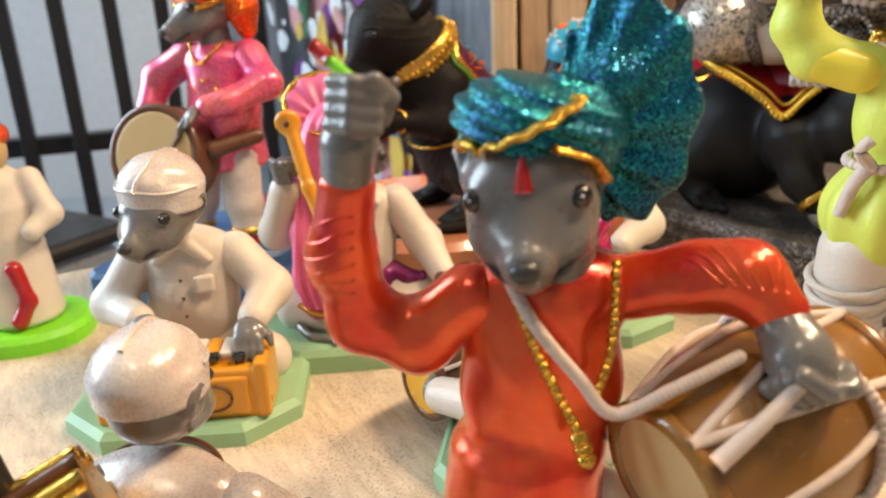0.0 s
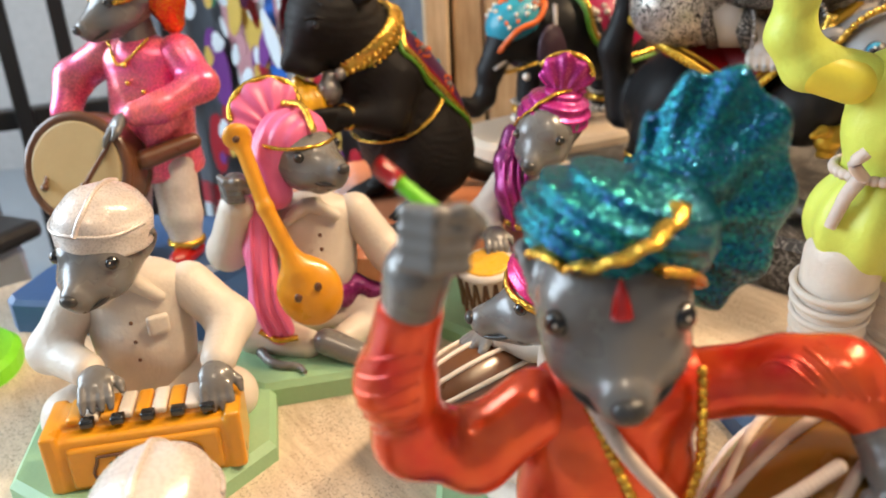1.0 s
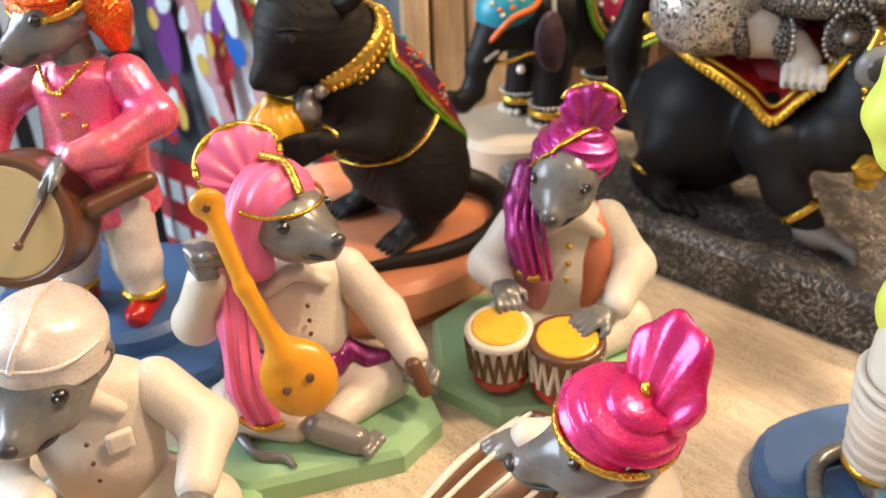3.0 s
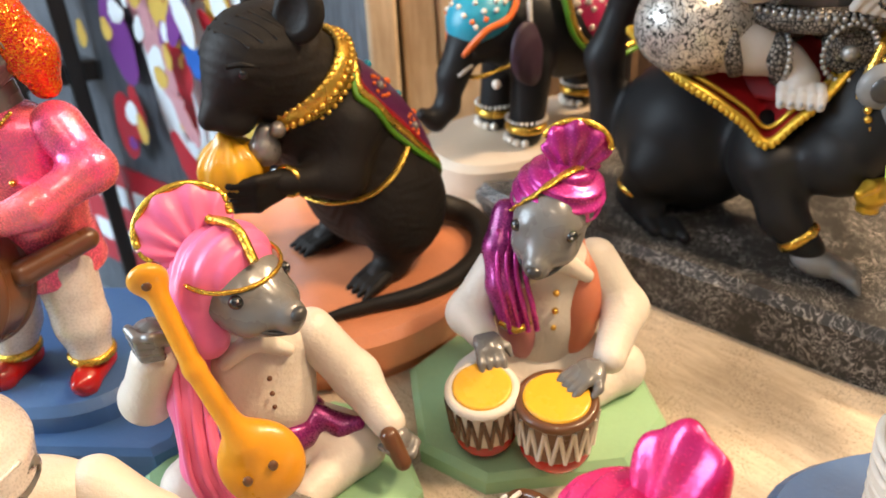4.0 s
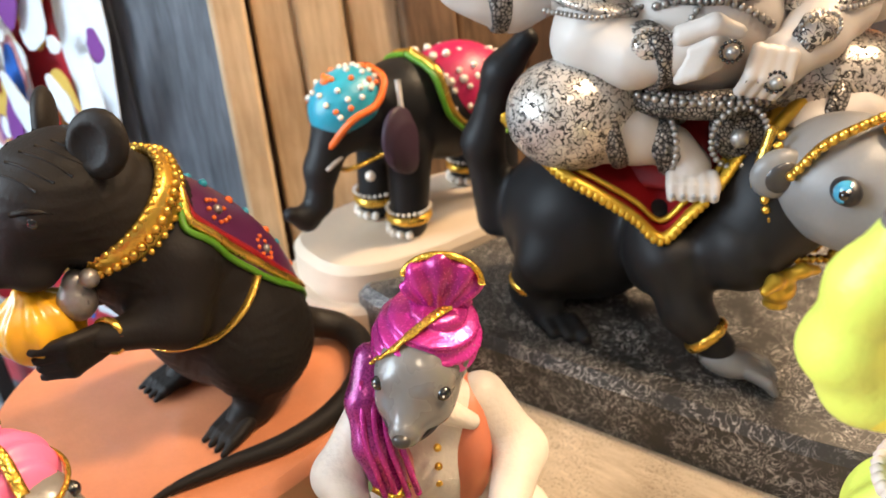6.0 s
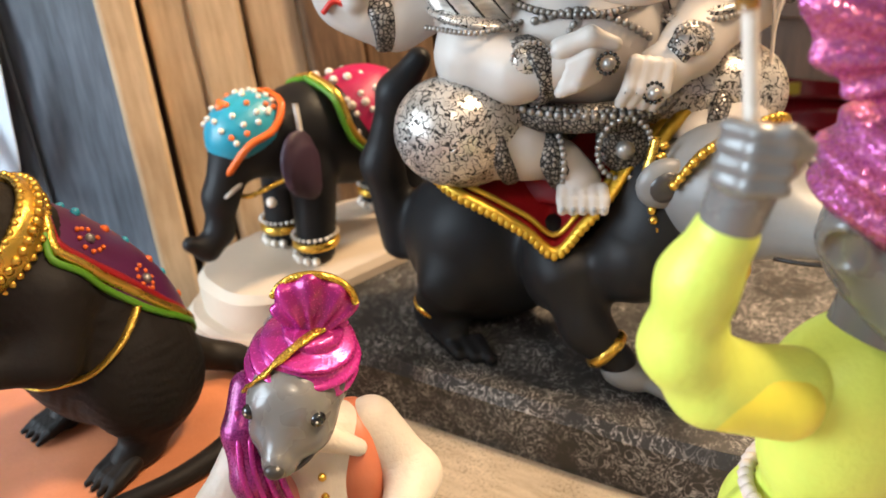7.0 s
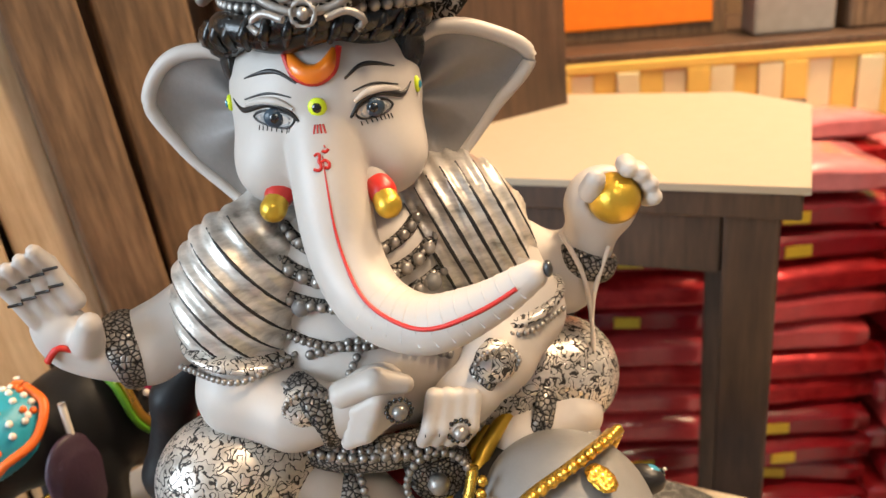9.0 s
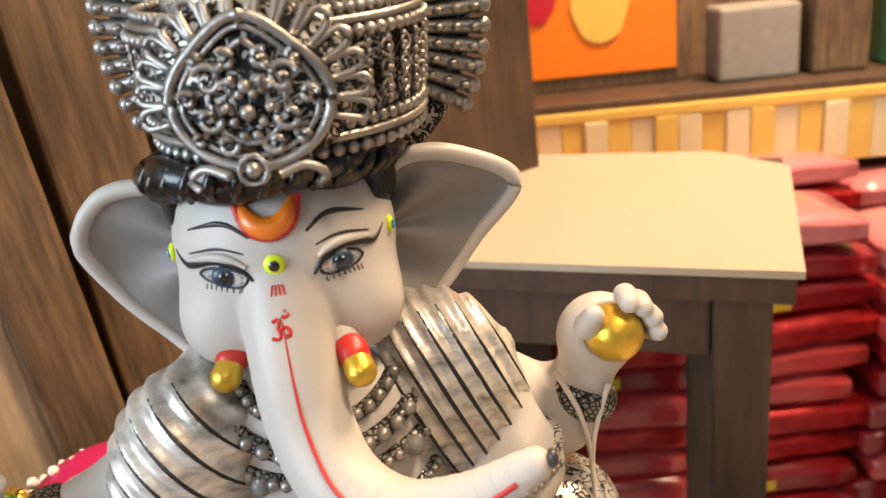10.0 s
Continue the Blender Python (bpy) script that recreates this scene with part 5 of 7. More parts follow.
# ---- the elephant ----
def elephant_statue():
    c = Clay()
    c.m = pose(0.0, 0.0, 0)
    c.slab(CREAM, oval(0.072, 0.122, 112, 0.70), 0.0, 0.026, 0.004)
    c.slab(CREAM, oval(0.062, 0.110, 112, 0.70), 0.025, 0.056, 0.006)
    b = CHAR
    c.ell(b, (0, 0.040, 0.142), (0.040, 0.060, 0.044), k=0.015, layer="body")
    c.ell(b, (0, -0.010, 0.150), (0.036, 0.040, 0.040), k=0.015, layer="body")
    c.ell(b, (0, -0.052, 0.158), (0.027, 0.030, 0.030), k=0.014, layer="body")
    c.path(b, [(0, -0.070, 0.150), (0, -0.086, 0.122), (0, -0.092, 0.096), (0, -0.104, 0.086), (0, -0.116, 0.094)], [0.018, 0.012, 0.0095, 0.008, 0.006], k=0.008, layer="body")
    for s in (-1, 1):
        for y, f in ((-0.020, -6), (0.070, 4)):
            c.cap(b, (s * 0.022, y, 0.125), (s * 0.024, y + f * 0.001, 0.066), 0.018, 0.0150, k=0.01, layer="body")
            c.tor(GOLDP, (s * 0.024, y + f * 0.001, 0.072), 0.0165, 0.0165, 0.0024, layer="anklet", flat=1.6)
            for i in range(5):
                a = -0.5 * math.pi + (i - 2) * 0.45
                c.bead(PEARLB, (s * 0.024 + 0.0165 * math.cos(a), y + f * 0.001 + 0.0165 * math.sin(a), 0.061), 0.0036, 8, 5)
            c.chain(PEARLB, [(s * 0.024 + 0.0175 * math.cos(a), y + f * 0.001 + 0.0175 * math.sin(a), 0.079) for a in np.linspace(0, 6.2, 10)], 0.0017, 2.6)
        c.ell(EARP, (s * 0.036, -0.036, 0.141), (0.006, 0.020, 0.026), rot=(10, 0, s * 18), k=0.004, layer="ear", disp=rays(0.0008, 7))
        c.ell(EARP, (s * 0.037, -0.030, 0.128), (0.005, 0.012, 0.016), rot=(24, 0, s * 18), k=0.006, layer="ear")
        c.bead(BLACK, (s * 0.0235, -0.070, 0.160), 0.003, 8, 5)
        c.path(IVORY, [(s * 0.012, -0.076, 0.132), (s * 0.014, -0.088, 0.126)], [0.0032, 0.0018], layer="tusk")
        c.tube(GOLDP, [(s * 0.026, -0.046, 0.130), (s * 0.016, -0.070, 0.122), (s * 0.0, -0.074, 0.120)], 0.002, 6, 0.003)
        c.tube(PEARLB, [(s * 0.029, -0.030, 0.184), (s * 0.034, -0.032, 0.160)], 0.0022, 6, 0.003)
        c.bead(PEARLB, (s * 0.030, -0.062, 0.118), 0.0042, 8, 5)
        # cloth edges, gold
        c.tube(GOLDP, [(0, 0.004, 0.193), (s * 0.030, 0.006, 0.182), (s * 0.0415, 0.012, 0.150), (s * 0.042, 0.042, 0.128), (s * 0.036, 0.088, 0.130)], 0.0030, 8, 0.003)
        c.tube(GREENT, [(0, -0.001, 0.192), (s * 0.031, 0.001, 0.181), (s * 0.0425, 0.008, 0.148), (s * 0.043, 0.042, 0.123), (s * 0.037, 0.090, 0.125)], 0.0022, 8, 0.003)
        c.tube(ORANGE, [(0, -0.036, 0.190), (s * 0.020, -0.036, 0.184), (s * 0.029, -0.050, 0.170), (s * 0.026, -0.070, 0.162), (s * 0.010, -0.083, 0.140), (0, -0.086, 0.136)], 0.0028, 8, 0.003)
        for i in range(7):
            for j in range(2):
                c.bead(PEARLB, (s * (0.012 + 0.021 * j), 0.016 + 0.013 * i, 0.1885 - 0.016 * j - 0.0004 * i * i), 0.0036, 8, 5)
        for i in range(5):
            c.bead(PEARLB, (s * (0.006 + 0.0035 * (i % 3)), -0.046 - 0.0085 * i, 0.1885 - 0.0030 * i - 0.0012 * i * i), 0.0026, 8, 5)
            c.bead(PEARLB, (s * (0.019 + 0.001 * (i % 2)), -0.046 - 0.0065 * i, 0.1815 - 0.0036 * i), 0.0026, 8, 5)
    c.ell(RASP, (0, 0.046, 0.148), (0.0415, 0.052, 0.044), layer="cloth")
    c.box(RASP, (0, 0.05, 0.10), (0.08, 0.10, 0.030), cut=True, layer="cloth")
    c.ell(TURQ, (0, -0.056, 0.164), (0.0275, 0.032, 0.0285), rot=(18, 0, 0), layer="hood")
    c.box(TURQ, (0, -0.04, 0.130), (0.06, 0.07, 0.032), (22, 0, 0), cut=True, layer="hood")
    c.bead(ORANGE, (0, -0.072, 0.186), 0.005, 10, 6)
    for s in (-1, 1):
        for i in range(5):
            for j in range(4):
                p = c.snap((TURQ, "hood"), [(s * (0.004 + 0.0075 * j), -0.036 - 0.0105 * i - 0.002 * (j % 2), 0.200 - 0.0035 * j - 0.006 * i)], 0.0006)[0]
                c.bead(PEARLB if (i + j) % 3 else ORANGE, p, 0.0023, 7, 5)
        for i in range(6):
            for j in range(3):
                p = c.snap((RASP, "cloth"), [(s * (0.030 + 0.006 * j), 0.014 + 0.014 * i + 0.004 * (j % 2), 0.180 - 0.014 * j)], 0.0006)[0]
                c.bead(PEARLB, p, 0.0026, 7, 5)
    return c.build("elephant_statue", pose(0.188, 0.832, 0, 0, 0, -72), "small charcoal elephant statue with jewelled cloths on a cream base", "statue", h=0.0017)


# ---- the large seated elephant-headed statue on a mouse ----
SLABM, st, sb = nodes_of("scratched_black_stone")
sco = objco(st)
sn = st.nodes.new("ShaderNodeTexNoise")
sn.inputs["Scale"].default_value, sn.inputs["Detail"].default_value, sn.inputs["Distortion"].default_value = 90, 2.0, 3.2
st.links.new(sco, sn.inputs["Vector"])
line = ramp(st, maths(st, "ABSOLUTE", maths(st, "SUBTRACT", sn.outputs["Fac"], 0.5)), [(0.011, (1, 1, 1)), (0.036, (0, 0, 0))])
patch = ramp(st, noise_at(st, 28, 4, sco, 0.7), [(0.38, (0, 0, 0)), (0.60, (1, 1, 1))])
fleck = ramp(st, noise_at(st, 900, 3, sco, 0.8), [(0.60, (0, 0, 0)), (0.70, (0.35, 0.35, 0.35))])
mark = maths(st, "ADD", maths(st, "MULTIPLY", line, patch), maths(st, "MULTIPLY", fleck, patch), True)
st.links.new(mixc(st, mark, mixc(st, noise_at(st, 14, 4, sco), (0.010, 0.010, 0.010), (0.058, 0.053, 0.048)), (0.50, 0.47, 0.44)), sb.inputs["Base Color"])
sb.inputs["Roughness"].default_value = 0.42
bumped(st, sb, mark, 0.5, 0.0008)
IRIS = paint("blue_iris_paint", (0.05, 0.28, 0.42), 0.1, coat=1.0)
SLATE = paint("slate_iris_paint", (0.028, 0.05, 0.075), 0.35)
EYEW = paint("eye_white_paint", (0.34, 0.34, 0.34), 0.4)
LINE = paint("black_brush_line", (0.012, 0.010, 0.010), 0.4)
REDL = paint("red_brush_line", (0.55, 0.02, 0.012), 0.4)
SAFF = paint("saffron_mark_paint", (0.85, 0.20, 0.01), 0.3, coat=0.4)
NEON = paint("neon_yellow_paint", (0.70, 0.85, 0.02), 0.4)
HAIR = paint("black_hair_paint", (0.0035, 0.003, 0.003), 0.26, 0.2, 0.4, coat=0.1)
GOLDB = paint("bright_gold_paint", (0.74, 0.46, 0.05), 0.34, 0.3, 0.4, 0.0, 0.7)
EARW = paint("grey_wash_paint", (0.27, 0.25, 0.24), 0.5, 0.25, 0.3)
STRING = paint("cotton_string", (0.70, 0.60, 0.52), 0.8, 0.1, 0.5)


def deity_statue():
    c = Clay()
    iv, av, aw = IVORY, ANTIQ, ANTIQV
    # scratched slab, turned against the figure
    c.m = pose(-0.004, 0.074, 0, 0, 0, -30)
    c.slab(SLABM, oval(0.208, 0.134, 72, 0.30), 0.0, 0.043, 0.008)
    c.m = Matrix()
    # the mount: a lying mouse
    b = CHAR
    c.ell(b, (-0.058, 0.054, 0.100), (0.060, 0.050, 0.058), rot=(0, 0, -30), k=0.02, layer="mount")
    c.ell(b, (0.016, 0.022, 0.124), (0.070, 0.038, 0.040), rot=(0, 0, -30), k=0.02, layer="mount")
    c.ell(b, (-0.070, 0.034, 0.098), (0.032, 0.030, 0.044), rot=(0, 0, -30), k=0.012, layer="mount")
    c.path(b, [(-0.086, 0.020, 0.082), (-0.094, 0.028, 0.060), (-0.086, 0.012, 0.050)], [0.022, 0.015, 0.011], k=0.01, layer="mount")
    for i in range(3):
        c.cap(b, (-0.090 + 0.010 * i, 0.010 - 0.004 * i, 0.048), (-0.082 + 0.010 * i, -0.008 - 0.004 * i, 0.046), 0.0062, 0.0045, k=0.002, layer="mount")
    c.tor(GOLDP, (-0.0925, 0.0265, 0.064), 0.0172, 0.0172, 0.0020, rot=(0, 12, 0), layer="anklet", flat=1.6)
    c.ell(b, (-0.022, -0.012, 0.112), (0.020, 0.020, 0.032), rot=(0, 0, -30), k=0.014, layer="mount")
    c.path(b, [(-0.018, -0.026, 0.112), (-0.006, -0.038, 0.082), (0.012, -0.047, 0.062)], [0.019, 0.0135, 0.0105], k=0.01, layer="mount")
    c.ell(ASH, (0.018, -0.051, 0.055), (0.017, 0.012, 0.0085), rot=(0, 10, -14), k=0.006, layer="paw")
    for i in range(4):
        c.path(ASH, [(0.028, -0.043 - 0.006 * i, 0.054), (0.040 - 0.001 * i, -0.047 - 0.007 * i, 0.051), (0.046 - 0.002 * i, -0.049 - 0.0075 * i, 0.047)], [0.0044, 0.0036, 0.0024], k=0.001, layer="paw")
    c.tor(GOLDP, (0.0055, -0.0437, 0.0690), 0.0126, 0.0126, 0.0020, rot=(0, 134, -26), layer="anklet", flat=1.7)
    # tail rising behind
    c.path(b, [(-0.118, 0.080, 0.090), (-0.128, 0.074, 0.150), (-0.114, 0.070, 0.200), (-0.098, 0.072, 0.220)], [0.016, 0.0130, 0.0110, 0.008], k=0.01, layer="mount")
    # mount's head
    old = c.m
    c.m = pose(0.0690, -0.036, 0.166, 0, 0, 33) @ Matrix.Scale(0.93, 4)
    g = ASH
    c.ell(g, (0, 0.0, 0.0), (0.042, 0.042, 0.038), k=0.014, layer="mhead")
    c.cap(g, (0, -0.022, -0.006), (0, -0.074, -0.008), 0.030, 0.0115, k=0.016, layer="mhead")
    c.ell(b, (-0.006, 0.036, -0.016), (0.038, 0.036, 0.036), k=0.016, layer="mount")
    c.path(b, [(-0.010, 0.030, -0.020), (-0.040, 0.030, -0.046)], [0.034, 0.028], k=0.016, layer="mount")
    c.ell(GREYD, (0, -0.086, -0.007), (0.008, 0.005, 0.006), layer="mnose")
    for s in (-1, 1):
        c.ell(g, (s * 0.039, 0.014, 0.008), (0.0165, 0.0085, 0.0150), rot=(0, s * 20, s * 30), k=0.004, layer="mear%d" % s)
        c.ell(GREYD, (s * 0.0415, 0.0098, 0.008), (0.0110, 0.0050, 0.0100), rot=(0, s * 20, s * 30), k=0.003, layer="mearin%d" % s)
        c.ell(LINE, (s * 0.0345, -0.0245, 0.010), (0.0072, 0.0105, 0.0078), rot=(0, 0, s * 25), layer="mlid")
        c.bead(IRIS, (s * 0.0362, -0.0262, 0.0105), 0.0070, 14, 9)
        c.bead(BLACK, (s * 0.0418, -0.0285, 0.0112), 0.0028, 10, 6)
        c.bead(WHITE, (s * 0.0422, -0.031, 0.0145), 0.0011, 6, 4)
        c.tube(LINE, [(s * 0.023, -0.050, -0.0200), (s * 0.0165, -0.066, -0.0190), (s * 0.006, -0.080, -0.0180)], 0.0012, 6, 0.003)
    # gold brow ornament and rein of beads
    c.tube(GOLDP, [(-0.044, 0.004, 0.010), (-0.034, -0.006, 0.030), (-0.012, -0.016, 0.041), (0.012, -0.016, 0.041), (0.034, -0.006, 0.030), (0.044, 0.004, 0.010)], 0.0036, 8, 0.003, 0.6)
    c.chain(GOLDP, [(-0.045, 0.002, 0.012), (-0.035, -0.009, 0.032), (-0.012, -0.019, 0.0435), (0.012, -0.019, 0.0435), (0.035, -0.009, 0.032), (0.045, 0.002, 0.012)], 0.0030, 1.9)
    c.ell(GOLD, (-0.004, -0.027, 0.0355), (0.007, 0.009, 0.0022), rot=(22, 0, 0), layer="brow")
    for s in (-1, 1):
        c.tube(GOLDP, [(s * 0.030, 0.030, 0.030), (s * 0.042, 0.026, -0.004), (s * 0.032, 0.016, -0.040), (0, 0.010, -0.052)], 0.0032, 8, 0.003, 0.6)
        c.chain(GOLDP, [(s * 0.034, 0.020, 0.028), (s * 0.0455, 0.016, -0.006), (s * 0.034, 0.006, -0.042), (0, 0.000, -0.054)], 0.0030, 2.1)
    c.ell(GOLDB, (-0.036, 0.004, -0.064), (0.0105, 0.0105, 0.0095), layer="mbell")
    c.cyl(GOLDB, (-0.036, 0.004, -0.073), 0.0080, 0.0035, rnd=0.001, top=0.0055, layer="mbell", k=0.003)
    for s in (-1, 1):
        c.path(GOLDB, [(-0.036, 0.002, -0.056), (-0.036 + s * 0.012, -0.002, -0.053), (-0.036 + s * 0.022, -0.004, -0.055)], [0.004, 0.0045, 0.003], layer="mbell", k=0.003)
    c.ell(GOLDB, (0.010, -0.006, -0.056), (0.0085, 0.0085, 0.0085), layer="mbell")
    c.m = old
    # saddle cloth with a scalloped gold border
    c.ell(CRIMSON, (-0.016, 0.032, 0.136), (0.078, 0.044, 0.050), rot=(0, 0, -26), layer="cloth")
    c.box(CRIMSON, (0, 0.0, 0.070), (0.20, 0.20, 0.080), (0, 0, 0), cut=True, layer="cloth")
    edge = [(-0.112, 0.036, 0.182), (-0.098, 0.006, 0.177), (-0.082, -0.022, 0.169), (-0.060, -0.031, 0.158), (-0.040, -0.034, 0.145), (-0.0243, -0.036, 0.1320), (-0.010, -0.036, 0.147), (0.004, -0.031, 0.160), (0.018, -0.020, 0.175), (0.030, -0.010, 0.186), (0.046, 0.004, 0.194), (0.064, 0.024, 0.196)]
    inner = [(0.72 * x - 0.004, 0.30 * y + 0.026, 0.35 * z + 0.65 * 0.186) for x, y, z in edge]
    eo, ei = along(edge, 0.003), along(inner, 0.003)
    n, q = len(eo), 6
    top = []
    for i, p in enumerate(eo):
        w = ei[min(len(ei) - 1, round(i * (len(ei) - 1) / (n - 1)))]
        top += [p.lerp(w, j / (q - 1)) + Vector((0, 0, -0.006 * math.sin(math.pi * j / (q - 1)))) for j in range(q)]
    low = [v + Vector((0, 0.0015, -0.003)) for v in top]
    fs = [(i * q + j, (i + 1) * q + j, (i + 1) * q + j + 1, i * q + j + 1) for i in range(n - 1) for j in range(q - 1)]
    fs += [tuple(k + n * q for k in reversed(f)) for f in fs]
    c.add(CRIMSON, [tuple(v) for v in top + low], fs)
    c.tube(GOLDB, edge, 0.0036, 8, 0.003, 0.6)
    c.tube(GOLDB, [Vector(p).lerp(Vector(w), 0.17) for p, w in zip(edge, inner)], 0.0024, 8, 0.003, 0.7)
    for i, p in enumerate(along([(x - 0.0005, y - 0.0020, z - 0.0022) for x, y, z in edge], 0.0042)):
        c.bead(GOLDB, p, 0.0026, 6, 4, (1, 1, 1.25))
    c.tube(GOLDB, [(x * 1.04 + 0.014, y + 0.004, z + 0.006) for x, y, z in edge[8:]], 0.0040, 8, 0.003)
    # legs
    for s, k1, k2 in ((-1, (-0.082, -0.006, 0.197), (-0.030, 0.030, 0.200)), (1, (0.090, 0.026, 0.200), (0.030, 0.034, 0.200))):
        c.cap(av, k2, k1, 0.034, 0.0300, k=0.01, layer="pant%d" % s)
    c.ell(av, (-0.070, -0.010, 0.193), (0.029, 0.024, 0.027), rot=(0, 20, 20), k=0.01, layer="pant-1")
    c.path(iv, [(-0.064, -0.010, 0.188), (-0.040, -0.010, 0.184), (-0.018, -0.010, 0.177)], [0.0205, 0.0155, 0.0118], k=0.008, layer="calf")
    c.ell(iv, (-0.009, -0.016, 0.168), (0.0135, 0.0130, 0.0105), rot=(20, 20, 16), k=0.008, layer="calf")
    for i in range(5):
        c.path(iv, [(-0.019 + 0.0054 * i, -0.0235 - 0.0006 * i, 0.1645), (-0.020 + 0.0056 * i, -0.0300 - 0.0008 * i, 0.1610), (-0.0205 + 0.0056 * i, -0.0335 - 0.0008 * i, 0.1555)], [0.0038, 0.0035, 0.0028], k=0.0008, layer="calf")
        c.bead(EYEW, (-0.0205 + 0.0056 * i, -0.0362 - 0.0008 * i, 0.1575), 0.0015, 6, 4, (1, 0.5, 1.2))
    c.tor(aw, (-0.024, -0.011, 0.179), 0.0145, 0.0145, 0.0030, rot=(10, 66, 10), layer="anklet2", flat=2.4)
    c.chain(SILVER, [(-0.022 + 0.003 * math.cos(a), -0.011 - 0.0165 * math.cos(a), 0.179 + 0.0165 * math.sin(a)) for a in np.linspace(-1.3, 1.6, 9)], 0.0022, 1.9)
    c.path(iv, [(0.086, 0.008, 0.188), (0.060, 0.000, 0.182)], [0.019, 0.016], k=0.008, layer="calf2")
    # embroidered hems of the trousers
    for x, y, z, rr, rot in ((-0.052, -0.008, 0.188, 0.0212, (10, 72, 6)), (0.070, 0.010, 0.190, 0.0200, (0, 110, -10))):
        c.tor(aw, (x, y, z), rr, rr, 0.0030, rot=rot, layer="trouserhem", flat=1.8)
    # belly, chest
    c.ell(iv, (-0.006, 0.020, 0.240), (0.052, 0.040, 0.046), k=0.012, layer="torso")
    c.ell(iv, (-0.006, 0.024, 0.282), (0.050, 0.034, 0.032), k=0.012, layer="torso")
    # waist cloth and hanging medallion
    c.tor(aw, (-0.004, 0.016, 0.209), 0.050, 0.037, 0.0075, rot=(8, 0, 0), layer="waist", flat=1.1)
    c.ell(aw, (0.016, -0.016, 0.188), (0.016, 0.007, 0.019), rot=(-12, -20, 12), layer="waist2")
    c.chain(SILVER, [(0.014 + 0.0145 * math.sin(a), -0.0265 - 0.002 * math.cos(a), 0.187 + 0.018 * math.cos(a)) for a in np.linspace(0, 6.28, 17)], 0.0020, 2.0)
    c.bead(SILVER, (0.014, -0.0275, 0.187), 0.0052, 10, 7)
    for z, o in ((0.211, 0.002), (0.206, 0.001)):
        c.chain(SILVER, [(-0.050, -0.002 + o, z + 0.003), (-0.030, -0.022 + o, z), (0.0, -0.028 + o, z - 0.002), (0.030, -0.024 + o, z), (0.048, -0.006 + o, z + 0.004)], 0.0017, 2.2)
    c.chain(SILVER, [(-0.058, 0.004, 0.216), (-0.040, -0.018, 0.210), (-0.010, -0.027, 0.207), (0.020, -0.027, 0.208), (0.046, -0.014, 0.214)], 0.0024, 2.0)
    # shawl over the shoulders and upper arms
    c.ell(SHAWL, (-0.060, 0.016, 0.278), (0.030, 0.030, 0.040), rot=(0, 14, 0), k=0.01, layer="shawl", disp=lambda p: 0.0011 * np.sin(13 * p[..., 0] + 22 * p[..., 2]))
    c.ell(SHAWL, (0.046, 0.022, 0.284), (0.031, 0.030, 0.044), rot=(0, -16, 0), k=0.01, layer="shawl", disp=lambda p: 0.0011 * np.sin(28 * p[..., 0] + 5 * p[..., 2]))
    c.ell(SHAWL, (-0.006, 0.040, 0.290), (0.062, 0.028, 0.040), k=0.012, layer="shawl")
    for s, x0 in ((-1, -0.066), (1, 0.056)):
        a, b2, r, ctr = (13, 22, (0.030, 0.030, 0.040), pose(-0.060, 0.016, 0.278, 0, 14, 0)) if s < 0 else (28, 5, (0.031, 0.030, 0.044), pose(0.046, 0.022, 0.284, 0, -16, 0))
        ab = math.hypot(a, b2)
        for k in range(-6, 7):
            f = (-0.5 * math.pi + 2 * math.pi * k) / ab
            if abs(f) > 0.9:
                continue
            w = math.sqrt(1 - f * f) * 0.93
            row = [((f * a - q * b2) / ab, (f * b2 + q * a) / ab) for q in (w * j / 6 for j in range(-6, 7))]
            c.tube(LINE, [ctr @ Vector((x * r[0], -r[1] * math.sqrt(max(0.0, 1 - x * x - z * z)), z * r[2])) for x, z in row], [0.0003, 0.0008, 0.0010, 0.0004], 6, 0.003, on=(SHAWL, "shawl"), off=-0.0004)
        c.ell(av, (x0 + 0.004, 0.010, 0.2550), (0.0285, 0.0285, 0.0055), rot=(0, s * -12, 0), layer="hem%d" % s)
        c.chain(SILVER, [(x0 - 0.024, 0.002, 0.2525), (x0 + 0.002, -0.0205, 0.2525), (x0 + 0.026, -0.008, 0.2545)], 0.0016, 2.0)
    # lower arms and the hands laid together
    c.path(iv, [(-0.060, 0.016, 0.264), (-0.064, 0.002, 0.236), (-0.044, -0.014, 0.230), (-0.026, -0.022, 0.231)], [0.020, 0.0205, 0.0155, 0.0120], k=0.01, layer="arm")
    c.ell(iv, (-0.012, -0.025, 0.237), (0.0185, 0.0110, 0.0130), rot=(0, -30, 8), k=0.007, layer="arm")
    c.path(iv, [(0.058, 0.016, 0.272), (0.066, 0.006, 0.250), (0.050, -0.012, 0.238), (0.038, -0.020, 0.231)], [0.0205, 0.0185, 0.0145, 0.0120], k=0.01, layer="arm")
    c.ell(iv, (0.029, -0.023, 0.226), (0.0135, 0.0105, 0.0155), rot=(0, 35, -8), k=0.007, layer="arm")
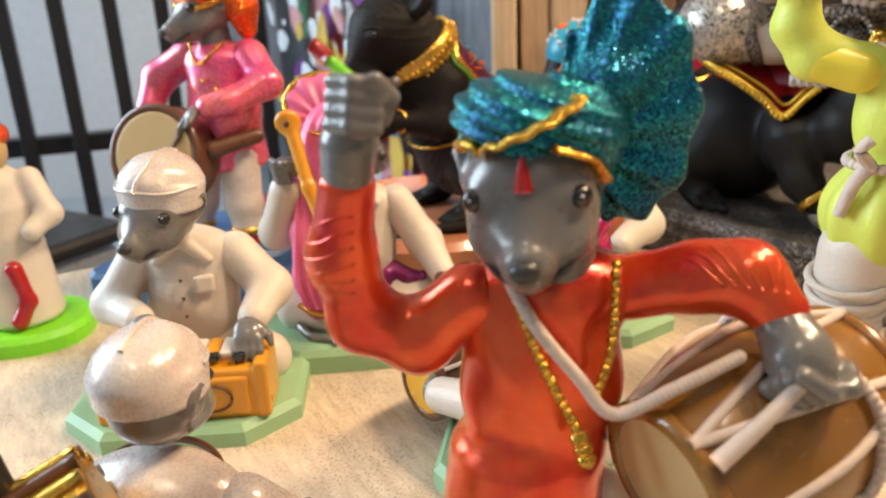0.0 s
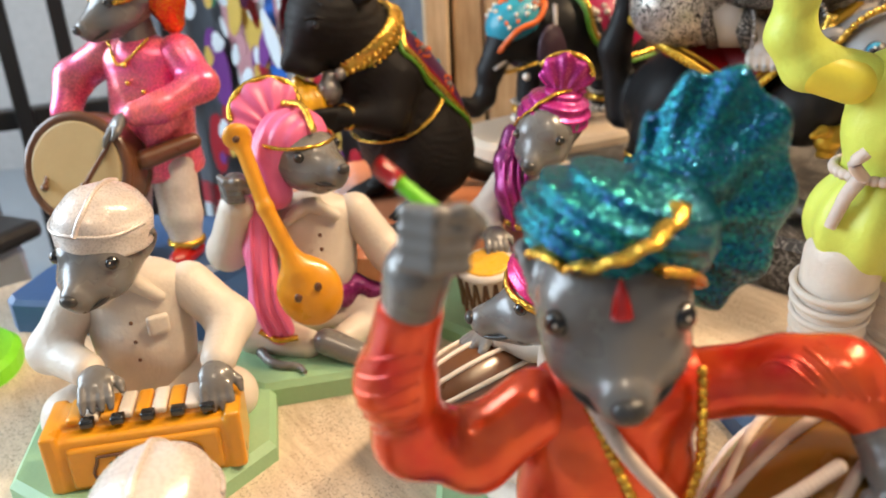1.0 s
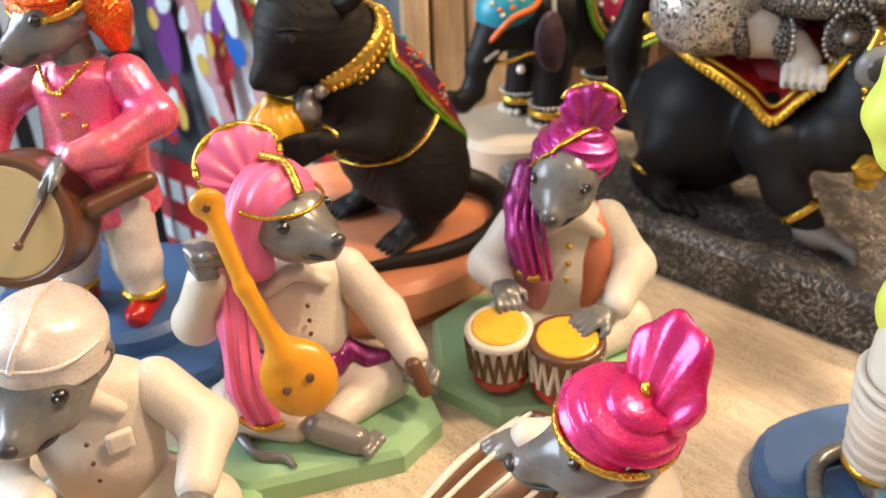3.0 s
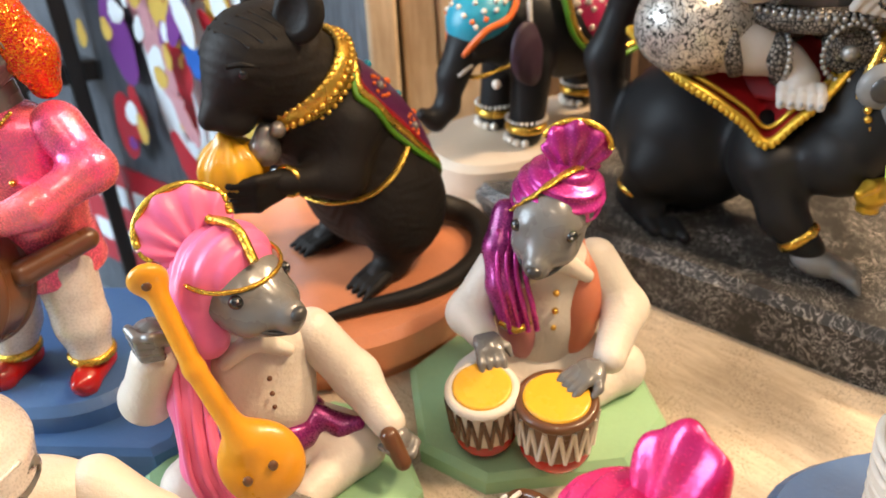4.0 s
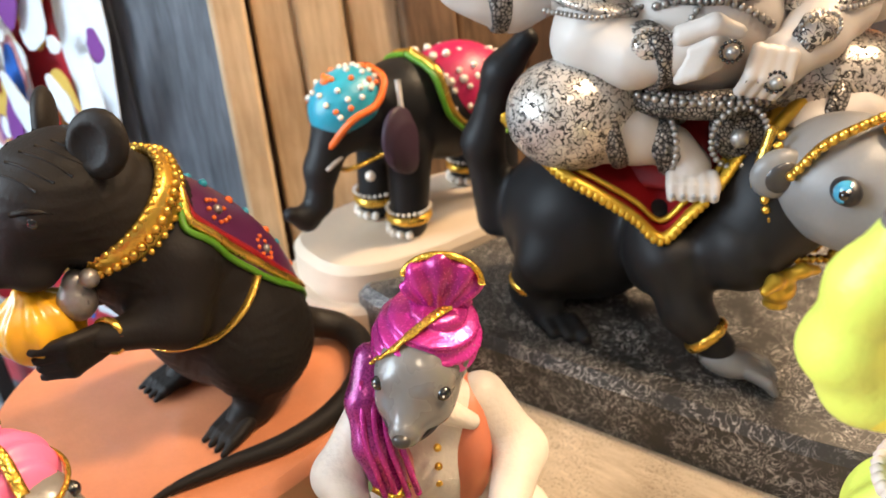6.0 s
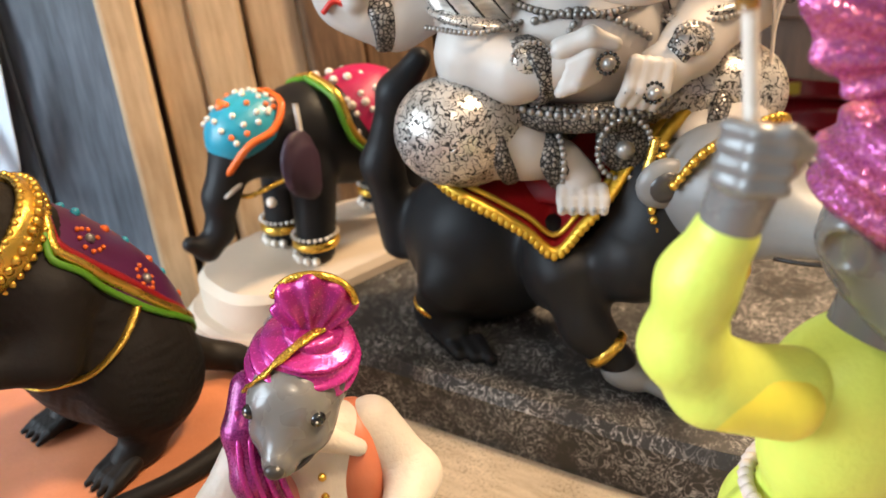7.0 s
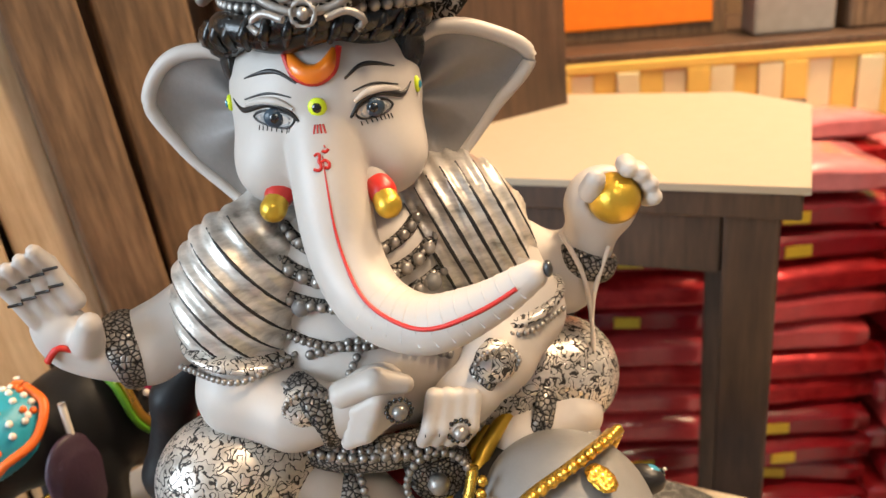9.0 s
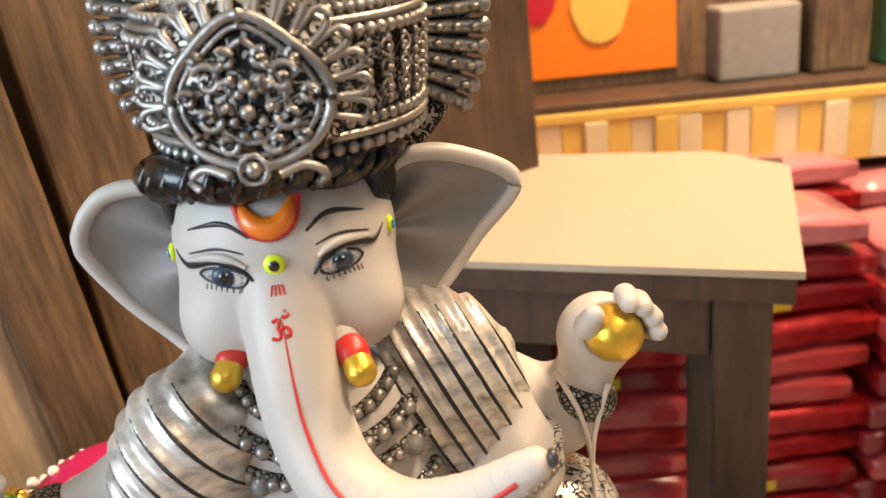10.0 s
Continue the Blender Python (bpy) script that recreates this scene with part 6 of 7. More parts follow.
    for i in range(4):
        c.path(iv, [(0.002 - 0.0020 * i, -0.0300, 0.2450 - 0.0052 * i), (-0.008 - 0.0022 * i, -0.0365, 0.2420 - 0.0050 * i), (-0.018 - 0.0016 * i, -0.0340, 0.2370 - 0.0048 * i)], [0.0040, 0.0040, 0.0032], k=0.0012, layer="finger")
        c.path(iv, [(0.0330 - 0.0056 * i, -0.0315, 0.2330 + 0.0010 * i), (0.0300 - 0.0060 * i, -0.0360, 0.2210 + 0.0008 * i), (0.0260 - 0.0058 * i, -0.0325, 0.2120 + 0.0010 * i)], [0.0040, 0.0036, 0.0030], k=0.0012, layer="finger")
        c.tube(LINE, [(0.0302 - 0.0058 * i, -0.0342, 0.2310 + 0.0010 * i), (0.0274 - 0.0060 * i, -0.0392, 0.2190 + 0.0008 * i)], [0.0002, 0.0005, 0.0002], 5, 0.002)
    c.path(iv, [(-0.022, -0.030, 0.244), (-0.008, -0.0345, 0.250), (0.004, -0.034, 0.246)], [0.0062, 0.0054, 0.0042], k=0.003, layer="thumb")
    for p in ((0.0000, -0.0425, 0.238), (0.0245, -0.0400, 0.221)):
        c.bead(SILVER, p, 0.0034, 10, 6)
        c.chain(BLACK, [(p[0] + 0.0052 * math.cos(a), p[1] + 0.0018, p[2] + 0.0052 * math.sin(a)) for a in np.linspace(0, 6.28, 9)], 0.0012, 2.0)
    for x, y, z, rr, rot, px, pz in ((-0.036, -0.018, 0.231, 0.0160, (0, 72, 30), -0.037, 0.243), (0.044, -0.015, 0.235, 0.0152, (0, 118, -32), 0.045, 0.248)):
        c.tor(aw, (x, y, z), rr, rr, 0.0032, rot=rot, layer="bangle", flat=2.2)
        c.tor(SILVER, (x + math.copysign(0.006, x), y + 0.003, z), rr * 1.08, rr * 1.08, 0.0014, rot=rot, layer="bangle2")
        c.ell(av, (px, -0.027, pz - 0.003), (0.0105, 0.0050, 0.0095), rot=(-25, 0, 14), layer="bangle")
        c.chain(SILVER, [(px + 0.0098 * math.cos(a), -0.0300 - 0.003 * math.sin(a), pz - 0.003 + 0.0088 * math.sin(a)) for a in np.linspace(0, 6.28, 12)], 0.0013, 2.1)
    # raised blessing hand
    c.path(iv, [(-0.080, 0.030, 0.266), (-0.108, 0.026, 0.254), (-0.122, 0.022, 0.256)], [0.019, 0.0165, 0.0135], k=0.008, layer="arm3")
    c.ell(iv, (-0.138, 0.018, 0.268), (0.0145, 0.0085, 0.019), rot=(0, -28, -12), k=0.008, layer="arm3")
    for i in range(4):
        x = -0.1515 + 0.0060 * i
        c.path(iv, [(x + 0.004, 0.016, 0.280 + 0.002 * i), (x - 0.002, 0.014, 0.296 + 0.003 * i), (x - 0.004, 0.009, 0.304 + 0.003 * i)], [0.0044, 0.0040, 0.0032], k=0.001, layer="arm3")
        for j in range(2):
            c.tube(LINE, [(x - 0.003, 0.0102 - 0.0005 * j, 0.290 + 0.008 * j + 0.002 * i), (x + 0.003, 0.0102 - 0.0005 * j, 0.2905 + 0.008 * j + 0.002 * i)], 0.0007, 5, 0.002)
    c.path(iv, [(-0.128, 0.010, 0.268), (-0.122, 0.002, 0.280)], [0.007, 0.005], k=0.003, layer="arm3")
    c.tube(REDL, [(-0.146, 0.0095, 0.262), (-0.140, 0.0085, 0.268), (-0.134, 0.009, 0.266)], 0.0016, 5, 0.002)
    c.tor(aw, (-0.116, 0.024, 0.255), 0.0155, 0.0155, 0.0034, rot=(0, 80, 12), layer="bangle", flat=2.2)
    # raised hand with the golden sweet
    c.path(iv, [(0.066, 0.036, 0.270), (0.094, 0.032, 0.252), (0.106, 0.028, 0.268)], [0.019, 0.0175, 0.0135], k=0.008, layer="arm4")
    c.ell(iv, (0.114, 0.026, 0.290), (0.0185, 0.014, 0.019), k=0.008, layer="arm4")
    c.ell(iv, (0.115, 0.010, 0.299), (0.0145, 0.012, 0.0145), cut=True, layer="arm4")
    for i in range(4):
        a = -0.1 + 0.42 * i
        c.path(iv, [(0.115 + 0.017 * math.cos(a), 0.014, 0.296 + 0.017 * math.sin(a)), (0.115 + 0.0165 * math.cos(a + 0.15), 0.005, 0.296 + 0.0165 * math.sin(a + 0.15))], [0.005, 0.0042], k=0.001, layer="fing4")
    c.path(iv, [(0.104, 0.012, 0.302), (0.1035, 0.004, 0.310)], [0.006, 0.0046], layer="fing4")
    c.bead(GOLDB, (0.115, 0.011, 0.297), 0.0122, 36, 24)
    c.tor(aw, (0.104, 0.029, 0.262), 0.0150, 0.0150, 0.0034, rot=(0, 24, 0), layer="bangle", flat=2.0)
    c.tube(STRING, [(0.090, 0.016, 0.282), (0.098, 0.010, 0.262), (0.102, 0.010, 0.236), (0.101, 0.006, 0.205), (0.100, 0.004, 0.186)], 0.0012, 6, 0.003)
    c.tube(STRING, [(0.113, 0.014, 0.272), (0.104, 0.010, 0.252), (0.102, 0.010, 0.236)], 0.0012, 6, 0.003)
    # necklaces
    for r, z, m, q in ((0.032, 0.300, SILVER, 0.0025), (0.038, 0.292, SILVER, 0.0031), (0.045, 0.282, SILVER, 0.0025), (0.052, 0.266, SILVER, 0.0018)):
        c.chain(m, [(-0.006 + r * math.sin(a), 0.026 - (r * 0.86) * math.cos(a), z - 0.020 * math.cos(a) + 0.012) for a in np.linspace(-1.7, 1.7, 13)], q, 1.9, on=(iv, "torso"), off=0.002)
        c.tube(aw, [(-0.006 + r * math.sin(a), 0.026 - (r * 0.86) * math.cos(a), z - 0.020 * math.cos(a) + 0.012) for a in np.linspace(-1.7, 1.7, 13)], q * 1.3, 8, 0.003, 0.9, on=(iv, "torso"))
    c.chain(SILVER, [(-0.034, -0.014, 0.256), (-0.012, -0.022, 0.262), (0.010, -0.022, 0.256), (0.030, -0.016, 0.244)], 0.0024, 2.0, on=(iv, "torso"))
    c.chain(SILVER, [(-0.010, -0.022, 0.262), (-0.018, -0.022, 0.248), (-0.024, -0.020, 0.236)], 0.0020, 2.0, on=(iv, "torso"))
    c.bead(ASH, (-0.034, -0.0075, 0.276), 0.0042, 8, 5)
    c.bead(ASH, (0.024, -0.0075, 0.278), 0.0042, 8, 5)
    head_of_deity(c)
    return c.build("deity_statue", pose(0.295, 0.613, 0, 0, 0, -24), "ivory and antique-silver elephant-headed deity statue seated on a dark mouse", "statue", h=0.0015, fine={"head": 0.0013, "crown": 0.0011})


def head_of_deity(c):
    iv, av, aw = IVORY, ANTIQ, ANTIQV
    c.m = pose(-0.0085, 0.030, 0.354, 0, 0, -9)
    on = (iv, "head")
    c.ell(iv, (0, 0, 0.004), (0.0415, 0.040, 0.044), k=0.012, layer="head")
    for s in (-1, 1):
        c.ell(iv, (s * 0.021, -0.014, -0.020), (0.0205, 0.021, 0.0195), k=0.010, layer="head")
        # ear: a dished fan with radiating folds, grey-washed inside
        drop = 0.004 if s < 0 else 0.0
        rim = along([(s * 0.034, 0.006, 0.018), (s * 0.050, 0.007, 0.0265), (s * 0.070, 0.009, 0.0235), (s * (0.0865 + 0.004 * s), 0.011, 0.010 - drop), (s * 0.073, 0.012, -0.012 - drop), (s * 0.058, 0.010, -0.030 - drop), (s * 0.044, 0.006, -0.041 - drop), (s * 0.034, 0.004, -0.030)], 0.002)
        root, nr, nk = Vector((s * 0.034, 0.014, -0.003)), len(rim), 9
        front = []
        for i, p in enumerate(rim):
            for j in range(nk):
                f = j / (nk - 1)
                v = root.lerp(p, f)
                v.y += 0.0055 * math.sin(math.pi * f) * f + 0.0030 * f * (1 - f) * 4 * math.sin(5.5 * math.pi * i / (nr - 1))
                front.append(v)
        rear = [v + Vector((0, 0.0035, 0)) for v in front]
        quads = [(i * nk + j, i * nk + j + 1, (i + 1) * nk + j + 1, (i + 1) * nk + j) for i in range(nr - 1) for j in range(nk - 1)]
        c.add(EARW, [tuple(v) for v in front], quads)
        c.add(iv, [tuple(v) for v in rear], [q[::-1] for q in quads])
        c.tube(iv, [p + Vector((0, 0.0016, 0)) for p in rim], [0.0030, 0.0036, 0.0034, 0.0030, 0.0024, 0.0030], 8, 0.002)
        # tusks with gold tips
        back = 0.009 if s < 0 else 0.0
        c.path(iv, [(s * 0.0165, -0.030 + back, -0.024), (s * 0.0205, -0.038 + back, -0.0290)], [0.0056, 0.0054], layer="tusk")
        c.cap(REDL, (s * 0.0208, -0.0385 + back, -0.0292), (s * 0.0220, -0.0405 + back, -0.0305), 0.0062, 0.0060, layer="tring")
        c.path(GOLDB, [(s * 0.0226, -0.0425 + back, -0.0318), (s * 0.0240, -0.0455 + back, -0.0345)], [0.0052, 0.0057], k=0.002, layer="tuskcap")
    # trunk, swung to one side
    tr = [(0, -0.026, -0.002), (0.001, -0.037, -0.026), (0.004, -0.047, -0.052), (0.014, -0.060, -0.070), (0.034, -0.072, -0.076), (0.056, -0.080, -0.067), (0.076, -0.084, -0.054)]
    ps = along(tr, 0.006)
    rs = np.interp(np.linspace(0, 1, len(ps)), [0, 0.25, 0.5, 0.75, 1], [0.0156, 0.0154, 0.0140, 0.0108, 0.0056])
    c.path(iv, [tuple(p) for p in ps], rs.tolist(), k=0.0012, layer="head")
    c.ell(GREYD, (0.0812, -0.0862, -0.051), (0.002, 0.003, 0.0036), layer="tip")
    for i in range(int(len(ps) * 0.55), len(ps) - 1, 1):
        d = (ps[i + 1] - ps[i - 1]).normalized()
        side = d.cross(Vector((0.3, -0.8, 0.5))).normalized()
        up = side.cross(d)
        r = float(rs[i])
        c.tube(iv, [ps[i] + (r + 0.0001) * (math.cos(a) * up + math.sin(a) * side) for a in np.linspace(-2.2, 0.9, 7)], 0.0005, 5, 0.003)
    # red line, painted along the trunk's front
    ln = []
    for i in range(3, len(ps) - 1):
        d = (ps[i + 1] - ps[i - 1]).normalized()
        v = Vector((0.05, -0.86, 0.34))
        v = (v - d * v.dot(d)).normalized()
        ln.append(ps[i] + v * float(rs[i]))
    c.tube(REDL, ln, [0.0002, 0.0005, 0.0008, 0.0009, 0.0010, 0.0009], 6, 0.002, on=on)
    # painted eyes, half closed
    face = c.m
    c.m = face @ pose(0.0036, 0, -0.0008)
    for s in (-1, 1):
        def almond(k, dx=0.0, dz=0.0):
            return [(s * (0.0220 + dx + k * 0.0112 * math.cos(a)), -0.036, 0.0035 + dz + k * 0.0032 * math.sin(a) * (1.0 - 0.35 * math.cos(a)) + k * 0.0012 * math.cos(a)) for a in np.linspace(0, 2 * math.pi, 13)]
        for q, m, r in ((0.82, EYEW, 0.0013), (0.5, EYEW, 0.0017), (0.2, EYEW, 0.0017)):
            c.tube(m, almond(q), r, 6, 0.0015, on=on, off=-0.0008 - 0.0002 * q)
        o = c.snap(on, [(s * 0.0205, -0.037, 0.0038)], 0.0)[0]
        c.bead(SLATE, o, 0.0046, 14, 9, (1, 0.42, 0.86))
        c.bead(BLACK, o + Vector((0, -0.0010, 0)), 0.0024, 10, 6, (1, 0.5, 1))
        c.bead(WHITE, o + Vector((0.0012, -0.0017, 0.0012)), 0.00045, 6, 4)
        c.tube(LINE, almond(1.0), 0.0006, 5, 0.0012, on=on)
        c.tube(iv, [(s * 0.0120, -0.038, 0.0068), (s * 0.0165, -0.037, 0.0096), (s * 0.0235, -0.034, 0.0104), (s * 0.0310, -0.027, 0.0084)], [0.0008, 0.0017, 0.0017, 0.0008], 8, 0.0012, on=on, off=0.0002)
        c.tube(LINE, [(s * 0.0095, -0.038, 0.0010), (s * 0.0150, -0.037, 0.0072), (s * 0.0235, -0.034, 0.0092), (s * 0.0330, -0.026, 0.0062), (s * 0.0385, -0.019, 0.0100)], [0.0006, 0.0013, 0.0016, 0.0012, 0.0003], 6, 0.0012, on=on)
        c.tube(LINE, [(s * 0.0120, -0.038, 0.0112), (s * 0.0215, -0.036, 0.0135), (s * 0.0320, -0.027, 0.0105)], [0.0003, 0.0006, 0.0003], 6, 0.0015, on=on)
        c.tube(LINE, [(s * 0.0095, -0.038, 0.0165), (s * 0.0190, -0.036, 0.0222), (s * 0.0315, -0.026, 0.0185)], [0.0005, 0.0011, 0.0003], 6, 0.0015, on=on)
        for i in range(8):
            x = 0.0130 + 0.0024 * i
            c.tube(LINE, [(s * x, -0.036, -0.0010 + 0.0003 * i), (s * (x + 0.0006), -0.036, -0.0028 + 0.0003 * i)], 0.0003, 4, 0.001, on=on)
        e = c.snap(on, [(s * 0.0395, -0.013, 0.0075)], 0.0)[0]
        c.bead(NEON, e, 0.0036, 10, 6, (0.5, 0.8, 1))
        c.bead(IRIS, e + Vector((s * 0.0013, -0.0012, 0)), 0.0018, 8, 5, (0.5, 0.8, 1))
    c.m = face @ pose(0.0012, 0, 0)
    # marks on the brow and the red sacred sign
    c.tube(SAFF, [(-0.0095, -0.036, 0.0285), (-0.006, -0.038, 0.0210), (0.0, -0.040, 0.0185), (0.006, -0.038, 0.0210), (0.0095, -0.036, 0.0285)], [0.0012, 0.0036, 0.0042, 0.0036, 0.0012], 8, 0.0015, on=on, off=0.0)
    c.tube(REDL, [(-0.0115, -0.036, 0.0290), (-0.008, -0.038, 0.0190), (0.0, -0.040, 0.0152), (0.008, -0.038, 0.0190), (0.0115, -0.036, 0.0290)], 0.0014, 6, 0.0015, on=on, off=0.0006)
    e = c.snap(on, [(0, -0.045, 0.0070)], 0.0)[0]
    c.bead(NEON, e, 0.0038, 12, 7, (1, 0.45, 1))
    c.bead(BLACK, e + Vector((0, -0.0012, 0)), 0.0021, 10, 6, (1, 0.4, 1))
    for i in (-1.5, -0.5, 0.5, 1.5):
        c.tube(REDL, [(0.0013 * i, -0.046, 0.0015), (0.0020 * i, -0.048, -0.0015)], 0.0004, 5, 0.001, on=on)
    strokes = [[(-0.0040, 0.0022), (-0.0015, 0.0035), (-0.0008, 0.0012), (-0.0025, 0.0), (-0.0006, -0.0012), (-0.0012, -0.0038), (-0.0045, -0.0030)], [(-0.0008, -0.0005), (0.0018, 0.0008), (0.0036, -0.0012), (0.0026, -0.0034), (0.0010, -0.0025)], [(0.0006, 0.0042), (0.0022, 0.0032), (0.0042, 0.0048)], [(0.0020, 0.0058), (0.0026, 0.0060)]]
    for sk in strokes:
        c.tube(REDL, [(x * 1.1, -0.055, -0.0105 + 1.1 * z) for x, z in sk], 0.0007, 5, 0.0010, on=on)
    c.m = face
    # hair
    for lift, rad, ph in ((0.0345, 0.0395, 0.0), (0.0385, 0.0425, 1.3)):
        c.tube(HAIR, [((rad + 0.0012 * math.sin(9 * a + ph)) * math.sin(a), 0.002 - (rad + 0.0012 * math.sin(9 * a + ph)) * math.cos(a), lift + 0.0016 * math.sin(7 * a + ph) - 0.004 * (1 - math.cos(a))) for a in np.linspace(-2.0, 2.0, 41)], [0.0040, 0.0062, 0.0054, 0.0066, 0.0056, 0.0064, 0.0042], 10, 0.002)
    for i in range(16):
        a = -1.5 + 3.0 * i / 15
        c.tube(HAIR, [(0.044 * math.sin(a + 0.06), 0.0 - 0.044 * math.cos(a + 0.06), 0.0430 - 0.004 * (1 - math.cos(a))), (0.0462 * math.sin(a), -0.0462 * math.cos(a), 0.0360 - 0.004 * (1 - math.cos(a))), (0.0415 * math.sin(a - 0.07), -0.0415 * math.cos(a - 0.07), 0.0300 - 0.004 * (1 - math.cos(a)))], [0.0014, 0.0024, 0.0012], 6, 0.0015)
    c.ell(HAIR, (0, 0.008, 0.022), (0.0445, 0.041, 0.030), layer="hair")
    c.box(HAIR, (0, -0.045, 0.0), (0.036, 0.030, 0.034), cut=True, layer="hair")
    # crown: bands of beads, a front medallion, tiers and a ribbed halo behind
    c.m = c.m @ pose(0.009, 0.004, 0.0435, 4, 3, -5) @ Matrix.Scale(0.95, 4)
    c.cyl(CARVED, (0, 0.002, 0.022), 0.0490, 0.024, top=0.0520, rnd=0.004, layer="crown")
    c.ell(ANTIQ, (0, 0.006, 0.050), (0.042, 0.040, 0.020), layer="crowntop", k=0.006)
    c.cyl(ANTIQ, (0, 0.012, 0.068), 0.026, 0.012, top=0.020, rnd=0.004, layer="crowntop", k=0.006)
    for z, r, q in ((0.002, 0.0500, 0.0027), (0.0105, 0.0512, 0.0023), (0.040, 0.0535, 0.0023), (0.047, 0.0500, 0.0020)):
        c.chain(SILVER, [(r * math.sin(a), 0.002 - r * math.cos(a), z) for a in np.linspace(-3.1, 3.1, 25)], q, 2.0)
    for z in (0.0065, 0.0435):
        c.tube(SILVER, [(0.0515 * math.sin(a), 0.002 - 0.0515 * math.cos(a), z) for a in np.linspace(-3.1, 3.1, 25)], 0.0017, 6, 0.004)
    for i in range(30):
        a = 0.75 + 4.8 * i / 29
        x, y = 0.0525 * math.sin(a), 0.002 - 0.0525 * math.cos(a)
        c.chain(SILVER, [(x, y, 0.016), (x * 1.02, y * 1.02, 0.036)], 0.0015, 2.1)
    for i in range(26):
        a = 0.70 + 4.9 * i / 25
        for j in range(3):
            r = 0.0528 + 0.0005 * j
            c.tube(SILVER, [(r * math.sin(a + 0.05 * math.cos(q)), 0.002 - r * math.cos(a + 0.05 * math.cos(q)), 0.0195 + 0.0068 * j + 0.0026 * math.sin(q)) for q in np.linspace(0, 6.28, 9)], 0.0006, 5, 0.0012)
    for z, r in ((0.056, 0.0375), (0.0625, 0.0300), (0.074, 0.0235)):
        c.chain(SILVER, [(r * math.sin(a), 0.008 - r * math.cos(a), z) for a in np.linspace(-3.1, 3.1, 25)], 0.0019, 2.0)
    # medallion
    c.ell(CARVED, (0, -0.047, 0.026), (0.0335, 0.0098, 0.0275), rot=(-8, 0, 0), layer="crown")
    med = c.m
    c.m = med @ pose(0, -0.0585, 0.024, -8, 0, 0)
    for sx, sz, q in ((0.0255, 0.0212, 0.0019), (0.0218, 0.0178, 0.0010), (0.0120, 0.0135, 0.0011)):
        c.tube(SILVER, [(sx * math.sin(a) * (1 - 0.22 * max(0, math.cos(a)) ** 2), 0.0012 + 5 * (sx * math.sin(a)) ** 2, sz * math.cos(a) + 0.004 * max(0, math.cos(a)) ** 6) for a in np.linspace(0, 6.28, 33)], q, 6, 0.002)
    for s in (-1, 1):
        for cx, cz, r0, t0 in ((0.0115, 0.0060, 0.0052, 0.4), (0.0125, -0.0055, 0.0048, 2.2), (0.0055, 0.0120, 0.0032, 1.0), (0.0190, 0.0005, 0.0030, 0.2), (0.0155, 0.0115, 0.0028, 1.6), (0.0075, -0.0135, 0.0036, 3.0), (0.0165, -0.0115, 0.0026, 2.4), (0.0055, 0.0035, 0.0026, 0.0)):
            c.tube(SILVER, [(s * (cx + r0 * (1 - k / 16) * math.cos(t0 + k * 0.62)), 0.0002 + 4 * cx * cx, cz + r0 * (1 - k / 16) * math.sin(t0 + k * 0.62)) for k in range(14)], 0.0013, 5, 0.0015)
        for i in range(6):
            c.bead(SILVER, (s * (0.0022 + 0.0024 * (i % 3)), -0.0002, -0.011 + 0.0042 * i), 0.0016, 7, 5)
    c.bead(SILVER, (0, -0.0006, -0.004), 0.0026, 8, 6)
    c.bead(SILVER, (0, -0.0006, 0.004), 0.0022, 8, 6)
    c.m = med @ pose(0, -0.0585, 0.024, -8, 0, 0)
    # flame leaves round the medallion
    for i in range(15):
        a = -1.75 + 3.5 * i / 14
        x0, z0, x1, z1 = 0.0265 * math.sin(a), 0.0225 * math.cos(a), 0.0355 * math.sin(a), 0.0320 * math.cos(a)
        y = 0.002 + 5.5 * x0 * x0
        w = 0.0028
        px, pz = math.cos(a) * w, -math.sin(a) * w
        c.tube(SILVER, [(x0 - px, y, z0 - pz), (x1 - px, y + 0.003, z1 - pz), (x1 + math.sin(a) * 0.002, y + 0.003, z1 + math.cos(a) * 0.002), (x1 + px, y + 0.003, z1 + pz), (x0 + px, y, z0 + pz)], 0.0013, 6, 0.002)
    c.bead(SILVER, (0, -0.002, -0.0215), 0.0026, 10, 6)
    c.tor(SILVER, (0, -0.002, -0.0215), 0.0046, 0.0046, 0.0012, rot=(90, 0, 0), layer="ros")
    for s in (-1, 1):
        c.tube(SILVER, [(s * 0.008, -0.001, -0.0235), (s * 0.016, 0.001, -0.021), (s * 0.022, 0.003, -0.0245), (s * 0.019, 0.003, -0.028)], 0.0016, 6, 0.002)
    c.m = med
    # halo
    for i in range(40):
        a = -2.05 + 4.1 * i / 39
        d = Vector((math.sin(a), 0, math.cos(a)))
        p0, p1 = Vector((-0.003, 0.028, 0.034)) + d * 0.050, Vector((-0.003, 0.032, 0.034)) + d * 0.077
        c.tube(SILVER, [p0, p1], [0.0034, 0.0042], 8, 0.004, 0.8)
        for k in range(4):
            c.bead(SILVER, p0.lerp(p1, 0.15 + 0.27 * k) + Vector((0, -0.0036, 0)), 0.0022, 7, 5, (1.2, 1, 0.8))
        c.bead(SILVER, p1 + d * 0.002, 0.0038, 8, 5)
    c.cyl(CARVED, (-0.003, 0.036, 0.034), 0.074, 0.004, rot=(90, 0, 0), layer="halo")
    c.m = Matrix()


rat_statue()
elephant_statue()
deity_statue()


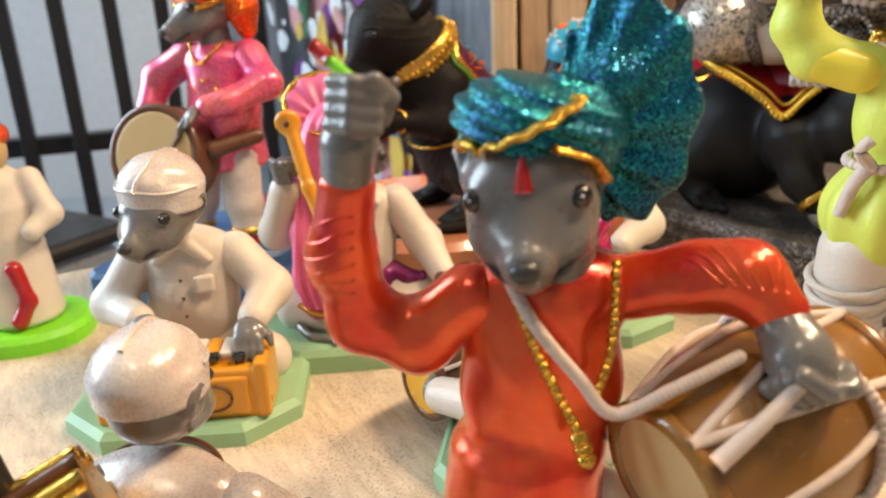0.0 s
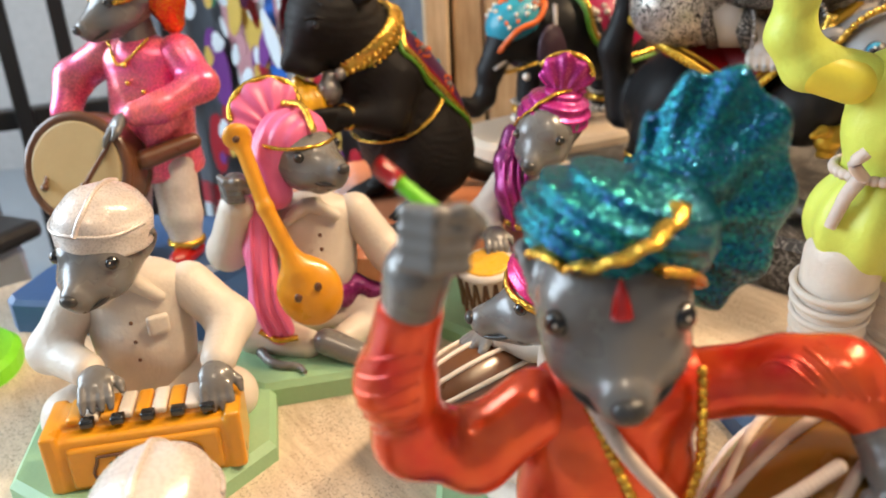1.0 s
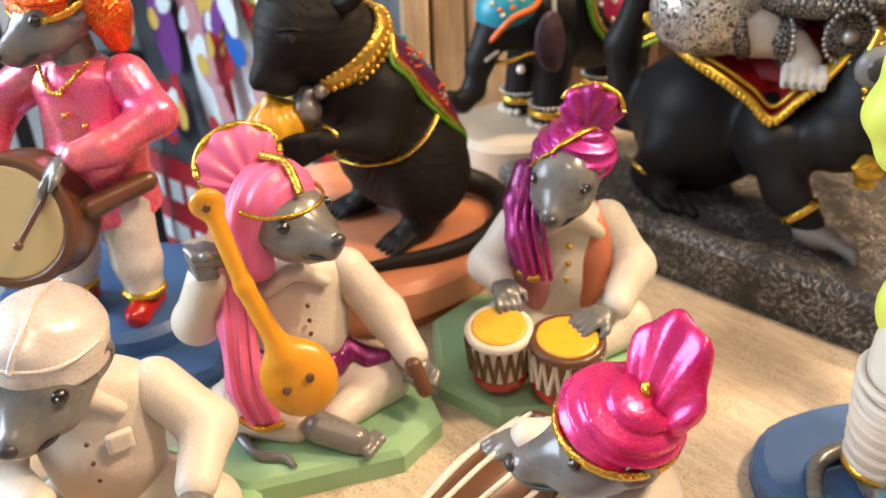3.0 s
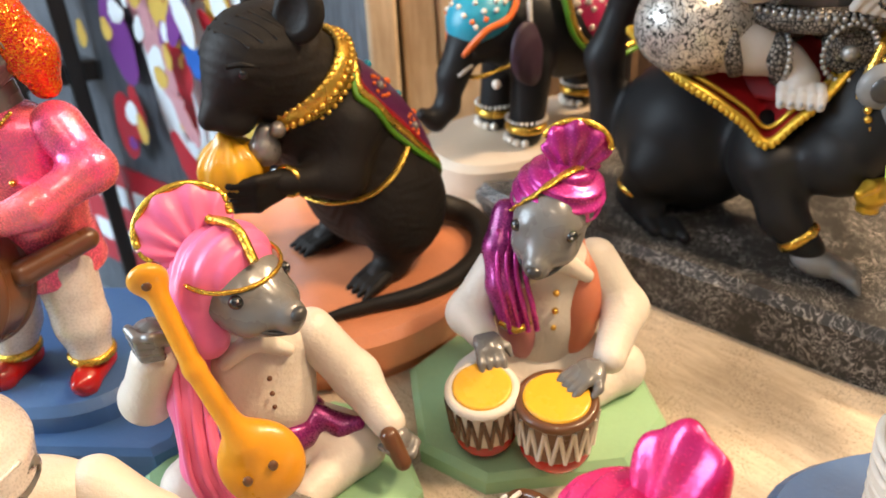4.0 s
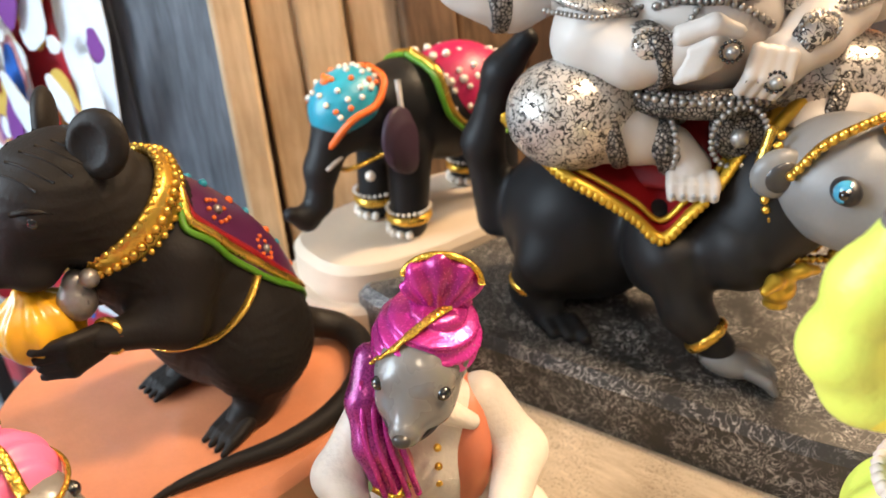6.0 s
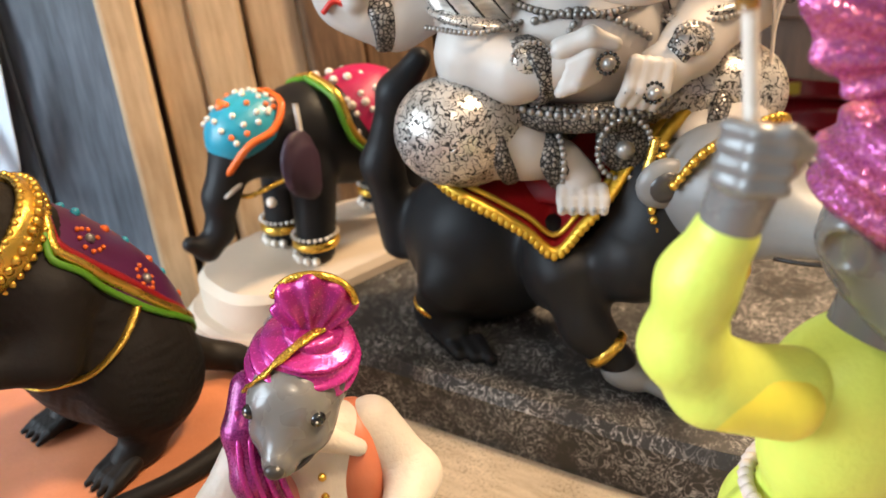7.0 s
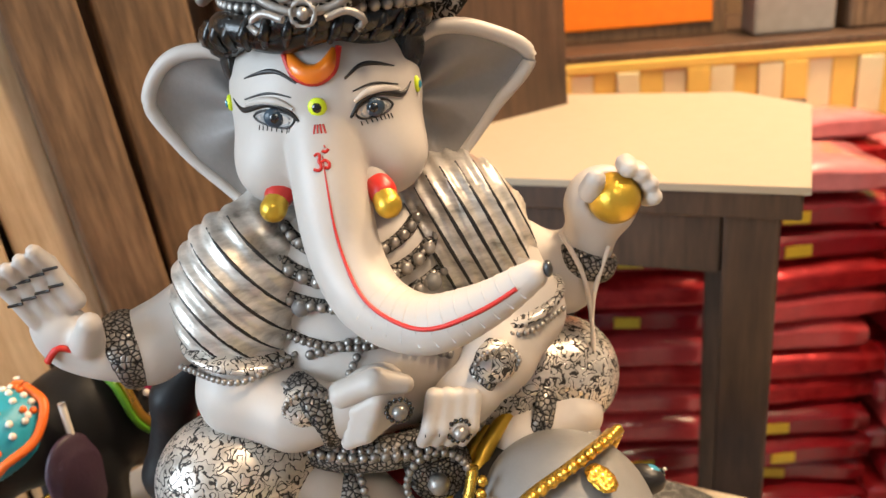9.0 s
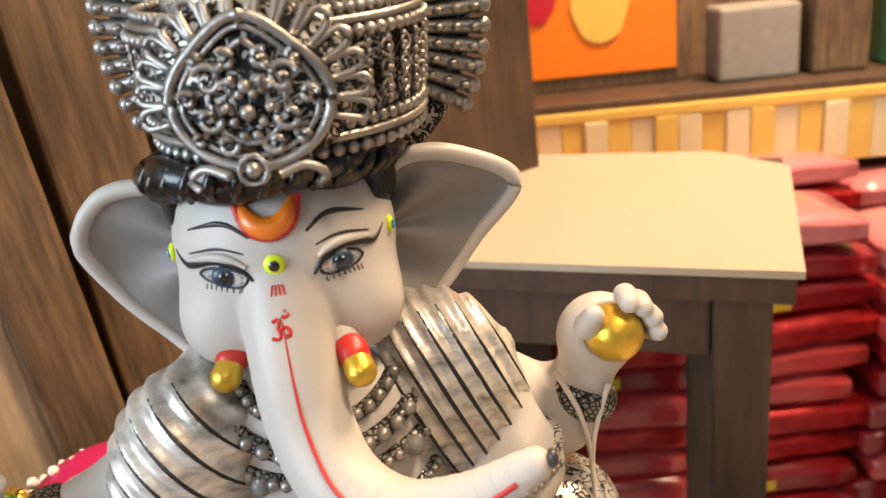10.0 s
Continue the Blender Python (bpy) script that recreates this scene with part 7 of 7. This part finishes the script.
# ---- standing musicians and the rest ----
def standing_legs(c, trouser, shoe, o=(0, 0), z0=0.02, top=0.075, spread=0.016):
    for s in (-1, 1):
        x, y = o[0] + s * spread, o[1]
        c.path(trouser, [(x * 0.8, y + 0.004, top), (x, y, (top + z0) / 2), (x * 1.1, y - 0.002, z0 + 0.018)], [0.0165, 0.0145, 0.0115], k=0.004, layer="leg%d" % s)
        c.tor(GOLD, (x * 1.1, y - 0.002, z0 + 0.016), 0.0115, 0.0115, 0.0022, layer="cuff", flat=1.3)
        c.path(shoe, [(x * 1.1, y + 0.003, z0 + 0.008), (x * 1.2, y - 0.018, z0 + 0.006), (x * 1.22, y - 0.025, z0 + 0.010)], [0.0095, 0.0075, 0.003], k=0.004, layer="shoe")


def red_drummer():
    c = Clay()
    c.slab(BLUEB, octagon(0.060, 0.045, 0.35), 0.0, 0.018, 0.004)
    standing_legs(c, WHITE, REDD, (0, 0), 0.018)
    m = REDP
    c.ell(m, (-0.003, 0.002, 0.130), (0.0250, 0.0180, 0.040), k=0.008, layer="kurta", disp=sway(0.0006, 6, 0, 7))
    c.ell(m, (0.002, 0.002, 0.157), (0.0285, 0.0140, 0.012), k=0.008, layer="kurta")
    c.cyl(m, (-0.008, 0.004, 0.082), 0.030, 0.026, top=0.023, rnd=0.006, k=0.010, layer="kurta")
    on = (m, "kurta")
    # arms
    c.path(m, [(-0.024, 0.0, 0.156), (-0.040, 0.002, 0.142), (-0.056, 0.000, 0.150)], [0.0100, 0.0102, 0.0095], k=0.006, layer="sleeve")
    c.path(m, [(-0.056, 0.000, 0.150), (-0.060, -0.006, 0.172), (-0.056, -0.013, 0.194)], [0.0100, 0.0090, 0.0076], k=0.006, layer="sleeve")
    c.path(m, [(0.022, 0.0, 0.157), (0.040, -0.008, 0.163), (0.0505, -0.014, 0.165), (0.0575, -0.020, 0.157)], [0.0098, 0.0092, 0.0092, 0.0080], k=0.006, layer="sleeve")
    for i in range(6):
        c.tube(m, [(-0.072, -0.010, 0.158 + 0.005 * i), (-0.064, -0.022, 0.160 + 0.005 * i), (-0.055, -0.016, 0.163 + 0.005 * i)], 0.0008, 6, 0.002, on=(m, "sleeve"), off=-0.0004)
        c.tube(m, [(0.032 + 0.004 * i, -0.004, 0.156), (0.034 + 0.004 * i, -0.014, 0.172), (0.038 + 0.004 * i, -0.028, 0.166)], 0.0008, 6, 0.002, on=(m, "sleeve"), off=-0.0004)
    c.path(GREY, [(-0.056, -0.013, 0.194), (-0.054, -0.017, 0.206)], [0.0066, 0.0074], layer="paw", k=0.004)
    fist(c, (-0.051, -0.021, 0.216), (-8, 8, 10), s=0.84)
    c.tube(REDD, [(-0.057, -0.018, 0.2265), (-0.061, -0.016, 0.2300)], 0.0020, 8, 0.002)
    c.tube(LIMEG, [(-0.050, -0.022, 0.221), (-0.057, -0.018, 0.2265)], 0.0015, 8, 0.002)
    # drum
    A, B = Vector((0.092, 0.006, 0.121)), Vector((0.029, -0.026, 0.108))
    mid, ax = (A + B) / 2, (A - B).normalized()
    rot = ax.to_track_quat("Z", "Y").to_matrix().to_4x4()
    old = c.m
    c.m = Matrix.Translation(mid) @ rot
    L = (A - B).length / 2
    c.ell(DRUMB, (0, 0, 0), (0.0310, 0.0310, L * 1.4), layer="drum")
    for s in (-1, 1):
        c.box(DRUMB, (0, 0, s * (L + 0.03)), (0.06, 0.06, 0.03), cut=True, layer="drum")
        c.cyl(TAN, (0, 0, s * (L - 0.002)), 0.0205, 0.0026, rnd=0.001, layer="skin%d" % s)
        c.tor(DRUMB, (0, 0, s * (L - 0.001)), 0.0218, 0.0218, 0.0030, layer="hoop%d" % s)
    n = 6
    for i in range(n):
        a, b2 = 2 * math.pi * i / n, 2 * math.pi * (i + 0.5) / n
        for q in (b2, b2 - 2 * math.pi / n):
            c.tube(ROPE, [(0.0242 * math.cos(a), 0.0242 * math.sin(a), -L), (0.0320 * math.cos((a + q) / 2), 0.0320 * math.sin((a + q) / 2), 0), (0.0242 * math.cos(q), 0.0242 * math.sin(q), L)], 0.0016, 7, 0.003)
    c.chain(ROPE, [(0.0322 * math.cos(a), 0.0322 * math.sin(a), 0.010 + 0.004 * math.sin(3 * a)) for a in np.linspace(0, 6.28, 17)], 0.0019, 1.2)
    c.m = old
    c.path(GREY, [(0.0575, -0.021, 0.1555), (0.0600, -0.027, 0.150)], [0.0072, 0.0082], k=0.004, layer="paw")
    fist(c, (0.0605, -0.0305, 0.1470), (50, 0, 24), s=1.05)
    c.tube(ROPE, [(0.057, -0.039, 0.146), (0.046, -0.043, 0.137), (0.035, -0.046, 0.128)], [0.0018, 0.0022, 0.0026], 8, 0.002)
    # strap rope and gold necklace
    c.chain(ROPE, [(-0.016, -0.008, 0.170), (-0.008, -0.0195, 0.156), (0.004, -0.0235, 0.141), (0.0134, -0.0265, 0.131), (0.029, -0.029, 0.140), (0.046, -0.026, 0.147)], 0.0020, 0.75, 8, 6)
    c.chain(GOLD, [(-0.013, -0.012, 0.162), (-0.005, -0.0185, 0.142), (0.004, -0.0215, 0.124)], 0.0017, 1.5)
    c.chain(GOLD, [(0.016, -0.010, 0.168), (0.014, -0.018, 0.148), (0.010, -0.0205, 0.134)], 0.0017, 1.5)
    c.chain(GOLD, [(0.005, -0.0225, 0.121), (0.007, -0.023, 0.114)], 0.0030, 1.2)
    # head
    c.cap(GREY, (0, 0.002, 0.158), (0, 0.0, 0.176), 0.0125, k=0.004, layer="neck")
    turn(c, (-0.006, -0.002, 0.1885), (10, -4, -12), 1.0)
    mouse_head(c, tilak=True, muz=0.84)
    c.ell(TEAL, (0.001, 0.006, 0.0175), (0.0225, 0.0225, 0.0132), rot=(-12, 10, 0), layer="turban", disp=lambda p: 0.0009 * np.sin(15 * (p[..., 2] + 0.45 * p[..., 0])))
    c.ell(TEAL, (0.014, 0.008, 0.012), (0.0120, 0.017, 0.014), rot=(0, 22, 0), k=0.005, layer="turban")
    c.tube(GOLD, [(-0.0215, -0.003, 0.0130), (-0.0130, -0.0165, 0.0170), (0.004, -0.0185, 0.0240), (0.0165, -0.0105, 0.0290)], 0.0026, 8, 0.0015, 0.45, on=(TEAL, "turban"), off=0.0006)
    c.tube(GOLD, [(0.0085, -0.0175, 0.0195), (0.0170, -0.0120, 0.0110), (0.0220, -0.0040, -0.0010)], 0.0026, 8, 0.0015, 0.45, on=(TEAL, "turban"), off=0.0006)
    c.ell(TEAL, (0.0250, 0.0165, 0.0145), (0.0200, 0.0052, 0.0335), rot=(-4, 4, -10), layer="fan", disp=pleats(0.0011, 17, -0.75, -0.25))
    c.path(TEAL, [(0.010, 0.010, 0.018), (0.022, 0.015, 0.024)], [0.008, 0.009], k=0.006, layer="fan")
    c.m = Matrix()
    return c.build("mouse_figurine", pose(0.029, 0.207, 0, 0, 0, 0), "standing grey mouse figurine in red with teal glitter turban and drum", "figurine", "mouse musicians", h=0.0009)


def lemon_mouse():
    c = Clay()
    c.m = pose(0.018, 0, 0)
    c.slab(BLUEB, oval(0.075, 0.060, 32, 0.8), 0.0, 0.016, 0.005)
    for s in (-1, 1):
        x = s * 0.018
        c.path(WHITE, [(x, 0.002, 0.098), (x * 1.25, 0.0, 0.060), (x * 1.3, 0.0, 0.032)], [0.020, 0.018, 0.013], k=0.004, layer="leg%d" % s)
        for i in range(7):
            z = 0.036 + 0.008 * i
            c.tor(WHITE, (x * 1.25, 0.0, z), 0.0150 + 0.0008 * i, 0.0150 + 0.0008 * i, 0.0022, rot=(8, s * 6, 0), layer="pleat")
        c.tor(GOLDP, (x * 1.3, 0, 0.029), 0.0135, 0.0135, 0.0022, layer="anklet", flat=1.4)
        c.path(GREY, [(x * 1.3, 0.0, 0.022), (x * 1.5, -0.024, 0.019)], [0.009, 0.007], layer="foot")
    c.tube(GREY, [(-0.010, 0.020, 0.022), (-0.040, 0.016, 0.020), (-0.058, -0.006, 0.019), (-0.060, -0.026, 0.018)], [0.005, 0.0045, 0.004, 0.002], 8)
    m = LIME
    c.ell(m, (0, 0.002, 0.170), (0.030, 0.022, 0.036), k=0.01, layer="dress")
    c.ell(m, (0, 0.002, 0.192), (0.032, 0.017, 0.014), k=0.01, layer="dress")
    c.ell(m, (0, 0.003, 0.118), (0.038, 0.032, 0.032), k=0.012, layer="dress", disp=lambda p: 0.0014 * np.sin(9 * np.arctan2(p[..., 1], p[..., 0])))
    c.chain(ROPE, [(0.0295 * math.sin(a), 0.002 - 0.0235 * math.cos(a), 0.146) for a in np.linspace(0, 6.28, 17)], 0.0030, 1.3)
    c.tube(ROPE, [(-0.027, -0.010, 0.146), (-0.034, -0.012, 0.138), (-0.038, -0.010, 0.122)], [0.004, 0.0035, 0.003], 7, 0.002)
    c.tube(ROPE, [(-0.026, -0.012, 0.147), (-0.034, -0.014, 0.156), (-0.030, -0.016, 0.162)], 0.0032, 7, 0.002)
    # raised arm with a stick
    c.m = Matrix()
    c.path(m, [(-0.010, 0.002, 0.194), (-0.034, 0.008, 0.200), (-0.044, 0.010, 0.214)], [0.0115, 0.0112, 0.0105], k=0.008, layer="sleeve")
    c.path(m, [(-0.044, 0.010, 0.214), (-0.045, 0.006, 0.236), (-0.043, 0.001, 0.250)], [0.0105, 0.0092, 0.0080], k=0.006, layer="sleeve")
    # warmer yellow form, slightly proud of the raised upper arm's underside
    c.path(LIMEY, [(-0.016, -0.0015, 0.1925), (-0.033, 0.0045, 0.1980)], [0.0106, 0.0104], k=0.006, layer="underarm")
    c.path(GREY, [(-0.043, 0.001, 0.250), (-0.041, -0.001, 0.262)], [0.0070, 0.0076], layer="paw", k=0.004)
    fist(c, (-0.040, -0.002, 0.271), (-5, 5, -35), s=0.95)
    c.tube(WHITE, [(-0.042, -0.003, 0.272), (-0.045, 0.0, 0.305)], 0.0017, 8, 0.004)
    c.tube(DRUMB, [(-0.045, 0.0, 0.302), (-0.046, 0.001, 0.309), (-0.047, 0.002, 0.316)], [0.0022, 0.0034, 0.0020], 8, 0.002)
    c.path(m, [(0.042, 0.002, 0.194), (0.064, -0.006, 0.180), (0.058, -0.028, 0.176)], [0.0125, 0.012, 0.009], k=0.006, layer="sleeve")
    fist(c, (0.056, -0.036, 0.174), (60, 0, 20))
    c.cap(GREY, (0.018, 0.002, 0.196), (0.022, 0.0, 0.216), 0.013, k=0.004, layer="neck")
    turn(c, (0.026, 0.000, 0.228), (14, 0, 6), 1.22)
    mouse_head(c)
    c.ell(PINKG, (0, 0.004, 0.0175), (0.0235, 0.0245, 0.0180), rot=(0, -6, 0), layer="turban", disp=lambda p: 0.0011 * np.sin(13 * (p[..., 2] + 0.5 * p[..., 0])))
    c.tube(GOLD, [(-0.021, -0.008, 0.010), (-0.010, -0.0195, 0.010), (0.006, -0.021, 0.010), (0.019, -0.011, 0.011)], 0.0024, 8, 0.002, 0.5, on=(PINKG, "turban"), off=0.0006)
    c.m = Matrix()
    c.ell(PINKG, (0.026, 0.000, 0.297), (0.041, 0.0085, 0.030), rot=(-6, 0, -22), layer="fan", disp=pleats(0.0013, 13, -0.1, -0.45))
    c.ell(GOLD, (0.021, -0.012, 0.290), (0.0085, 0.0045, 0.0095), rot=(0, 0, -22), layer="brooch")
    c.bead(EMERALD, (0.0195, -0.0165, 0.290), 0.0036, 12, 7)
    return c.build("mouse_figurine", pose(0.216, 0.381, 0, 0, 0, 0), "standing grey mouse figurine in lemon dress with pink glitter turban", "figurine", "mouse musicians", h=0.0010)


def pink_drummer():
    c = Clay()
    c.m = pose(-0.022, 0.018, 0, 0, 0, 4)
    c.slab(BLUEB, octagon(0.092, 0.080, 0.10), 0.0, 0.026, 0.004)
    c.m = pose(-0.024, 0.012, 0)
    c.slab(BLUEB, oval(0.072, 0.062, 40, 0.75), 0.025, 0.042, 0.005)
    c.m = pose(0, 0, 0.014)
    standing_legs(c, PEARLW, REDD, (-0.006, -0.010), 0.027, 0.098, 0.021)
    m = PINKP
    c.ell(m, (0, 0.002, 0.148), (0.030, 0.022, 0.042), k=0.008, layer="kurta", disp=sway(0.0006, 7, 0, 5))
    c.ell(m, (0, 0.002, 0.172), (0.032, 0.017, 0.015), k=0.008, layer="kurta")
    c.cyl(m, (-0.002, 0.002, 0.114), 0.032, 0.024, top=0.026, rnd=0.006, k=0.010, layer="kurta")
    c.path(m, [(-0.026, 0.002, 0.176), (-0.052, -0.006, 0.160), (-0.052, -0.022, 0.140)], [0.0135, 0.0125, 0.0100], k=0.006, layer="sleeve")
    c.path(m, [(0.028, 0.002, 0.176), (0.0455, -0.006, 0.157), (0.026, -0.030, 0.146), (0.014, -0.038, 0.144)], [0.0130, 0.0112, 0.0095, 0.0085], k=0.006, layer="sleeve")
    paw(c, (0.006, -0.042, 0.142), (40, 0, -60), s=1.05)
    paw(c, (-0.052, -0.028, 0.134), (50, 0, 10), s=1.05)
    buttons(c, GOLDP, [(0.0, -0.0205, 0.172), (0.0, -0.0205, 0.160), (0.010, -0.0195, 0.154)], 0.0018)
    c.chain(GOLDP, [(-0.016, -0.010, 0.186), (-0.004, -0.020, 0.172), (0.014, -0.010, 0.187)], 0.0013, 1.6)
    c.path(BROWN, [(0.034, -0.010, 0.118), (0.012, -0.036, 0.112)], [0.006, 0.007], layer="strap")
    # round drum carried in front
    old = c.m
    c.m = pose(-0.026, -0.044, 0.121, 74, 0, 6)
    c.cyl(BROWN, (0, 0, 0), 0.037, 0.014, rnd=0.005, layer="drum")
    for s in (-1, 1):
        c.tor(BROWN, (0, 0, s * 0.0125), 0.0345, 0.0345, 0.0038, layer="hoop%d" % s)
        c.cyl(TAN, (0, 0, s * 0.0138), 0.0318, 0.0022, rnd=0.001, layer="skin%d" % s)
    c.m = old
    for a, b2 in (((0.004, -0.046, 0.136), (-0.014, -0.068, 0.103)), ((-0.052, -0.036, 0.128), (-0.044, -0.068, 0.101))):
        c.tube(BROWN, [a, b2], 0.0016, 6, 0.004)
        c.bead(BROWN, b2, 0.0028, 8, 5)
    c.cap(GREY, (0, 0.002, 0.182), (-0.002, 0.0, 0.204), 0.0125, k=0.004, layer="neck")
    turn(c, (-0.002, -0.002, 0.225), (12, 0, -34), 1.0)
    mouse_head(c)
    round_turban(c, ORANGEG, GOLD, z=0.0145, r=(0.0225, 0.0235, 0.0175), tilt=(6, 0, 0))
    c.path(ORANGEG, [(0.012, 0.016, 0.016), (0.016, 0.020, -0.004), (0.014, 0.020, -0.020)], [0.013, 0.012, 0.008], k=0.006, layer="tail")
    c.m = Matrix()
    return c.build("mouse_figurine", pose(-0.175, 0.602, 0, 0, 0, -20), "standing grey mouse figurine in shiny pink with orange turban and drum", "figurine", "mouse musicians")


def dholak_player():
    c = Clay()
    c.slab(GREENB, octagon(0.058, 0.054, 0.42), 0.0, 0.013, 0.004)
    c.m = pose(0, 0.010, -0.006)
    seated_body(c, WHITE, WHITE, 0.056)
    c.m = pose(0, 0.010, -0.016)
    sleeve(c, WHITE, [(-0.028, 0.006, 0.092), (-0.050, -0.012, 0.074), (-0.050, -0.030, 0.078)], [0.0125, 0.012, 0.0095], "sleeve")
    sleeve(c, WHITE, [(0.028, 0.006, 0.092), (0.040, -0.018, 0.066), (0.012, -0.062, 0.056)], [0.0125, 0.012, 0.0095], "sleeve")
    paw(c, (-0.050, -0.036, 0.078), (24, 0, 10))
    paw(c, (0.006, -0.070, 0.056), (30, 70, -70))
    old = c.m
    c.m = old @ pose(-0.040, -0.046, 0.050, 0, 0, -42) @ pose(0, 0, 0, 0, 90, 0)
    c.ell(BROWN, (0, 0, 0), (0.0235, 0.0235, 0.062), layer="drum")
    for s in (-1, 1):
        c.box(BROWN, (0, 0, s * 0.075), (0.06, 0.06, 0.030), cut=True, layer="drum")
        c.tor(BROWN, (0, 0, s * 0.0435), 0.0180, 0.0180, 0.0030, layer="hoop%d" % s)
        c.cyl(YELLOW, (0, 0, s * 0.0440), 0.0165, 0.0020, rnd=0.001, layer="skin%d" % s)
    for i in range(12):
        a, q = 2 * math.pi * i / 12, 2 * math.pi * (i + 0.5) / 12
        c.tube(WHITE, [(0.0205 * math.cos(a), 0.0205 * math.sin(a), -0.042), (0.0245 * math.cos((a + q) / 2), 0.0245 * math.sin((a + q) / 2), 0), (0.0205 * math.cos(q), 0.0205 * math.sin(q), 0.042)], 0.0014, 6, 0.005)
    c.m = old
    turn(c, (0.002, 0.002, 0.107), (-4, 0, 4), 0.98)
    mouse_head(c)
    round_turban(c, HOTPINK, GOLD, z=0.0150, r=(0.0225, 0.0240, 0.0185), tilt=(-6, 0, 0))
    c.ell(HOTPINK, (0.004, 0.014, 0.036), (0.0180, 0.0060, 0.0270), rot=(-12, 0, 30), layer="fan", disp=rays(0.0010, 13))
    for i in range(5):
        c.bead(GOLD, (0.010 - 0.004 * i, 0.004 + 0.003 * i, 0.026 + 0.007 * i), 0.0034, 8, 5, (1, 0.6, 1.2))
    c.m = Matrix()
    return c.build("mouse_figurine", pose(0.046, 0.349, 0, 0, 0, -100), "seated grey mouse figurine in hot-pink turban with a striped drum", "figurine", "mouse musicians")


def white_figure():
    c = Clay()
    c.slab(LIMEG, oval(0.046, 0.042, 32, 0.85), 0.0, 0.014, 0.004)
    c.cyl(WHITE, (0, 0, 0.060), 0.028, 0.046, top=0.020, rnd=0.006, layer="gown", k=0.006)
    c.ell(WHITE, (0, 0, 0.105), (0.022, 0.018, 0.026), k=0.008, layer="gown")
    c.ell(TAN, (0, -0.002, 0.140), (0.013, 0.014, 0.016), layer="head")
    c.ell(ORANGEG, (0, 0.002, 0.150), (0.015, 0.015, 0.011), layer="cap")
    c.path(WHITE, [(0.022, 0, 0.118), (0.034, -0.008, 0.094), (0.024, -0.020, 0.086)], [0.009, 0.008, 0.007], layer="gown", k=0.005)
    c.path(REDD, [(0.008, -0.024, 0.060), (0.014, -0.026, 0.036), (0.006, -0.028, 0.022)], [0.006, 0.005, 0.006], layer="sash")
    return c.build("figurine", pose(-0.318, 0.520, 0, 0, 0, 10), "small white-robed figurine on a lime green base", "figurine")


def gold_black_figure():
    c = Clay()
    c.slab(GREENB, octagon(0.030, 0.030, 0.42), 0.0, 0.012, 0.003)
    c.cyl(CHAR, (0, 0, 0.045), 0.022, 0.034, top=0.018, rnd=0.004, layer="body", k=0.006)
    c.ell(CHAR, (-0.010, 0, 0.118), (0.014, 0.014, 0.016), layer="body")
    c.cap(CHAR, (0, 0, 0.07), (-0.006, 0, 0.108), 0.014, 0.012, layer="body")
    c.cyl(GOLDP, (0.012, -0.006, 0.098), 0.017, 0.018, rot=(0, 70, 10), rnd=0.003, layer="drum")
    for i in range(16):
        a = 2 * math.pi * i / 16
        v0, v1 = pose(0.012, -0.006, 0.098, 0, 70, 10) @ Vector((0.0175 * math.cos(a), 0.0175 * math.sin(a), -0.018)), pose(0.012, -0.006, 0.098, 0, 70, 10) @ Vector((0.0175 * math.cos(a), 0.0175 * math.sin(a), 0.018))
        c.tube(GOLDP if i % 2 else BROWN, [v0, v1], 0.0022, 6, 0.004)
    return c.build("figurine", pose(-0.130, 0.178, 0, 0, 0, 20), "small black figurine with a ribbed golden drum", "figurine")


red_drummer()
lemon_mouse()
pink_drummer()
dholak_player()
white_figure()
gold_black_figure()
